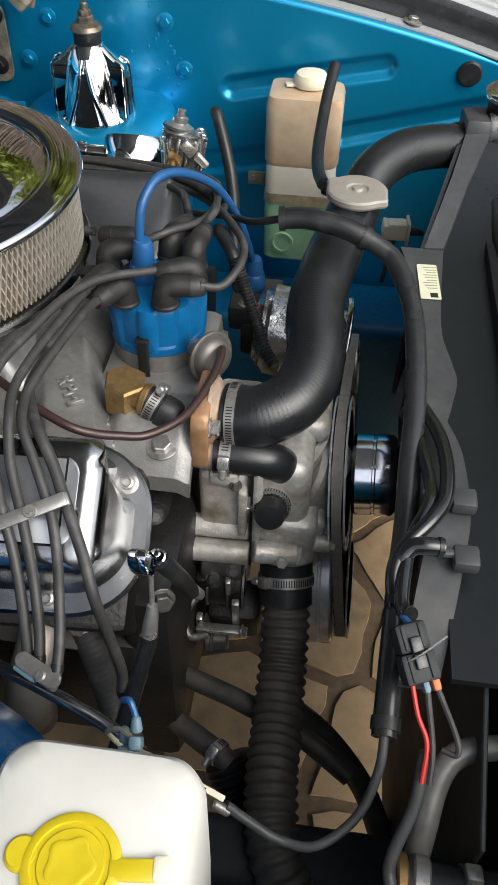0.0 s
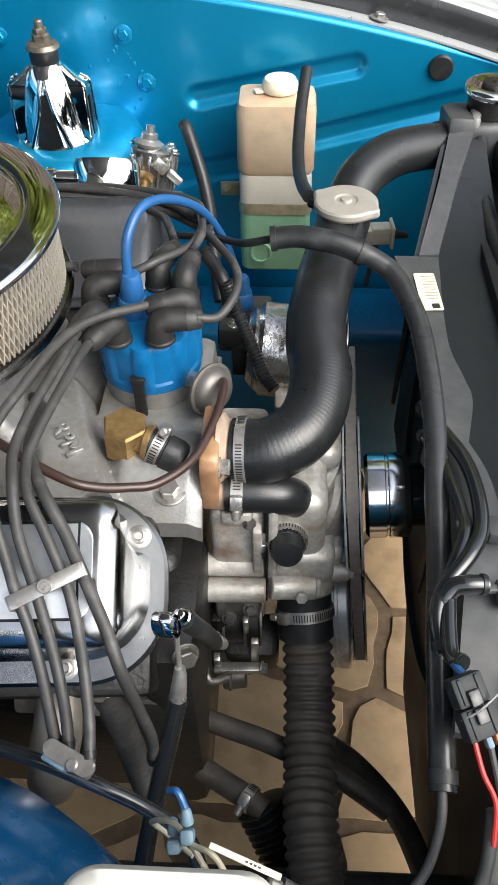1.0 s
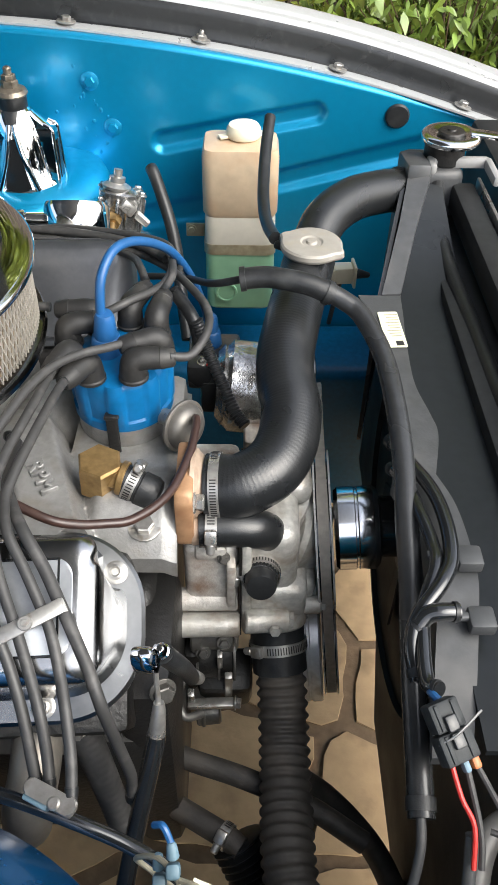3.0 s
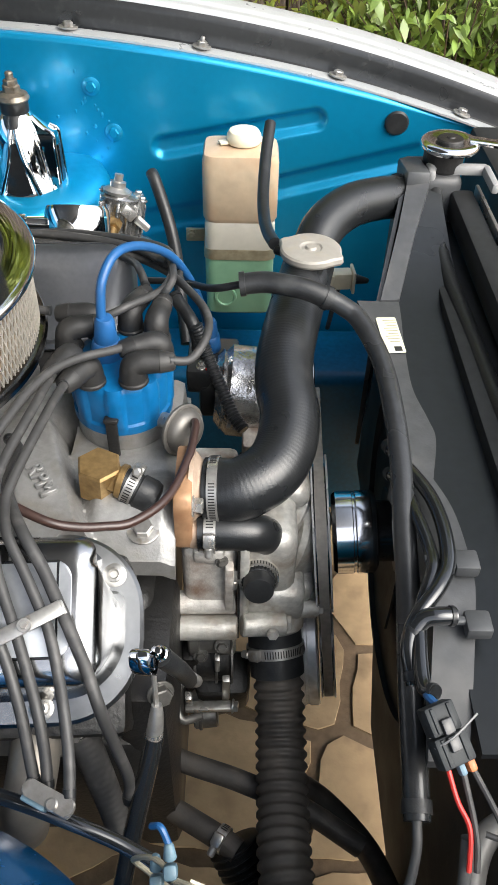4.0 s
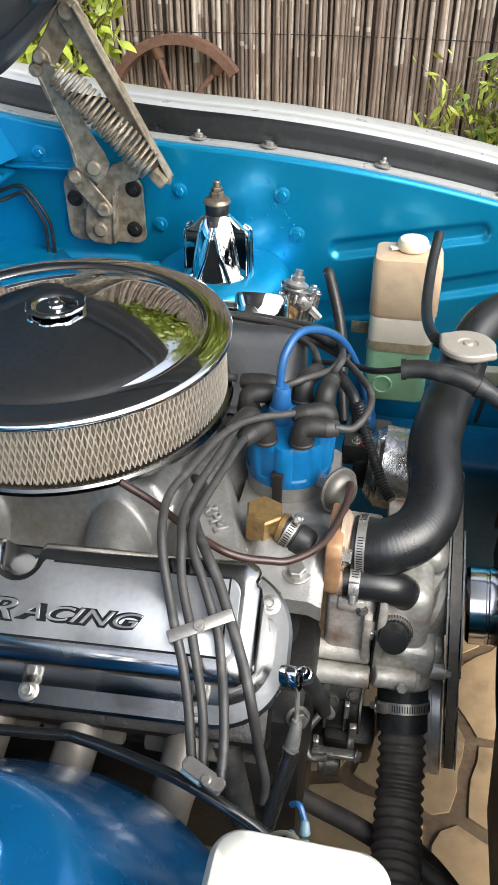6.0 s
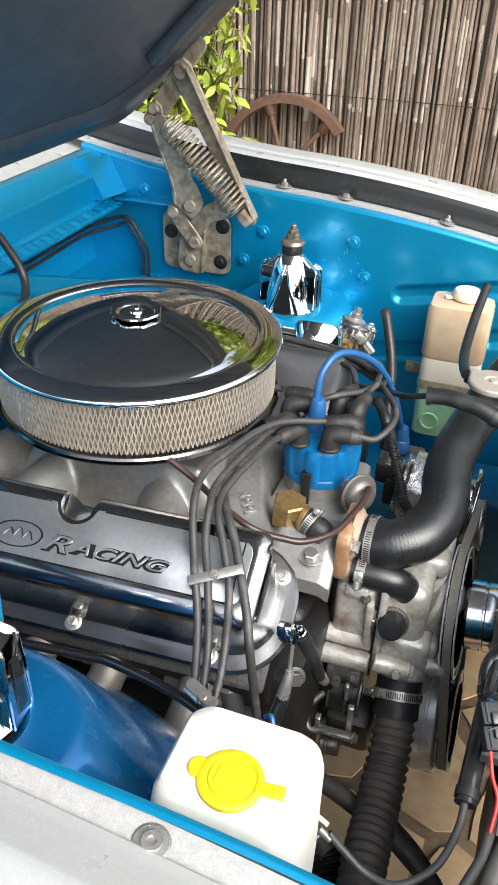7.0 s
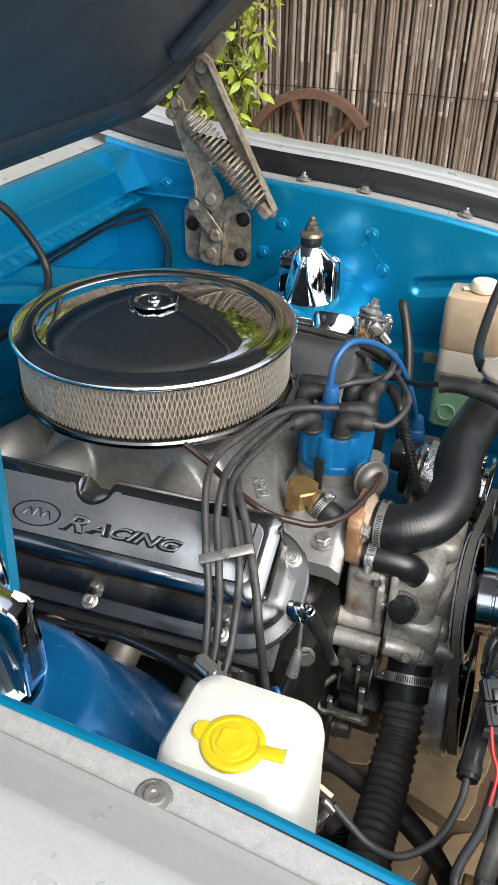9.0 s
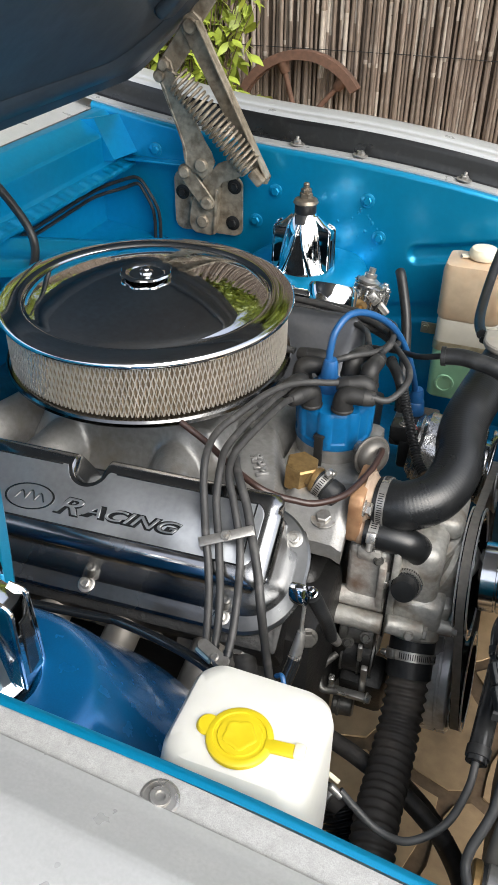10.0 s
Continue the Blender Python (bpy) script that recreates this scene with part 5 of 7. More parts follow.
lead([(0.302, 0.020, 0.829), (0.322, 0.030, 0.824), (0.336, 0.060, 0.831), (0.333, 0.100, 0.830), (0.311, 0.150, 0.825), (0.286, 0.200, 0.814), (0.236, 0.260, 0.800), (0.148, 0.300, 0.798), (0.03, 0.31, 0.79)])
lead([(0.180, 0.098, 0.829), (0.165, 0.10, 0.829), (0.15, 0.11, 0.822), (0.13, 0.13, 0.81)])
lead([(0.166, 0.075, 0.829), (0.15, 0.075, 0.826), (0.125, 0.09, 0.81)])
lead([(0.234, 0.083, 0.832), (0.258, 0.096, 0.838), (0.287, 0.140, 0.830), (0.293, 0.190, 0.828), (0.273, 0.240, 0.824), (0.163, 0.300, 0.806), (0.05, 0.30, 0.80)])
lead([(0.270, 0.140, 0.832), (0.262, 0.165, 0.835), (0.245, 0.22, 0.815), (0.20, 0.27, 0.80), (0.12, 0.29, 0.80)])
lead([(0.286, 0.205, 0.822), (0.25, 0.245, 0.816), (0.20, 0.272, 0.812), (0.13, 0.285, 0.812), (0.04, 0.285, 0.81), (-0.05, 0.27, 0.80)], 0.0048)
lead([(0.30, 0.195, 0.815), (0.26, 0.235, 0.808), (0.20, 0.260, 0.806), (0.12, 0.272, 0.808), (0.03, 0.272, 0.806), (-0.05, 0.26, 0.80)], 0.0046)
lead([(0.288, 0.126, 0.830), (0.296, 0.16, 0.832), (0.285, 0.215, 0.825), (0.25, 0.25, 0.81), (0.2, 0.28, 0.80)])
seat(0.0, -0.004, -0.004)
lead([(0.235, 0.050, 0.845), (0.236, 0.051, 0.868), (0.239, 0.060, 0.892), (0.250, 0.085, 0.905), (0.269, 0.120, 0.893), (0.292, 0.170, 0.854), (0.310, 0.210, 0.798), (0.321, 0.240, 0.739), (0.325, 0.252, 0.705)], 0.0046, LEAD_BLUE, "coil_lead", "bright blue coil lead arching to the coil")
for at, top in (((0.236, 0.052, 0.808), 0.050), ((0.325, 0.254, 0.675), 0.045)):
    bm = B()
    lathe(bm, [(0.0, 0.0), (0.0155, 0.0), (0.0165, 0.003), (0.0135, 0.022), (0.0115, 0.024), (0.0095, top - 0.004), (0.0075, top), (0.0, top)], pose(*at, 4, 3, 0), 28)
    solo("coil_boot", bm, LEAD_BLUE, at, "bright blue rubber boot on the coil lead", "lead boot", "coil lead boots")

seat()
coil = thing("ignition_coil", (0.33, 0.25, 0.60), "black ignition coil module with zinc terminals", "ignition coil")
bm = B()
box(bm, pose(0.332, 0.235, 0.655), (0.065, 0.075, 0.035), 0.005)
box(bm, pose(0.34, 0.225, 0.625), (0.05, 0.06, 0.05), 0.006)
part("module", bm, PLASTIC_BLACK, coil)
bm = B()
for x, y in ((0.318, 0.208), (0.344, 0.208), (0.356, 0.232)):
    hexbolt(bm, (x, y, 0.672), (0, 0, 1), 0.005, 0.005, 0.007, 0.004)
part("terminal", bm, STEEL, coil)
bm = B()
tube(bm, [(0.325, 0.20, 0.675), (0.333, 0.196, 0.682), (0.338, 0.205, 0.676)], 0.0022, 8, 6)
part("wire", bm, RED, coil, "red wire end")
bm = B()
tube(bm, [(0.318, 0.135, 0.785), (0.328, 0.13, 0.755), (0.345, 0.11, 0.722), (0.360, 0.085, 0.700), (0.372, 0.070, 0.692)], 0.0068, 14, 10, 0.0007, 0.004)
solo("corrugated_sleeve", bm, RUBBER, (0.35, 0.10, 0.70), "black corrugated wiring sleeve", "wiring sleeve", "wiring sleeves")
lead([(0.292, 0.175, 0.795), (0.305, 0.155, 0.79), (0.316, 0.140, 0.778), (0.322, 0.140, 0.74)], 0.0075, RUBBER, "taped_loom", "black taped wiring loom", "wiring loom", "looms")
seat(0.001, -0.004, 0.0)
lead([(0.318, 0.006, 0.760), (0.3235, -0.002, 0.769), (0.3235, -0.020, 0.770), (0.319, -0.055, 0.770), (0.304, -0.103, 0.770), (0.278, -0.133, 0.772), (0.255, -0.143, 0.777), (0.233, -0.149, 0.783), (0.211, -0.151, 0.792), (0.172, -0.136, 0.802), (0.140, -0.121, 0.812), (0.105, -0.115, 0.828)], 0.0040, BROWN_TUBE, "vacuum_hose", "thin brown rubber vacuum hose", "hose", "vacuum hoses")

# looms' clamps
seat(-0.0045, 0.015, -0.019)
bar = thing("lead_separator", (0.21, -0.27, 0.82), "polished steel clamp bar holding the leads on the cover", "lead clamp", "lead clamps")
bm = B()
box(bm, pose(0.2285, -0.2850, 0.8350, 30, 0, 0) @ pose(0, 0, 0, 0, 0, 28), (0.054, 0.0105, 0.0025), 0.0008)
box(bm, pose(0.2285, -0.2850, 0.8350, 30, 0, 0) @ pose(0.024, 0.0125, -0.006, 0, 0, 28), (0.0025, 0.0105, 0.012), 0.0008)
box(bm, pose(0.2285, -0.2850, 0.8350, 30, 0, 0) @ pose(-0.024, -0.0125, -0.006, 0, 0, 28), (0.0025, 0.0105, 0.012), 0.0008)
part("bar", bm, STEEL, bar)
bm = B()
hexbolt(bm, (0.2285, -0.286, 0.8365), (0, -0.5, 0.86), 0.003, 0.002, 0.005)
part("screw", bm, STEEL, bar)
seat()
bar2 = thing("lead_separator", (0.245, -0.358, 0.748), "zinc clamp bar with pale blue insert at the leads' lower end", "lead clamp", "lead clamps")
low_bar = pose(0.2465, -0.3575, 0.7485, 18, 0, -26) @ Matrix.Scale(0.84, 4)
bm = B()
plate(bm, rounded(0.047, 0.0135, 0.005, 5), 0.004, low_bar, 0.001)
part("bar", bm, DULL_ALLOY, bar2)
bm = B()
box(bm, low_bar @ pose(-0.0105, -0.0085, -0.004), (0.023, 0.005, 0.010), 0.0015)
part("insert", bm, PALE_BLUE, bar2)
bm = B()
rod(bm, low_bar @ Vector((0.006, -0.003, 0.004)), low_bar @ Vector((0.006, -0.003, 0.0065)), 0.0045, 0.004, 14, 0.0008)
part("screw", bm, STEEL, bar2)
bm = B()
box(bm, low_bar @ pose(0.0105, -0.004, -0.007), (0.018, 0.009, 0.012), 0.003)
part("clip", bm, DULL_ALLOY, bar2)

# ---- cooling hoses ----
seat()
top_hose = thing("radiator_hose", (0.41, 0.0, 0.75), "thick black rubber top radiator hose bent in an S", "hose", "cooling hoses")
bm = B()
tube(bm, [(0.336, -0.063, 0.736), (0.348, -0.064, 0.737), (0.369, -0.066, 0.740), (0.396, -0.050, 0.746), (0.411, -0.024, 0.753), (0.4165, 0.012, 0.764), (0.412, 0.044, 0.774), (0.412, 0.077, 0.782), (0.4175, 0.110, 0.789), (0.425, 0.147, 0.795), (0.434, 0.187, 0.800), (0.443, 0.225, 0.808)], (0.0300, 0.0295), 40, 12, 0.00004, 0.0036)
part("hose_body", bm, HOSE, top_hose)
clamp(top_hose, (0.3455, -0.0640, 0.7367), (1, -0.06, 0.08), 0.0306, 0.0095, (0, 0.3, -1))
seat(0.0, 0.0, -0.017)
filler = thing("filler_neck", (0.443, 0.214, 0.80), "inline coolant filler with a pale pressure cap", "filler neck")
bm = B()
rod(bm, (0.443, 0.212, 0.815), (0.443, 0.212, 0.846), 0.026, 0.024, 32)
rod(bm, (0.425, 0.222, 0.838), (0.404, 0.236, 0.838), 0.005, seg=14)
part("neck", bm, IRON, filler)
bm = B()
n, rows = 72, []
for r, h in ((0.0270, 0.8445), (0.0325, 0.8455), (0.0340, 0.8485), (0.0335, 0.8530), (0.0315, 0.8550), (0.0260, 0.8560), (0.0125, 0.8555), (0.0105, 0.8540), (0.0065, 0.8540), (0.0050, 0.8565), (0.0000, 0.8569)):
    rows.append([(0.443 + r * (0.97 + 0.16 * (r > 0.03) * max(0, math.cos(2 * (2 * math.pi * i / n) + 1.1)) ** 14) * math.cos(2 * math.pi * i / n), 0.212 + r * (0.97 + 0.16 * (r > 0.03) * max(0, math.cos(2 * (2 * math.pi * i / n) + 1.1)) ** 14) * math.sin(2 * math.pi * i / n), h) for i in range(n)])
loft(bm, rows)
bmesh.ops.scale(bm, vec=(1.05, 1.05, 1.0), verts=bm.verts[:], space=Matrix.Translation((-0.443, -0.212, -0.846)))
part("pressure_cap", bm, shader("dull zinc cap", (0.29, 0.272, 0.24), 0.55, 0.15, 0, 90, 0.1, stain=(0.3, 0.26, 0.2), stain_amount=0.2, stain_scale=60), filler, "pale grey pressure cap", angle=22)
seat(0.0, 0.0, -0.008)
hose2 = thing("radiator_hose", (0.47, 0.3, 0.82), "thick black hose curving to the radiator tank", "hose", "cooling hoses")
bm = B()
tube(bm, [(0.444, 0.235, 0.795), (0.452, 0.268, 0.815), (0.468, 0.300, 0.830), (0.500, 0.335, 0.836), (0.540, 0.365, 0.832), (0.582, 0.392, 0.822)], 0.0265, 28, 10)
part("hose_body", bm, HOSE, hose2)
bm = B()
tube(bm, [(0.562, 0.380, 0.8275), (0.566, 0.3825, 0.8265), (0.570, 0.385, 0.8255)], 0.0285, 28, 3)
part("end_bead", bm, RUBBER, hose2)
seat(0.0, 0.008, -0.014)
lead([(0.404, 0.236, 0.838), (0.397, 0.270, 0.834), (0.393, 0.310, 0.832), (0.392, 0.360, 0.838), (0.395, 0.420, 0.860), (0.401, 0.470, 0.886)], 0.0075, RUBBER, "overflow_hose", "black rubber overflow hose from the pressure cap", "hose", "small hoses", 16)
seat()
by = thing("bypass_hose", (0.38, -0.09, 0.69), "short black bypass hose between housing and pump", "hose", "cooling hoses")
bm = B()
tube(bm, [(0.329, -0.092, 0.708), (0.345, -0.091, 0.708), (0.365, -0.090, 0.707), (0.382, -0.087, 0.702), (0.393, -0.079, 0.690), (0.396, -0.068, 0.665)], 0.0182, 26, 9)
part("hose_body", bm, HOSE, by)
clamp(by, (0.341, -0.0915, 0.708), (1, 0, 0), 0.0190, 0.011, (0, -0.95, 0.5))
low = thing("radiator_hose", (0.41, -0.2, 0.5), "ribbed black lower radiator hose running to the front", "hose", "cooling hoses")
bm = B()
tube(bm, [(0.407, -0.078, 0.566), (0.409, -0.100, 0.538), (0.412, -0.122, 0.514)], 0.0290, 28, 6)
part("hose_end", bm, RUBBER, low)
bm = B()
tube(bm, [(0.412, -0.120, 0.516), (0.4145, -0.145, 0.496), (0.416, -0.185, 0.475), (0.4165, -0.245, 0.466), (0.418, -0.310, 0.466), (0.430, -0.370, 0.455), (0.47, -0.41, 0.43), (0.54, -0.42, 0.42)], 0.0255, 28, 14, 0.0019, 0.0118)
part("hose_body", bm, DUSTY_RUBBER, low, angle=70)
clamp(low, (0.4095, -0.104, 0.534), (0.1, -0.68, -0.73), 0.0296, 0.012, (-0.75, -0.6, 0.5))

# ---- reservoir on the far inner wing ----
bottle = thing("coolant_bottle", (0.362, 0.49, 0.59), "stained cream plastic overflow bottle with green coolant in it", "bottle")
ring = lambda w, d, r, h: [(0.362 + x, 0.476 + y * 0.72, h) for x, y in rounded(w, d, r, 6)]
bm = B()
loft(bm, [ring(0.090, 0.09, 0.015, 0.590), ring(0.098, 0.10, 0.016, 0.594), ring(0.100, 0.104, 0.016, 0.655), ring(0.100, 0.104, 0.016, 0.690)])
part("lower_body", bm, BOTTLE_LOW, bottle, "green coolant showing through")
bm = B()
loft(bm, [ring(0.100, 0.104, 0.016, 0.690), ring(0.100, 0.104, 0.016, 0.734), ring(0.097, 0.100, 0.016, 0.739)])
part("middle_body", bm, BOTTLE_MID, bottle)
bm = B()
loft(bm, [ring(0.097, 0.100, 0.016, 0.739), ring(0.104, 0.108, 0.016, 0.746), ring(0.104, 0.108, 0.016, 0.823), ring(0.098, 0.102, 0.016, 0.832), ring(0.07, 0.07, 0.016, 0.835)])
part("upper_body", bm, BOTTLE_TOP, bottle)
bm = B()
lathe(bm, [(0.017, 0.824), (0.017, 0.836), (0.0225, 0.8365), (0.0240, 0.839), (0.0232, 0.847), (0.020, 0.852), (0.010, 0.8545), (0.0, 0.8545)], pose(0.366, 0.482, 0.0), 36)
box(bm, pose(0.391, 0.486, 0.838, 0, 0, 20), (0.014, 0.010, 0.003), 0.001)
box(bm, pose(0.342, 0.476, 0.838, 0, 0, 20), (0.02, 0.012, 0.004), 0.0015)
part("cap", bm, CREAM, bottle)
bm = B()
lathe(bm, [(0.0, 0.003), (0.012, 0.003), (0.013, 0.005), (0.016, 0.005), (0.017, 0.0), (0.02, 0.0), (0.0, -0.001)], Matrix.Translation((0.342, 0.4405, 0.622)) @ frame_along((0, -1, 0)), 28)
part("boss", bm, BOTTLE_LOW, bottle)
bm = B()
loft(bm, [ring(0.1025, 0.1065, 0.017, 0.683), ring(0.1035, 0.1075, 0.017, 0.683), ring(0.1035, 0.1075, 0.017, 0.699), ring(0.1025, 0.1065, 0.017, 0.699)], cap=(False, False))
box(bm, pose(0.297, 0.49, 0.695, 0, 0, 0), (0.03, 0.004, 0.020), 0.001)
hexbolt(bm, (0.290, 0.488, 0.697), (0, -1, 0), 0.005, 0.004, 0.007)
part("strap", bm, shader("dull yellow zinc", (0.40, 0.36, 0.25), 0.45, 0.5, 0, 120, 0.15, stain=(0.25, 0.2, 0.12), stain_amount=0.3, stain_scale=40), bottle, "dull yellow metal strap")
bottle.matrix_basis = pose(0.362, 0.587, 0.535) @ Matrix.Diagonal((1.08, 1.08, 1.10, 1.0))

# ---- washer tank by the near wing ----
seat(0.005, 0.003, 0.006)
tank = thing("washer_tank", (0.327, -0.497, 0.62), "white plastic washer tank with a yellow cap", "washer bottle")
ring = lambda w, d, r, h, dy=0.0: [(0.329 + x, -0.500 + y + dy, h) for x, y in rounded(w, d, r, 8)]
bm = B()
loft(bm, [ring(0.095, 0.085, 0.02, 0.62), ring(0.105, 0.092, 0.02, 0.63), ring(0.108, 0.094, 0.02, 0.75), ring(0.107, 0.093, 0.02, 0.845), ring(0.103, 0.089, 0.019, 0.857), ring(0.095, 0.081, 0.018, 0.864), ring(0.08, 0.066, 0.018, 0.867), ring(0.02, 0.02, 0.008, 0.868)])
part("tank_body", bm, WHITE_PLASTIC, tank)
bm = B()
lathe(bm, [(0.0225, 0.8662), (0.0232, 0.8672), (0.0228, 0.8696), (0.0212, 0.8706), (0.0185, 0.8707), (0.0180, 0.8698), (0.0155, 0.8698), (0.0150, 0.8709), (0.0, 0.8711)], pose(0.328, -0.515, 0), 44)
yc = part("cap", bm, YELLOW, tank, "yellow snap cap")
bm = B()
box(bm, pose(0.356, -0.5135, 0.8690, 0, 0, 6), (0.022, 0.010, 0.0034), 0.0015)
part("tab", bm, YELLOW, yc)
bm = B()
rod(bm, (0.3045, -0.513, 0.8664), (0.3045, -0.513, 0.8700), 0.0085, 0.0080, 28, 0.0014)
part("strap_end", bm, YELLOW, yc)
bm = B()
petal = lambda r, h, k: [(0.328 + r * (1 + k * math.cos(5 * 2 * math.pi * i / 60)) * math.cos(2 * math.pi * i / 60), -0.515 + r * (1 + k * math.cos(5 * 2 * math.pi * i / 60)) * math.sin(2 * math.pi * i / 60), h) for i in range(60)]
loft(bm, [petal(0.0112, 0.8708, 0.08), petal(0.0110, 0.8715, 0.10), petal(0.0100, 0.8718, 0.12), petal(0.0082, 0.8716, 0.14), petal(0.0060, 0.8713, 0.10), petal(0.0015, 0.8713, 0.0)])
part("emboss", bm, YELLOW, yc)
bm = B()
box(bm, pose(0.369, -0.5115, 0.8692, 0, 0, 6), (0.008, 0.011, 0.0046), 0.0015)
part("tab_tip", bm, CREAM, yc)


# ---- belt drive ----
seat()
DRIVE = pose(0.4600, 0.0, 0.603, 0, -6.4, -1.7)


MACHINED = shader("machined steel", (0.72, 0.725, 0.73), 0.32, 0.45, 0, 150, 0.1, stain=(0.25, 0.22, 0.18), stain_amount=0.2, stain_scale=30)


def pulley(name, x, y, z, r, width, mat, label, group="pulleys"):
    """A grooved pulley in the belt's plane: x forward, y across and z up from the pump shaft."""
    m = DRIVE @ Matrix.Translation((x, y, z)) @ frame_along((1, 0, 0))
    p = thing(name, m.translation, label, "pulley", group)
    bm = B()
    w = width / 2
    lathe(bm, [(0.0, -w + 0.004), (r * 0.72, -w + 0.004), (r * 0.8, -w), (r * 0.985, -w), (r, -w + 0.001), (r, -w + 0.0025), (r * 0.90, -0.003), (r * 0.90, 0.003), (r, w - 0.0025), (r, w - 0.001), (r * 0.985, w), (r * 0.86, w), (r * 0.8, w - 0.008), (0.02, w - 0.008), (0.0, w - 0.008)], m, 84)
    part("rim", bm, mat, p)
    return p


pulley("pump_pulley", 0.0, 0.0, 0.0, 0.086, 0.0155, GLOSS_BLACK, "gloss black water pump pulley with a bright edge")
pulley("crank_pulley", 0.0, 0.0, -0.208, 0.071, 0.0165, GLOSS_BLACK, "gloss black crank pulley")
pulley("alternator_pulley", -0.002, 0.195, 0.000, 0.038, 0.0165, STEEL, "zinc plated alternator pulley")
balancer = thing("harmonic_balancer", (0.43, 0.0, 0.40), "bright steel harmonic balancer behind the crank pulley", "pulley", "pulleys")
bal_axis = DRIVE @ Matrix.Translation((-0.030, 0.0, -0.198)) @ frame_along((1, 0, 0))
bm = B()
lathe(bm, [(0.0, -0.020), (0.060, -0.020), (0.084, -0.019), (0.086, -0.017), (0.086, 0.002), (0.0845, 0.003), (0.0845, 0.006), (0.086, 0.007), (0.086, 0.017), (0.084, 0.019), (0.0, 0.019)], bal_axis, 96)
part("ring", bm, MACHINED, balancer)
bm = B()
rod(bm, bal_axis @ Vector((0, 0, -0.05)), bal_axis @ Vector((0, 0, -0.018)), 0.026, 0.026, 32)
part("hub", bm, IRON, balancer)
for zc, rr in ((0.0, 0.0862), (-0.208, 0.0712)):
    for sx in (-1, 1):
        bm = B()
        m = DRIVE @ Matrix.Translation((sx * 0.0080, 0.0, zc)) @ frame_along((1, 0, 0))
        lathe(bm, [(rr - 0.004, -0.0010), (rr + 0.0006, -0.0010), (rr + 0.0014, 0.0), (rr + 0.0006, 0.0010), (rr - 0.004, 0.0010), (rr - 0.004, -0.0010)], m, 96)
        part("bright_edge", bm, MACHINED, bpy.data.objects["pump_pulley" if zc == 0.0 else "crank_pulley"], "bright worn edge")
hub = thing("fan_hub", (0.51, 0.0, 0.56), "chrome drum hub on the water pump shaft", "hub")
bm = B()
hub_axis = DRIVE @ Matrix.Translation((0.012, 0.0, 0.0)) @ frame_along((1, 0, 0))
DRUM = shader("bright plated drum", (0.88, 0.89, 0.90), 0.17, 1.0, 0.0, 150, 0.05, rough_vary=0.02)
lathe(bm, [(0.0, 0.0), (0.042, 0.0), (0.046, 0.004), (0.046, 0.0215), (0.0445, 0.0225), (0.0445, 0.026), (0.0, 0.026)], hub_axis, 72)
part("drum", bm, DRUM, hub)
bm = B()
lathe(bm, [(0.0, 0.0245), (0.0445, 0.0245), (0.046, 0.026), (0.046, 0.041), (0.045, 0.0445), (0.041, 0.048), (0.030, 0.050), (0.0, 0.050)], hub_axis, 72)
part("cover", bm, DRUM, hub)
bm = B()
lathe(bm, [(0.0, 0.048), (0.032, 0.048), (0.034, 0.050), (0.034, 0.068), (0.030, 0.070), (0.0, 0.070)], hub_axis, 40)
part("boss", bm, GLOSS_BLACK, hub, "black boss")


def belt():
    """A V-belt round pump, crank and alternator pulleys."""
    rings = [((0.0, 0.0), 0.0835), ((0.0, -0.208), 0.0685), ((0.195, 0.0), 0.0365)]
    pts = []
    for (cy, cz), r in rings:
        for i in range(72):
            a = 2 * math.pi * i / 72
            pts.append((cy + r * math.cos(a), cz + r * math.sin(a)))
    pts.sort()

    def half(seq):
        out = []
        for p in seq:
            while len(out) > 1 and (out[-1][0] - out[-2][0]) * (p[1] - out[-2][1]) - (out[-1][1] - out[-2][1]) * (p[0] - out[-2][0]) <= 0:
                out.pop()
            out.append(p)
        return out[:-1]
    hull = half(pts) + half(pts[::-1])
    cy, cz = sum(p[0] for p in hull) / len(hull), sum(p[1] for p in hull) / len(hull)
    grow = lambda k: [(cy + (y - cy) * k, cz + (z - cz) * k) for y, z in hull]
    bm = B()
    w = 0.0056
    loops = [[(-w * 0.6, y, z) for y, z in grow(0.96)], [(-w, y, z) for y, z in grow(1.015)], [(w, y, z) for y, z in grow(1.015)], [(w * 0.6, y, z) for y, z in grow(0.96)]]
    loft(bm, loops + [loops[0]], DRIVE, cap=(False, False))
    return solo("drive_belt", bm, shader("dusty belt rubber", (0.22, 0.20, 0.175), 0.65, 0, 0, 120, 0.2, stain=(0.24, 0.22, 0.18), stain_amount=0.3, stain_scale=30, bump=0.2, bump_scale=400), (0.48, 0.0, 0.33), "black rubber V-belt round the front pulleys", "drive belt")


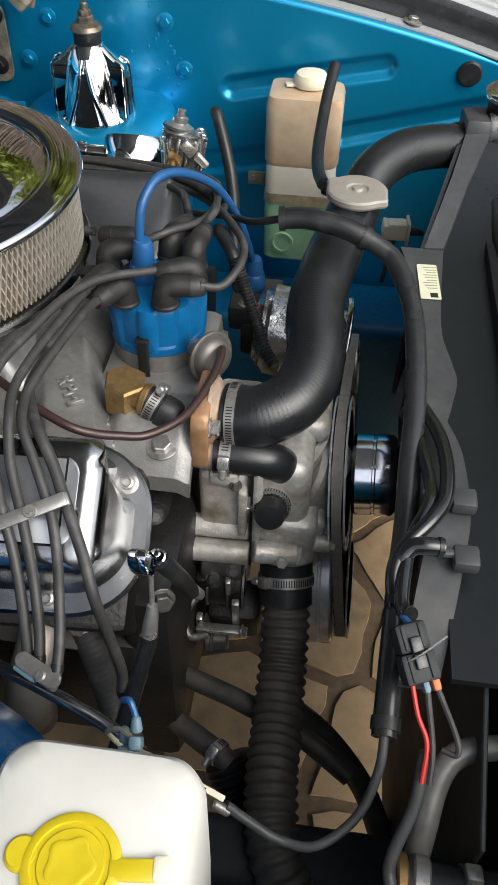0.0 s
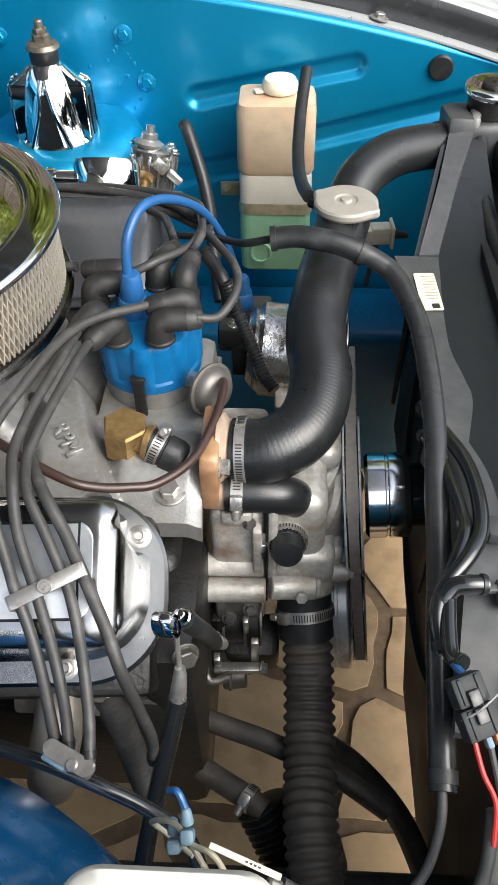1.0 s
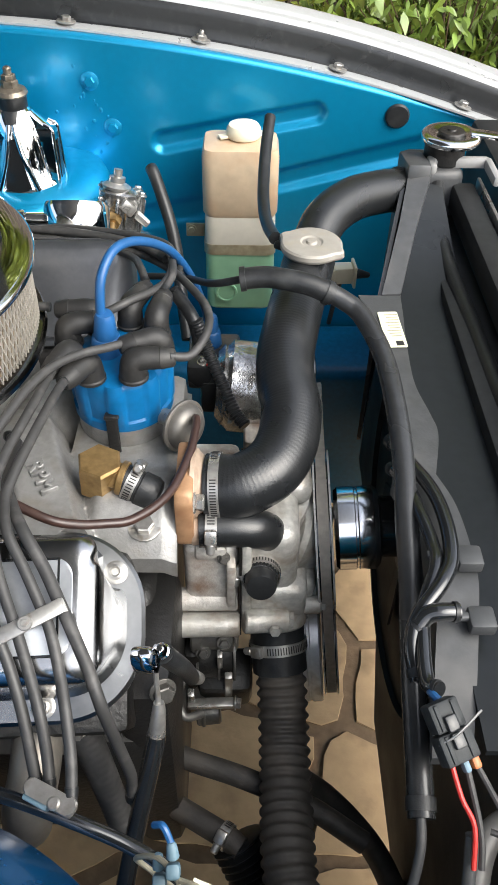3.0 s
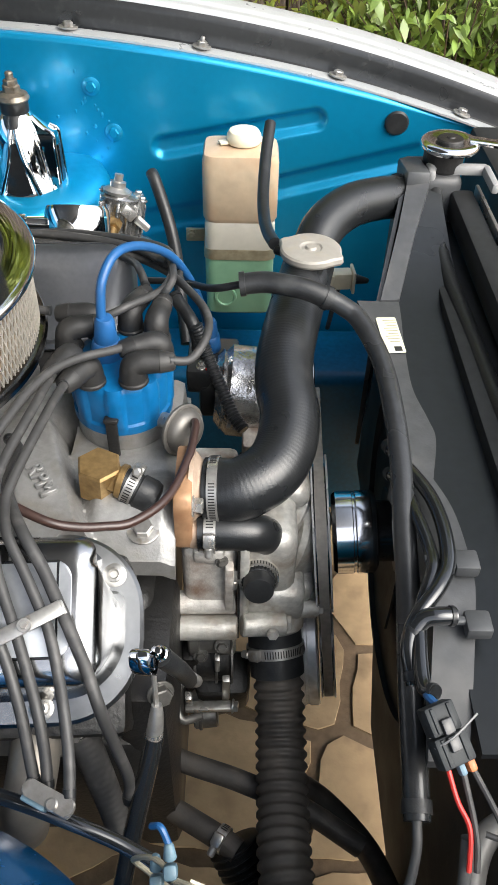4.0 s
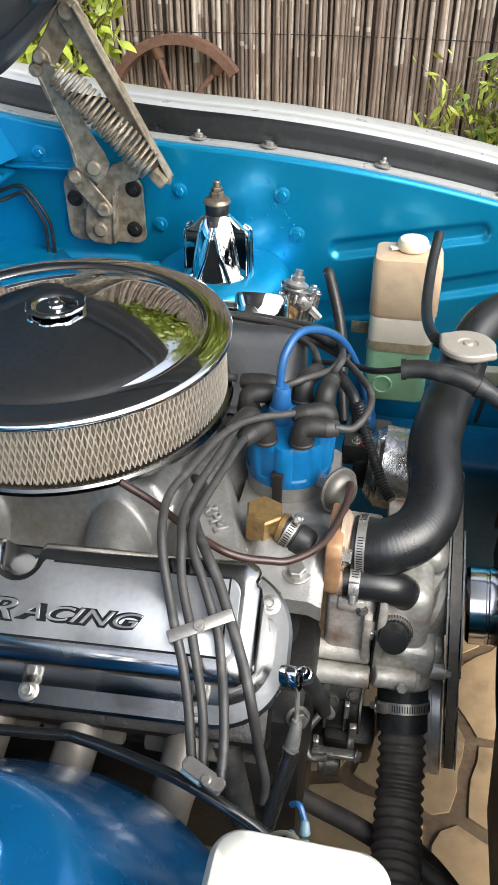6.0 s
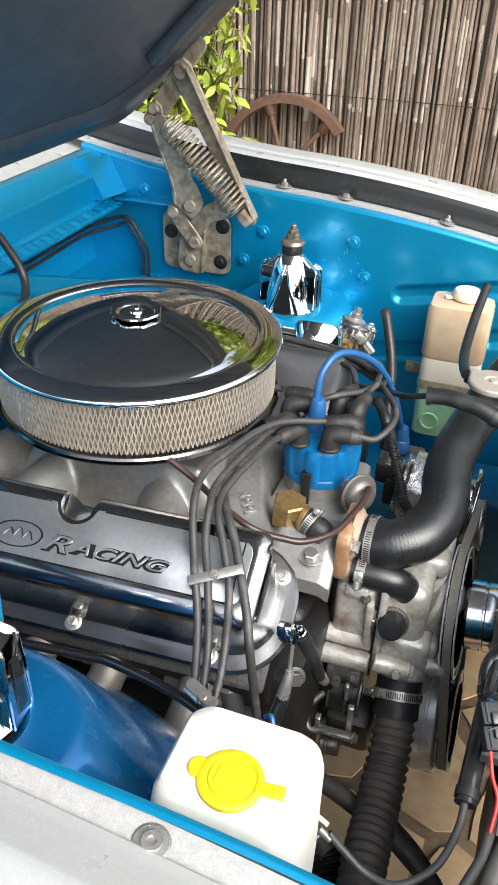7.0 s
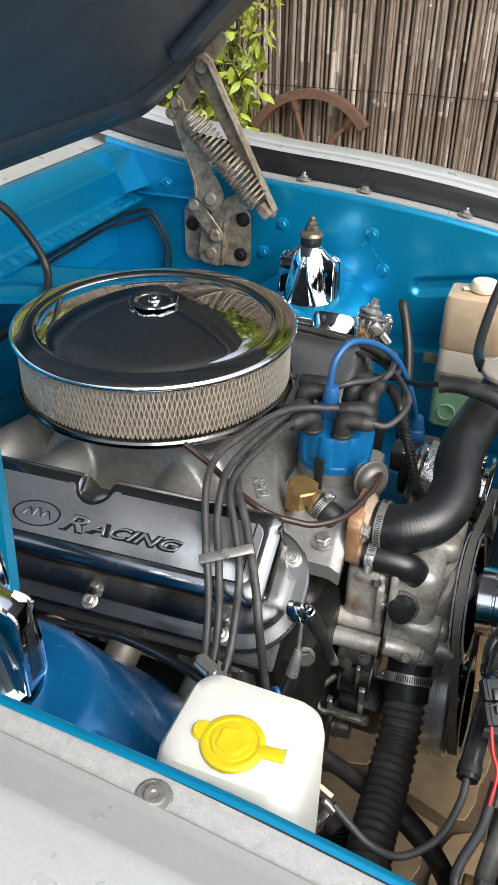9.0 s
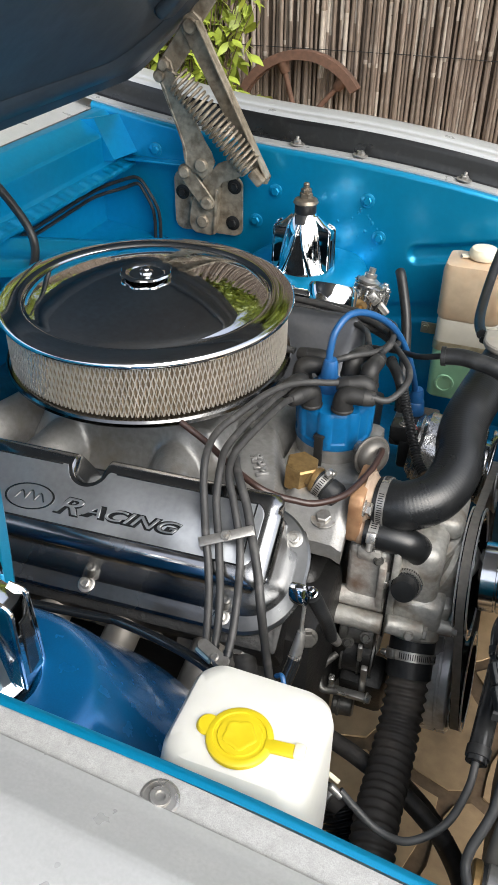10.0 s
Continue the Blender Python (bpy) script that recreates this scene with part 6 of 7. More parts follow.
belt()
alt = thing("alternator", (0.40, 0.20, 0.55), "bright crinkled alternator with a slotted front end beside the top hose", "alternator")
CRINKLE = shader("crinkled bright alloy", (0.58, 0.58, 0.57), 0.22, 0.9, 0, 90, 0.2, stain=(0.10, 0.09, 0.08), stain_amount=0.35, stain_scale=40, bump=1.0, bump_scale=75)
bm = B()
rod(bm, (0.345, 0.205, 0.640), (0.432, 0.203, 0.632), 0.058, 0.058, 56, 0.008)
rod(bm, (0.335, 0.205, 0.641), (0.347, 0.205, 0.640), 0.046, 0.052, 48, 0.005)
part("housing", bm, CRINKLE, alt)
for k in range(26):
    t = 2 * math.pi * k / 26
    bm = B()
    box(bm, Matrix.Translation((0.436, 0.203, 0.632)) @ pose(0, 0, 0, math.degrees(t), 0, 0) @ pose(0.0, 0.0, 0.047), (0.012, 0.005, 0.019), 0.0012, 1)
    part("fin", bm, WORN_CHROME, alt)
bm = B()
lathe(bm, [(0.0, -0.004), (0.040, -0.004), (0.040, 0.004), (0.056, 0.005), (0.058, 0.008), (0.058, 0.011), (0.054, 0.013), (0.0, 0.013)], Matrix.Translation((0.440, 0.203, 0.632)) @ frame_along((1, 0, -0.09)), 56)
part("end_plate", bm, WORN_CHROME, alt)
bm = B()
box(bm, pose(0.395, 0.150, 0.600, 30, 0, 0), (0.05, 0.03, 0.05), 0.006)
part("bracket", bm, CAST_DIRTY, alt, "stained alloy mounting bracket")

# ---- fan, shroud and radiator ----
fan = thing("cooling_fan", (0.545, 0.0, 0.45), "black plastic cooling fan behind the hub", "fan")
bm = B()
rod(bm, (0.546, 0.0, 0.60), (0.558, 0.0, 0.60), 0.05, seg=40)
part("boss", bm, PLASTIC_BLACK, fan)
for k in range(7):
    a = 2 * math.pi * k / 7 + 0.3
    bm = B()
    sheet(bm, lambda u, v: (0.555 + 0.006 * (v - 0.5), (0.05 + 0.12 * u) * math.cos(a + 0.35 * (v - 0.5) * (1.2 - 0.5 * u)), 0.60 + (0.05 + 0.12 * u) * math.sin(a + 0.35 * (v - 0.5) * (1.2 - 0.5 * u))), 10, 6, 0.003, (1, 0, 0))
    part("blade", bm, PLASTIC_MATT, fan)


shroud = thing("fan_shroud", (0.57, 0.0, 0.28), "dusty dark grey plastic fan shroud with clips", "fan shroud")
SHEET_X = Matrix(((0, 0, 1, 0.561), (1, 0, 0, 0), (0, 1, 0, 0), (0, 0, 0, 1)))
bm = B()
plate(bm, [(0.36, 0.82), (0.20, 0.755), (-0.30, 0.755), (-0.42, 0.70), (-0.42, 0.21), (-0.02, 0.21), (0.10, 0.36), (0.36, 0.36)], 0.004, SHEET_X, 0.001)
part("panel", bm, PLASTIC_MATT, shroud)
bm = B()
loft(bm, [[(0.590, 0.375, 0.836), (0.618, 0.375, 0.826), (0.618, 0.375, 0.818), (0.590, 0.375, 0.826)], [(0.560, 0.29, 0.800), (0.622, 0.29, 0.790), (0.622, 0.29, 0.784), (0.560, 0.29, 0.794)], [(0.535, 0.20, 0.766), (0.625, 0.20, 0.770), (0.625, 0.20, 0.764), (0.535, 0.20, 0.760)], [(0.535, -0.10, 0.765), (0.632, -0.10, 0.765), (0.632, -0.10, 0.759), (0.535, -0.10, 0.759)], [(0.535, -0.33, 0.760), (0.632, -0.33, 0.760), (0.632, -0.33, 0.754), (0.535, -0.33, 0.754)]])
part("cover_panel", bm, shader("dark moulded plastic", (0.012, 0.0140, 0.0155), 0.34, 0, 0, 90, 0.2, spec=0.3), shroud, "flat glossy black panel over the radiator")
# sloping arm from the tank to the fan ring
bm = B()
loft(bm, [[(0.572, 0.372, 0.846), (0.598, 0.362, 0.846), (0.598, 0.362, 0.836), (0.572, 0.372, 0.836)], [(0.555, 0.30, 0.818), (0.575, 0.295, 0.818), (0.575, 0.295, 0.806), (0.555, 0.30, 0.806)], [(0.527, 0.203, 0.777), (0.549, 0.205, 0.777), (0.549, 0.205, 0.762), (0.527, 0.203, 0.762)]])
part("arm", bm, PLASTIC_GREY, shroud)
bm = B()
loft(bm, [[(0.566, 0.372, 0.842), (0.571, 0.372, 0.842), (0.571, 0.372, 0.60), (0.566, 0.372, 0.60)], [(0.522, 0.203, 0.772), (0.527, 0.203, 0.772), (0.527, 0.203, 0.55), (0.522, 0.203, 0.55)]])
part("arm_web", bm, PLASTIC_BLACK, shroud)
# fan ring's upper rim, with its mounting ear
def eased(line, per=6):
    """A smooth run through the outline's turning points."""
    return [(q.x, q.y) for q in spline([(x, y, 0.0) for x, y in line], per)]


RIM_L = eased([(0.500, 0.203), (0.506, 0.17), (0.510, 0.11), (0.512, 0.05), (0.512, 0.0), (0.515, -0.05), (0.527, -0.082)])
RIM_R = eased([(0.549, 0.205), (0.547, 0.17), (0.544, 0.13), (0.541, 0.05), (0.549, 0.0), (0.552, -0.03), (0.541, -0.082)])
bm = B()
loft(bm, [[(a[0], a[1], 0.776), (b[0], b[1], 0.774), (b[0], b[1], 0.758), (a[0], a[1], 0.758)] for a, b in zip(RIM_L, RIM_R)])
part("rim", bm, PLASTIC_GREY, shroud)
bm = B()
RIM_L = eased([(0.505, -0.075), (0.517, -0.11), (0.521, -0.16), (0.519, -0.21), (0.510, -0.268), (0.500, -0.33)])
RIM_R = eased([(0.537, -0.082), (0.549, -0.12), (0.553, -0.163), (0.552, -0.205), (0.541, -0.268), (0.528, -0.33)])
loft(bm, [[(a[0], a[1], 0.779 - 0.25 * max(0, -0.21 - a[1])), (b[0], b[1], 0.779 - 0.25 * max(0, -0.21 - a[1])), (b[0], b[1], 0.74), (a[0], a[1], 0.74)] for a, b in zip(RIM_L, RIM_R)])
part("rim", bm, PLASTIC_GREY, shroud)
bm = B()
lathe(bm, [(0.205, 0.0), (0.205, 0.008), (0.211, 0.008), (0.211, 0.0), (0.205, 0.0)], Matrix.Translation((0.554, 0.03, 0.552)) @ frame_along((1, 0, 0)), 96)
part("ring", bm, PLASTIC_MATT, shroud)
for y, z in ((-0.188, 0.787), (-0.240, 0.780)):
    bm = B()
    box(bm, pose(0.546, y, z, 0, 0, 0), (0.020, 0.020, 0.012), 0.003)
    box(bm, pose(0.526, y + 0.002, z + 0.002, 0, 0, 0), (0.026, 0.007, 0.005), 0.002)
    part("clip", bm, PLASTIC_GREY, shroud)
bm = B()
plate(bm, rounded(0.022, 0.066, 0.002, 3), 0.0006, pose(0.530, 0.135, 0.7764, 0, 0, 3), 0)
sticker = part("sticker", bm, LABEL, shroud, "pale yellow printed sticker")
for k in range(9):
    bm = B()
    box(bm, pose(0.5315 + 0.0008 * (k % 3), 0.162 - 0.005 * k, 0.7772, 0, 0, 5), (0.015 - 0.002 * (k % 3), 0.0012, 0.0003), 0)
    part("print_bar", bm, shader("faded ink", (0.34, 0.32, 0.2), 0.5) if k == 0 else bpy.data.materials["faded ink"], sticker)
bm = B()
box(bm, pose(0.535, 0.109, 0.7772, 0, 0, 5), (0.008, 0.008, 0.0003), 0)
part("print_mark", bm, INK, sticker)

rad = thing("radiator", (0.62, 0.0, 0.28), "black crossflow radiator with a grey side tank", "radiator")
bm = B()
box(bm, pose(0.620, 0.0, 0.53), (0.045, 0.82, 0.50), 0.004)
part("core", bm, BLACK_PAINT, rad)
bm = B()
tube(bm, [(0.616, 0.405, 0.822), (0.612, 0.34, 0.800), (0.613, 0.27, 0.782), (0.619, 0.142, 0.776), (0.621, 0.036, 0.776), (0.624, -0.1, 0.775), (0.63, -0.35, 0.77)], 0.0095, 14, 8)
part("top_seal", bm, RUBBER, rad, "black rubber strip")
bm = B()
box(bm, pose(0.612, 0.43, 0.66), (0.075, 0.075, 0.36), 0.012, 3)
box(bm, pose(0.584, 0.400, 0.838, -10, 0, 0), (0.030, 0.075, 0.03), 0.004)
part("side_tank", bm, PLASTIC_GREY, rad)
bm = B()
box(bm, pose(0.640, 0.408, 0.845), (0.080, 0.012, 0.014), 0.004)
box(bm, pose(0.605, 0.396, 0.845), (0.010, 0.026, 0.014), 0.004)
box(bm, pose(0.678, 0.380, 0.845), (0.010, 0.060, 0.014), 0.004)
part("mount_frame", bm, shader("pale grey plastic", (0.27, 0.27, 0.265), 0.5, 0, 0, 80, 0.1), rad, "pale grey frame")
bm = B()
rod(bm, (0.625, 0.425, 0.84), (0.625, 0.425, 0.872), 0.026, seg=32)
part("filler", bm, IRON, rad)
bm = B()
lathe(bm, [(0.030, 0.868), (0.0355, 0.869), (0.0375, 0.8715), (0.0376, 0.8745), (0.0362, 0.8775), (0.0335, 0.8792), (0.0290, 0.8797), (0.0240, 0.8786), (0.0200, 0.8776), (0.0, 0.8776)], pose(0.628, 0.418, 0), 72)
box(bm, pose(0.678, 0.412, 0.878, 0, 4, -8), (0.055, 0.018, 0.006), 0.002)
rad_cap = part("cap", bm, CHROME, rad, "chrome lever cap")
bm = B()
lathe(bm, [(0.0165, 0.8770), (0.0170, 0.8800), (0.0155, 0.8815), (0.0060, 0.8820), (0.0050, 0.8835), (0.0, 0.8836)], pose(0.628, 0.418, 0), 40)
part("cap_centre", bm, IRON, rad_cap, "dark raised centre of the cap")
panel = thing("front_panel", (0.68, 0.0, 0.3), "black painted radiator support panel with bare metal edge", "body panel", kind="structure")
bm = B()
box(bm, pose(0.650, -0.10, 0.805, 0, 0, 0), (0.030, 1.0, 0.035), 0.005)
part("slat", bm, BLACK_PAINT, panel)
bm = B()
box(bm, pose(0.669, -0.10, 0.812, 0, 0, 0), (0.005, 1.0, 0.035), 0.002)
part("edge", bm, STEEL, panel)
bm = B()
box(bm, pose(0.74, 0.0, 0.510), (0.08, 1.2, 0.64), 0.01)
part("grille_panel", bm, BLACK_PAINT, panel)
bm = B()
box(bm, pose(0.64, -0.48, 0.42, 0, 0, 0), (0.20, 0.12, 0.36), 0.02, 3)
part("lamp_box", bm, BLACK_PAINT, panel)

# ---- wiring on the shroud ----
cond = [(0.365, 0.121, 0.845), (0.390, 0.121, 0.848), (0.413, 0.116, 0.848), (0.435, 0.112, 0.845), (0.459, 0.108, 0.836)]
lead(cond, 0.0110, RUBBER, "hose_sleeve", "thick black rubber sleeve over a cable", "cable sleeve", "cable sleeves", 18)
lead([(0.448, 0.111, 0.841), (0.470, 0.104, 0.832), (0.487, 0.090, 0.824), (0.504, 0.040, 0.812), (0.509, -0.026, 0.802), (0.509, -0.088, 0.790), (0.506, -0.144, 0.775), (0.505, -0.190, 0.758), (0.502, -0.234, 0.743), (0.500, -0.274, 0.728), (0.498, -0.313, 0.718), (0.496, -0.353, 0.706)], 0.0098, PLASTIC_BLACK, "cable_conduit", "long black plastic cable conduit", "cable conduit", "cable sleeves", 18)
lead([(0.25, 0.24, 0.775), (0.300, 0.205, 0.795), (0.335, 0.140, 0.828), (0.367, 0.121, 0.845)], 0.004, RUBBER, "cable", "thin black cable entering the sleeve", "cable", "cables")
lead([(0.496, -0.348, 0.709), (0.494, -0.372, 0.694), (0.482, -0.398, 0.672), (0.455, -0.418, 0.660), (0.428, -0.417, 0.658), (0.404, -0.411, 0.670), (0.388, -0.407, 0.682)], 0.0036, PLASTIC_GREY, "washer_tube", "thin grey black tube looping to the washer tank", "tube", "cables")
for pts, r in (([(0.508, -0.03, 0.765), (0.516, -0.079, 0.785), (0.529, -0.121, 0.791), (0.533, -0.160, 0.793), (0.530, -0.194, 0.793), (0.519, -0.216, 0.793), (0.501, -0.238, 0.787), (0.492, -0.259, 0.781), (0.494, -0.285, 0.77)], 0.0062),
               ([(0.506, -0.06, 0.758), (0.512, -0.096, 0.778), (0.516, -0.138, 0.786), (0.520, -0.174, 0.788), (0.518, -0.198, 0.790), (0.505, -0.230, 0.785), (0.499, -0.262, 0.784), (0.497, -0.293, 0.784), (0.503, -0.302, 0.790)], 0.0055),
               ([(0.496, -0.250, 0.783), (0.504, -0.243, 0.790), (0.514, -0.242, 0.793), (0.527, -0.241, 0.792)], 0.0068)):
    lead(pts, r, GLOSS_BLACK, "taped_loom", "black taped wiring loom over the shroud", "wiring loom", "looms", 14)
seat(0.0, -0.014, 0.0)
conn = thing("wiring_connector", (0.513, -0.325, 0.77), "black wiring connector with red and orange leads", "connector")
CN = pose(0.504, -0.318, 0.790, 30, 0, 24)
for name, dy, w, n in (("socket_half", 0.011, 0.022, 0.019), ("plug_half", -0.009, 0.0245, 0.020)):
    bm = B()
    box(bm, CN @ pose(0, dy, 0), (w, n, 0.014), 0.002)
    for k in (-1, 1):
        box(bm, CN @ pose(k * w * 0.28, dy, 0.0072), (0.003, n * 0.86, 0.002), 0.0006)
    half = part(name, bm, PLASTIC_MATT, conn)
    bm = B()
    box(bm, CN @ pose(0, dy * 0.55, 0.0085), (0.008, 0.010, 0.004), 0.001)
    part("latch", bm, PLASTIC_BLACK, half)
bm = B()
box(bm, CN @ pose(0.0085, -0.022, 0.0), (0.006, 0.009, 0.008), 0.002)
part("orange_plug", bm, ORANGE, conn)
bm = B()
box(bm, CN @ pose(0.0015, -0.022, 0.0), (0.005, 0.009, 0.007), 0.002)
part("clear_plug", bm, PALE_BLUE, conn)
bm = B()
tube(bm, [CN @ Vector((-0.007, -0.018, 0.0)), (0.509, -0.352, 0.771), (0.516, -0.366, 0.762), (0.515, -0.385, 0.745)], 0.0017, 8, 6)
part("red_lead", bm, RED, conn)
bm = B()
tube(bm, [CN @ Vector((0.002, -0.024, 0.0)), (0.520, -0.368, 0.760), (0.520, -0.385, 0.745)], 0.0021, 8, 6)
tube(bm, [CN @ Vector((0.009, -0.024, 0.0)), (0.534, -0.362, 0.768), (0.535, -0.371, 0.762), (0.526, -0.368, 0.760)], 0.0021, 8, 6)
part("grey_lead", bm, LEAD, conn)
bm = B()
tube(bm, [CN @ Vector((-0.012, -0.004, 0.004)), CN @ Vector((0.0, -0.001, 0.0115)), CN @ Vector((0.022, 0.006, 0.010))], 0.0008, 6, 6)
part("wire_tie", bm, STEEL, conn)
bm = B()
tube(bm, [(0.505, -0.30, 0.790), (0.498, -0.292, 0.790), (0.497, -0.28, 0.78)], 0.0028, 8, 6)
part("blue_lead", bm, LEAD_BLUE, conn)
seat()
lead([(0.517, -0.380, 0.750), (0.514, -0.405, 0.722), (0.503, -0.43, 0.700), (0.503, -0.445, 0.69), (0.515, -0.47, 0.69), (0.535, -0.49, 0.70)], 0.0044, PLASTIC_GREY, "grey_sleeve", "grey sleeved cable below the connector", "cable", "cables")
lead([(0.650, -0.333, 0.693), (0.598, -0.345, 0.702), (0.564, -0.351, 0.703), (0.546, -0.359, 0.699), (0.535, -0.376, 0.690), (0.528, -0.406, 0.667), (0.526, -0.425, 0.615)], 0.0092, shader("dull grey pipe", (0.15, 0.145, 0.135), 0.5, 0.2, 0, 90, 0.2, stain=(0.25, 0.22, 0.17), stain_amount=0.25, stain_scale=30), "metal_pipe", "dull grey bent pipe beside the front panel", "pipe", "pipes", 16)

seat(0.0085, 0.0166, -0.053)
cooler = thing("air_hose", (0.53, -0.45, 0.68), "thick black hose with a brass collar and a zinc clamp", "hose")
bm = B()
tube(bm, [(0.508, -0.452, 0.712), (0.53, -0.455, 0.712), (0.57, -0.455, 0.712), (0.63, -0.45, 0.70)], 0.020, 24, 6)
part("hose_body", bm, RUBBER, cooler)
bm = B()
rod(bm, (0.501, -0.452, 0.712), (0.509, -0.452, 0.712), 0.0215, 0.0215, 28)
part("collar", bm, BRASS, cooler, "brass collar")
bm = B()
rod(bm, (0.512, -0.452, 0.712), (0.524, -0.453, 0.712), 0.0212, 0.0212, 28)
part("ferrule", bm, DULL_ALLOY, cooler)
clamp(cooler, (0.552, -0.455, 0.712), (1, 0, 0), 0.0202, 0.011, (0, 0.4, 1))

seat()
sensor = thing("sensor_plug", (0.525, 0.49, 0.60), "small pale connector plug by the shroud", "connector")
bm = B()
box(bm, pose(0.512, 0.435, 0.665, 0, 0, 5), (0.028, 0.022, 0.026), 0.003)
box(bm, pose(0.496, 0.435, 0.665, 0, 0, 5), (0.008, 0.027, 0.022), 0.002)
box(bm, pose(0.528, 0.435, 0.665, 0, 0, 5), (0.004, 0.030, 0.034), 0.001)
part("plug", bm, CREAM, sensor)
bm = B()
rod(bm, (0.530, 0.435, 0.665), (0.552, 0.435, 0.662), 0.008, 0.004)
part("tail", bm, PLASTIC_GREY, sensor)
bm = B()
tube(bm, [(0.517, 0.46, 0.655), (0.512, 0.48, 0.60), (0.51, 0.52, 0.52)], 0.004, 8, 6)
part("lead", bm, RUBBER, sensor)

# ---- small parts on the far side ----
seat(-0.011, -0.010, -0.014)
reg = thing("fuel_regulator", (0.205, 0.46, 0.70), "silver cast fuel pressure regulator with a brass outlet", "regulator")
RG = pose(0.205, 0.462, 0.762, -8, 14, 18)
bm = B()
lathe(bm, [(0.0, -0.035), (0.034, -0.035), (0.038, -0.032), (0.038, -0.027), (0.033, -0.024), (0.026, -0.020), (0.024, 0.018), (0.027, 0.022), (0.027, 0.028), (0.018, 0.034), (0.0, 0.034)], RG, 32, 1.15, 0.85)
part("body", bm, BRIGHT_ALLOY, reg)
for k in range(7):
    a = radians(200 + 26 * k)
    bm = B()
    box(bm, RG @ pose(0.029 * math.cos(a), 0.022 * math.sin(a), 0.0, 0, 0, math.degrees(a)), (0.012, 0.005, 0.042), 0.0015)
    part("fin", bm, BRIGHT_ALLOY, reg)
bm = B()
lathe(bm, [(0.013, 0.030), (0.019, 0.032), (0.020, 0.036), (0.014, 0.040), (0.011, 0.041), (0.011, 0.048), (0.006, 0.049), (0.006, 0.058), (0.0, 0.059)], RG @ pose(-0.008, 0, 0), 18)
part("adjuster", bm, STEEL, reg)
bm = B()
hexbolt(bm, RG @ Vector((0.020, -0.004, 0.026)), (0.1, 0, 1), 0.006, 0.008)
part("bolt", bm, STEEL, reg)
bm = B()
rod(bm, RG @ Vector((-0.012, -0.018, -0.004)), RG @ Vector((-0.016, -0.034, -0.008)), 0.012, 0.011, 6)
part("union", bm, BRASS, reg, "brass union nut")
bm = B()
rod(bm, RG @ Vector((-0.016, -0.033, -0.008)), RG @ Vector((-0.022, -0.050, -0.020)), 0.006, 0.0058, 16)
part("outlet", bm, BRASS, reg, "brass outlet pipe")
bm = B()
plate(bm, rounded(0.05, 0.06, 0.012, 4, 0.03, 0.0), 0.004, RG @ pose(0, 0, -0.037), 0.001)
part("mount_plate", bm, BRIGHT_ALLOY, reg)
for k, (u, v) in enumerate(((0.026, 0.014), (0.024, -0.016), (-0.022, 0.016))):
    bm = B()
    rod(bm, RG @ Vector((u, v, -0.030)), RG @ Vector((u, v, 0.030)), 0.0055, 0.0055, 16)
    hexbolt(bm, RG @ Vector((u, v, 0.029)), RG.to_3x3() @ Vector((0, 0, 1)), 0.0052, 0.005, 0.0075)
    part("screw_boss", bm, BRIGHT_ALLOY, reg)
bm = B()
box(bm, RG @ pose(0.004, -0.026, 0.014, 0, 35, 0), (0.022, 0.012, 0.016), 0.003)
rod(bm, RG @ Vector((0.016, -0.028, 0.008)), RG @ Vector((0.034, -0.034, -0.004)), 0.0065, 0.0055, 8)
part("side_union", bm, STEEL, reg)
seat(0.0, -0.004, -0.012)
lead([(0.236, 0.51, 0.800), (0.241, 0.50, 0.795), (0.252, 0.485, 0.768), (0.264, 0.465, 0.735), (0.273, 0.44, 0.70), (0.28, 0.40, 0.66), (0.29, 0.35, 0.62)], 0.0088, RUBBER, "heater_hose", "black rubber hose behind the regulator", "hose", "small hoses", 16)
seat()
lead([(-0.40, -0.06, 0.99), (-0.33, 0.06, 1.02), (-0.300, 0.111, 1.005), (-0.280, 0.150, 0.943), (-0.260, 0.153, 0.895), (-0.240, 0.106, 0.866), (-0.230, 0.033, 0.857), (-0.220, -0.030, 0.868), (-0.21, -0.12, 0.86), (-0.22, -0.2, 0.80)], 0.0065, RUBBER, "cable", "black cable from bulkhead to engine", "cable", "cables")

# ---- below the engine: exhaust, dipstick, steering and hoses ----
seat(0.0, 0.010, -0.012)
headers = thing("exhaust_manifold", (0.05, -0.33, 0.55), "pale coated tubular exhaust headers below the cover", "exhaust")
for x in (-0.11, 0.005, 0.095, 0.20):
    bm = B()
    tube(bm, [(x, -0.255, 0.655), (x + 0.002, -0.292, 0.645), (x - 0.005, -0.314, 0.615), (x - 0.015, -0.308, 0.565), (x - 0.03, -0.28, 0.50), (x - 0.05, -0.25, 0.42)], 0.021, 20, 8)
    part("pipe", bm, HEADER_COAT, headers)
    bm = B()
    box(bm, pose(x, -0.262, 0.650, -30, 0, 0), (0.085, 0.012, 0.05), 0.004)
    hexbolt(bm, (x + 0.033, -0.266, 0.655), (0, -0.85, 0.5), 0.008, 0.008)
    part("flange", bm, HEADER_COAT, headers)
seat()
hook = thing("dipstick", (0.30, -0.27, 0.60), "chrome dipstick handle on a black tube", "dipstick")
bm = B()
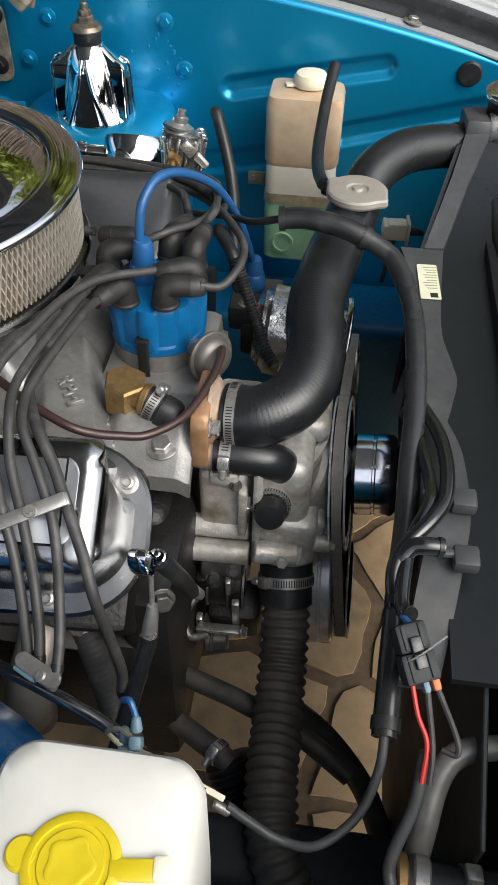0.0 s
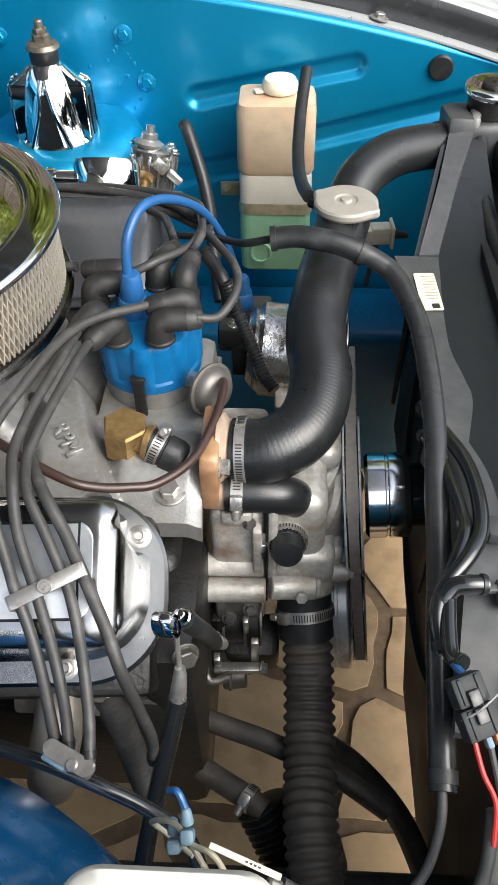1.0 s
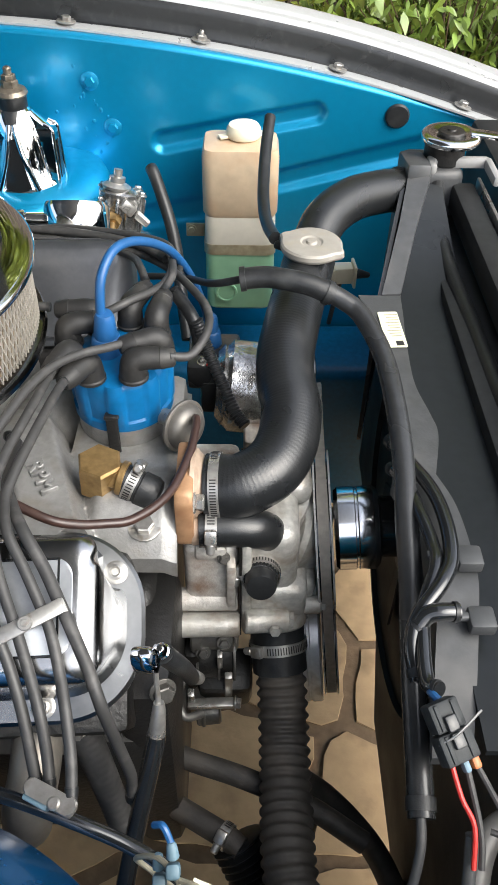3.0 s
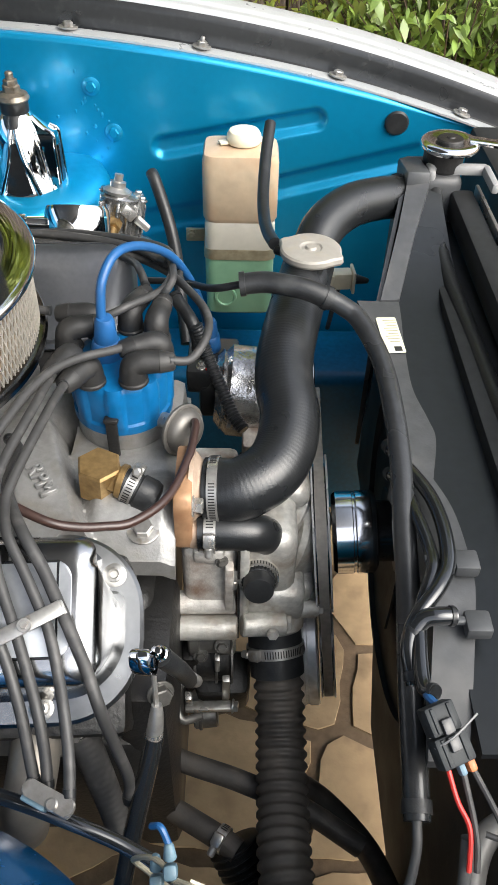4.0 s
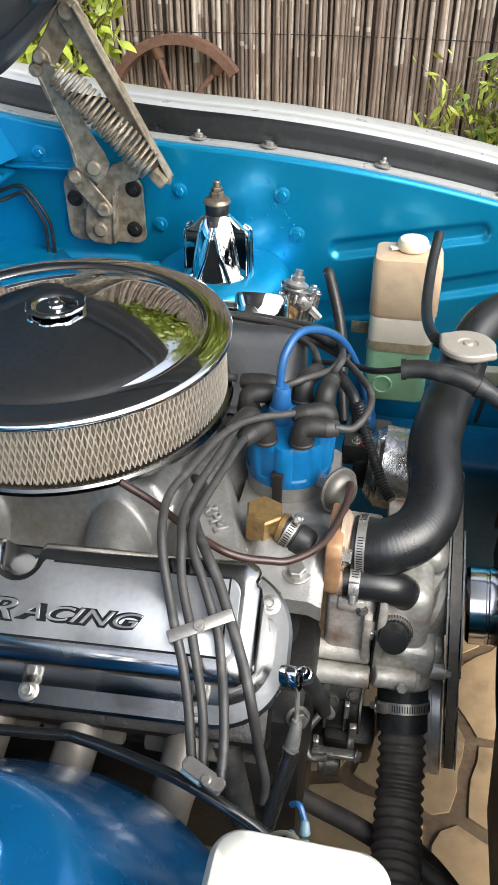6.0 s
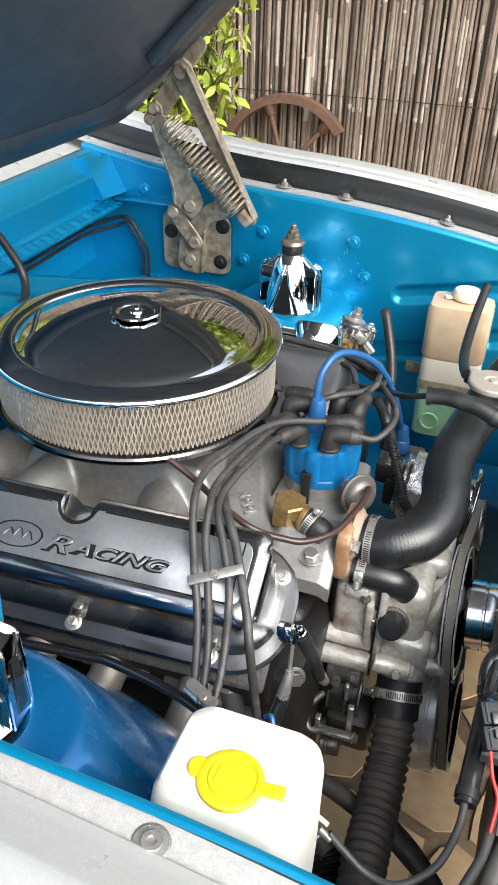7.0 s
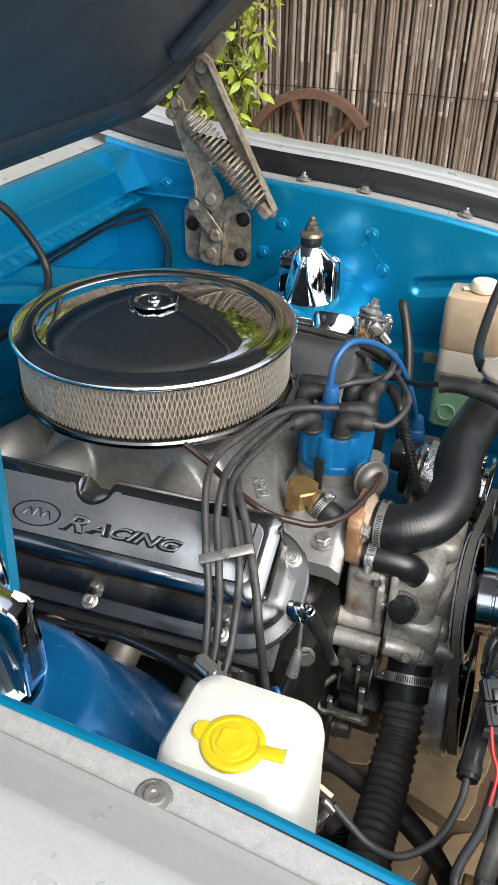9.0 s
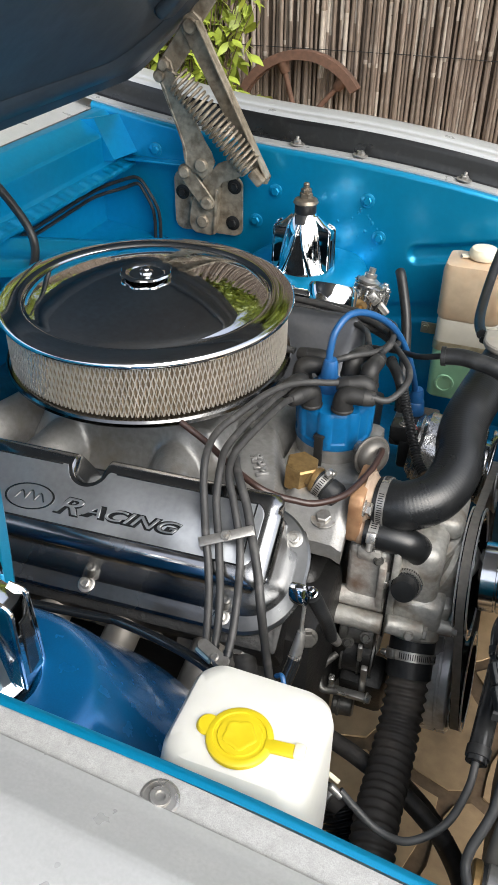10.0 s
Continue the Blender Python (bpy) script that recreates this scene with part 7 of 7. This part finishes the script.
lathe(bm, [(0.0105, -0.0085), (0.0125, -0.0095), (0.0140, -0.006), (0.0140, 0.006), (0.0125, 0.0095), (0.0105, 0.0085), (0.0100, 0.0), (0.0105, -0.0085)], Matrix.Translation((0.2985, -0.258, 0.752)) @ frame_along((0.96, -0.20, 0.20)) @ Matrix.Scale(0.82, 4), 40, 0.72, 1.15)
part("ring_handle", bm, CHROME, hook)
bm = B()
lathe(bm, [(0.0, 0.0075), (0.0045, 0.0065), (0.0068, 0.0035), (0.0068, -0.0015), (0.0082, -0.003), (0.0082, -0.0065), (0.006, -0.009), (0.0, -0.009)], Matrix.Translation((0.3085, -0.248, 0.749)) @ frame_along((-0.30, -0.35, 0.9)) @ Matrix.Scale(0.82, 4), 24)
part("collar", bm, CHROME, hook)
bm = B()
tube(bm, [(0.310, -0.246, 0.742), (0.316, -0.240, 0.722), (0.322, -0.226, 0.688), (0.327, -0.212, 0.650)], (0.0085, 0.0072), 18, 6)
part("boot", bm, RUBBER, hook)
bm = B()
rod(bm, (0.327, -0.212, 0.652), (0.333, -0.204, 0.634), 0.0070, 0.0055, 18)
part("tip", bm, DULL_ALLOY, hook, "pale worn tube end")
bm = B()
tube(bm, [(0.3055, -0.259, 0.740), (0.306, -0.265, 0.722), (0.307, -0.271, 0.710)], 0.0022, 8, 5)
tube(bm, [(0.307, -0.270, 0.712), (0.3065, -0.274, 0.702), (0.304, -0.281, 0.680)], (0.0042, 0.0072), 16, 5)
part("ferrule", bm, STEEL, hook)
bm = B()
tube(bm, [(0.304, -0.280, 0.682), (0.302, -0.286, 0.670), (0.290, -0.315, 0.620), (0.280, -0.344, 0.580), (0.274, -0.365, 0.55)], 0.0078, 16, 6)
part("sleeve", bm, GLOSS_BLACK, hook)
seat(0.0, 0.010, -0.012)
lead([(-0.10, -0.335, 0.69), (0.083, -0.325, 0.705), (0.128, -0.330, 0.715), (0.207, -0.356, 0.735), (0.258, -0.372, 0.733), (0.297, -0.384, 0.722), (0.325, -0.40, 0.715), (0.34, -0.43, 0.70)], 0.0052, GLOSS_BLACK, "throttle_cable", "glossy black cable along the near tower", "cable", "cables", 14)
plugs = thing("spark_plug_boot", (0.24, -0.27, 0.60), "black spark plug boot over a white plug below the cover", "plug boot", "plug boots")
bm = B()
rod(bm, (0.226, -0.248, 0.660), (0.236, -0.262, 0.640), 0.013, 0.013, 20)
part("plug_insulator", bm, WHITE_PLASTIC, plugs, "white ceramic insulator")
bm = B()
tube(bm, [(0.235, -0.261, 0.643), (0.246, -0.275, 0.615), (0.258, -0.292, 0.580), (0.270, -0.312, 0.550)], (0.0140, 0.0115), 20, 6, 0.00015, 0.006)
part("boot", bm, LEAD, plugs)
pbo = thing("head_bolt", (0.293, -0.235, 0.655), "large grey hexagon bolt on the cylinder head's front", "bolt")
bm = B()
hexbolt(bm, (0.303, -0.238, 0.668), (0.35, -0.8, 0.35), 0.009, 0.009, 0.012)
part("bolt", bm, GREASY, pbo)
lead([(0.27, -0.16, 0.46), (0.30, -0.19, 0.452), (0.372, -0.215, 0.45), (0.44, -0.24, 0.44), (0.50, -0.27, 0.42)], 0.0115, DUSTY_RUBBER, "steering_hose", "black hose crossing under the engine", "hose", "low hoses", 14)
low2 = thing("steering_hose", (0.25, -0.2, 0.40), "black hose with a worm clamp crossing under the engine", "hose", "low hoses")
bm = B()
tube(bm, [(0.22, -0.18, 0.425), (0.254, -0.204, 0.420), (0.305, -0.235, 0.42), (0.352, -0.262, 0.42), (0.372, -0.275, 0.418)], 0.0125, 14, 8)
part("hose_body", bm, DUSTY_RUBBER, low2)
clamp(low2, (0.355, -0.2635, 0.42), (0.85, -0.5, 0), 0.0130, 0.011, (0.2, -0.6, 0.8))
lead([(0.43, -0.16, 0.34), (0.48, -0.18, 0.31), (0.53, -0.23, 0.29), (0.56, -0.30, 0.28)], 0.0145, DUSTY_RUBBER, "steering_hose", "black hose crossing under the engine", "hose", "low hoses", 14)
bund = thing("wiring_plugs", (0.33, -0.43, 0.74), "pale wires and greenish plugs behind the washer tank", "wiring plugs")
bm = B()
tube(bm, [(0.345, -0.435, 0.76), (0.325, -0.415, 0.785), (0.306, -0.405, 0.762), (0.312, -0.405, 0.745), (0.332, -0.42, 0.75)], 0.0018, 8, 7)
part("wire_loop", bm, DULL_CREAM, bund, "grubby cream wire loop")
bm = B()
tube(bm, [(0.335, -0.425, 0.785), (0.348, -0.432, 0.79), (0.357, -0.440, 0.765), (0.362, -0.45, 0.74)], 0.0018, 8, 7)
part("wire_loop", bm, DULL_CREAM, bund, "grubby cream wire loop")
for k, (x, y, z) in enumerate(((0.331, -0.420, 0.785), (0.322, -0.420, 0.768))):
    bm = B()
    box(bm, pose(x, y, z, 25, 0, 6), (0.0085, 0.009, 0.017), 0.0025)
    rod(bm, (x, y + 0.004, z + 0.007), (x - 0.001, y + 0.010, z + 0.016), 0.004, 0.003, 12)
    part("plug", bm, PALE_BLUE, bund)
bm = B()
tube(bm, [(0.330, -0.410, 0.799), (0.325, -0.403, 0.806), (0.319, -0.400, 0.800)], 0.0022, 8, 6)
part("blue_tail", bm, LEAD_BLUE, bund)
bm = B()
rod(bm, (0.378, -0.418, 0.698), (0.391, -0.420, 0.689), 0.0040, 0.0036, 16)
part("ferrule", bm, STEEL, bund, "grey metal ferrule")
bm = B()
tube(bm, [(0.368, -0.262, 0.405), (0.385, -0.285, 0.385), (0.40, -0.31, 0.37)], 0.026, 24, 14, 0.0035, 0.008)
solo("steering_gaiter", bm, RUBBER, (0.40, -0.30, 0.30), "black ribbed rubber steering gaiter", "gaiter")

seat()
tag = thing("label_strip", (0.363, -0.4005, 0.697), "white plastic label strip with faint print beside the washer tank", "label")
STRIP = Matrix.Translation((0.363, -0.4005, 0.700)) @ frame_along((0.048, -0.015, -0.010)) @ pose(0, 0, 0, 0, 0, 12)
bm = B()
box(bm, STRIP, (0.0044, 0.0012, 0.0510), 0.0004, 1)
part("strip", bm, CREAM, tag)
for k in range(4):
    bm = B()
    box(bm, STRIP @ pose(0, 0.0007, 0.001 + 0.0030 * k), (0.0012, 0.0003, 0.0020), 0)
    box(bm, STRIP @ pose(0, -0.0007, 0.001 + 0.0030 * k), (0.0012, 0.0003, 0.0020), 0)
    part("print_bar", bm, INK, tag)

# ---- ground, fence and garden ----
seat()
ground = thing("ground", (0, 0, 0), "brown sandstone crazy paving", "paving", kind="structure")
bm = B()
sheet(bm, lambda u, v: (-60 + 120 * u, -60 + 120 * v, -0.0008), 8, 8, 0.05)
part("bed", bm, MORTAR, ground)
rng = random.Random(5)
seeds = [(0.475, 0.20), (0.665, 0.311), (0.665, 0.165), (0.57, -0.06), (0.40, -0.02), (0.58, -0.21)]
for i in range(-7, 12):
    for j in range(-6, 14):
        p = (0.27 * i + rng.uniform(-0.09, 0.09) + 0.12 * (j % 2), 0.25 * j + rng.uniform(-0.09, 0.09))
        if min(math.hypot(p[0] - q[0], p[1] - q[1]) for q in seeds) > 0.15:
            seeds.append(p)


def cell(k):
    cx, cy = seeds[k]
    poly = [(cx - 0.4, cy - 0.4), (cx + 0.4, cy - 0.4), (cx + 0.4, cy + 0.4), (cx - 0.4, cy + 0.4)]
    for j, (ox, oy) in enumerate(seeds):
        if j == k or math.hypot(ox - cx, oy - cy) > 0.8:
            continue
        nx, ny = ox - cx, oy - cy
        n = math.hypot(nx, ny)
        nx, ny, d = nx / n, ny / n, n / 2 - 0.013
        out = []
        for a, b in zip(poly, poly[1:] + poly[:1]):
            da, db = (a[0] - cx) * nx + (a[1] - cy) * ny - d, (b[0] - cx) * nx + (b[1] - cy) * ny - d
            if da <= 0:
                out.append(a)
            if da * db < 0:
                t = da / (da - db)
                out.append((a[0] + (b[0] - a[0]) * t, a[1] + (b[1] - a[1]) * t))
        poly = out
    return poly


for k in range(len(seeds)):
    poly = cell(k)
    if len(poly) < 3:
        continue
    wob = []
    for a, b in zip(poly, poly[1:] + poly[:1]):
        n = max(1, int(math.hypot(b[0] - a[0], b[1] - a[1]) / 0.03))
        for i in range(n):
            w = 0.006 if i else 0.003
            wob.append((a[0] + (b[0] - a[0]) * i / n + rng.uniform(-w, w), a[1] + (b[1] - a[1]) * i / n + rng.uniform(-w, w)))
    bm = B()
    plate(bm, wob, 0.022 + rng.uniform(0, 0.002), pose(0, 0, -0.02), 0.0008)
    part("flagstone", bm, STONE, ground)

fence = thing("fence", (0, 2.66, 0), "weathered brown cane screen fence", "fence", kind="structure")
rng = random.Random(8)
variants = []
for k in range(8):
    bm = B()
    r = 0.0062 + 0.0006 * k
    prof, z = [(0.0, 0.0), (r, 0.0)], 0.0
    while z < 2.0:
        step = rng.uniform(0.16, 0.30)
        prof += [(r * 0.97, z + step - 0.012), (r * 1.10, z + step - 0.004), (r * 1.12, z + step), (r * 0.98, z + step + 0.005)]
        z += step
    prof.append((0.0, z + 0.01))
    lathe(bm, prof, Matrix(), 9)
    me = finish(bm, CANE, "cane", 50)
    me.materials.append(CANE_NODE)
    pale = [rng.uniform(0.1, 1.9) for _ in range(3)]
    for f in me.polygons:
        if min(abs(f.center.z - q) for q in pale) < 0.02 or (f.center.z * 7 + k) % 3.1 < 0.05:
            f.material_index = 1
    variants.append(me)
x, count = -1.75, 0
while x < 2.6 and count < 298:
    me = variants[rng.randrange(8)]
    ob = new("cane", me)
    ob.parent = fence
    ob.matrix_basis = pose(x, rng.uniform(-0.006, 0.006), rng.uniform(-0.1, 0.02), rng.uniform(-0.4, 0.4), rng.uniform(-1.0, 1.0), rng.uniform(0, 360))
    x += rng.uniform(0.0105, 0.0145)
    count += 1
bm = B()
for k in range(150):
    xr = (x + 0.016 * k) if k < 75 else (-1.765 - 0.016 * (k - 75))
    rod(bm, (xr + rng.uniform(-0.003, 0.003), 2.66, 0.0), (xr + rng.uniform(-0.01, 0.01), 2.66, 1.95 + rng.uniform(0, 0.08)), 0.0082, 0.0078, 8)
tagged(part("outer_canes", bm, CANE, fence), kind="stuff")
# added sheet, coloured dark to give the shade in the gaps between canes
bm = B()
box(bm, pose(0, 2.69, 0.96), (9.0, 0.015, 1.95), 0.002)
part("backing", bm, shader("shaded cane backing", (0.075, 0.055, 0.04), 0.9, 0, 0, 40, 0.3), fence, "added dark sheet painted as the shade between the canes")
for z in (0.35, 0.78, 1.25):
    bm = B()
    tube(bm, [(-2.7, 2.645, z + 0.02), (-1.2, 2.644, z), (0.0, 2.644, z + 0.006), (1.2, 2.644, z - 0.008), (2.7, 2.645, z)], 0.0016, 6, 6)
    part("tie_wire", bm, IRON, fence)

wheel = thing("iron_wheel", (-0.60, 2.58, 0.0), "broken rusty spoked iron wheel leaning on the cane fence", "wheel")
wm = pose(-0.605, 2.575, 0.480, 84, 0, 0)
bm = B()
section = [(0.268, -0.03), (0.303, -0.03), (0.306, -0.025), (0.306, 0.025), (0.303, 0.03), (0.268, 0.03), (0.268, 0.02), (0.288, 0.014), (0.288, -0.014), (0.268, -0.02)]
loft(bm, [[(r * math.cos(radians(a)), r * math.sin(radians(a)), h) for r, h in section] for a in range(36, 320, 4)], wm)
part("rim", bm, RUST, wheel)
for k in range(5):
    a = radians(49 + 60 * k)
    d = Vector((math.cos(a), math.sin(a), 0))
    bm = B()
    tube(bm, [wm @ (d * 0.05), wm @ (d * 0.16), wm @ (d * 0.28)], 0.011, 10, 4)
    rod(bm, wm @ (d * 0.225), wm @ (d * 0.285), 0.020, 0.030, 16, 0.004)
    part("spoke", bm, RUST, wheel)
bm = B()
lathe(bm, [(0.0, -0.06), (0.05, -0.06), (0.055, 0.0), (0.05, 0.06), (0.0, 0.06)], wm, 32)
part("hub", bm, RUST, wheel)


def shrub(at, reach, height, count, seed, leaf_mat, label, size=0.05, droop=0.3, wide=0.15):
    """A loose bush: bent stems, and many pointed leaves hung in sprays along them."""
    rng = random.Random(seed)
    s = thing("shrub", at, label, "shrub", "garden shrubs")
    leaves = B()
    stems = B()
    for k in range(count):
        a = rng.uniform(0, 2 * math.pi)
        rr = reach * math.sqrt(rng.random())
        tip = Vector((at[0] + rr * math.cos(a), at[1] + 0.5 * rr * math.sin(a), at[2] + height * rng.uniform(0.35, 1.0)))
        base = Vector((at[0] + 0.15 * rr * math.cos(a), at[1] + 0.1 * rr * math.sin(a), at[2]))
        mid = base.lerp(tip, 0.6) + Vector((0, 0, 0.12 * height))
        line = spline([base, mid, tip], 7)
        tube(stems, [line[0], line[4], line[8], line[-1]], (0.004, 0.0012), 5, 2)
        for q in range(20):
            p = line[min(len(line) - 1, 4 + q % (len(line) - 4))] + Vector((rng.gauss(0, 0.03), rng.gauss(0, 0.03), rng.gauss(0, 0.025)))
            n = size * rng.uniform(0.6, 1.25)
            m = Matrix.Translation(p) @ Euler((rng.uniform(-0.9, 0.5) - droop, rng.uniform(-0.7, 0.7), rng.uniform(0, 6.28))).to_matrix().to_4x4()
            w = n * rng.uniform(0.8, 1.2) * wide
            pts = [(0, 0, 0), (w * 0.8, n * 0.25, -0.06 * n), (w, n * 0.45, -0.1 * n), (w * 0.5, n * 0.78, -0.16 * n), (0, n, -0.26 * n), (-w * 0.5, n * 0.78, -0.16 * n), (-w, n * 0.45, -0.1 * n), (-w * 0.8, n * 0.25, -0.06 * n)]
            spine = [leaves.verts.new(m @ Vector((0, n * t, -0.03 * n - 0.2 * n * t * t))) for t in (0.3, 0.6)]
            v = [leaves.verts.new(m @ Vector(c)) for c in pts]
            for f in ((v[0], v[1], spine[0]), (v[1], v[2], spine[1], spine[0]), (v[2], v[3], spine[1]), (v[3], v[4], spine[1]), (v[0], spine[0], v[7]), (spine[0], spine[1], v[6], v[7]), (spine[1], v[5], v[6]), (spine[1], v[4], v[5])):
                leaves.faces.new(f)
    tagged(part("stem", stems, STEM, s), kind="stuff")
    tagged(part("leaves", leaves, leaf_mat, s), kind="stuff")
    return s


shrub((1.05, 2.30, 0.0), 0.62, 0.85, 210, 3, LEAF_DARK, "leafy green bush in front of the cane fence", 0.062, wide=0.19)
shrub((0.75, 2.42, 0.0), 0.50, 0.80, 110, 6, LEAF, "fresh yellow green bush in front of the cane fence", 0.052)
shrub((-0.98, 2.20, 0.0), 0.34, 1.28, 170, 4, LEAF, "fresh yellow green bush by the rusty wheel", 0.066, wide=0.24)


def tree(at, height, crown, seed, label):
    """A garden tree: tapered trunk, limbs, and a crown of loose clumps of leaves with gaps."""
    rng = random.Random(seed)
    t = thing("tree", at, label, "tree", "trees behind the fence")
    bm = B()
    p = Vector(at)
    tube(bm, [p, p + Vector((0.05, 0, height * 0.3)), p + Vector((-0.04, 0.03, height * 0.6))], (0.09, 0.05), 12, 6)
    part("trunk", bm, STEM, t)
    limbs, leaves = B(), B()
    for k in range(30):
        a, q = rng.uniform(0, 6.28), rng.uniform(0.3, 0.6)
        base = p + Vector((0, 0, height * q))
        tip = p + Vector((crown * math.cos(a) * rng.uniform(0.4, 1), crown * math.sin(a) * rng.uniform(0.4, 1), height * rng.uniform(0.5, 1.0)))
        tube(limbs, [base, base.lerp(tip, 0.5) + Vector((0, 0, 0.12)), tip], (0.03, 0.008), 6, 4)
        for c in range(6):
            mid = base.lerp(tip, rng.uniform(0.5, 1.1)) + Vector([rng.gauss(0, 0.22) for _ in range(3)])
            for j in range(60):
                o = mid + Vector([rng.gauss(0, 0.13) for _ in range(3)])
                m = Matrix.Translation(o) @ Euler([rng.uniform(-1.5, 1.5) for _ in range(3)]).to_matrix().to_4x4()
                n = rng.uniform(0.10, 0.17)
                leaves.faces.new([leaves.verts.new(m @ Vector(v)) for v in ((0, 0, 0), (n * 0.24, n * 0.5, 0), (0, n, -0.1 * n), (-n * 0.24, n * 0.5, 0))])
    tagged(part("limb", limbs, STEM, t), kind="stuff")
    tagged(part("leaves", leaves, LEAF, t), kind="stuff")
    return t


for k, (x, y, h) in enumerate(((-2.6, 3.5, 4.4), (-1.2, 3.7, 5.0), (0.3, 3.5, 4.4), (1.6, 3.6, 4.6), (3.0, 3.4, 4.4), (-4.2, 2.2, 4.5))):
    tree((x, y, 0.0), h, 1.1, 20 + k, "yellow green garden tree rising behind the cane fence")
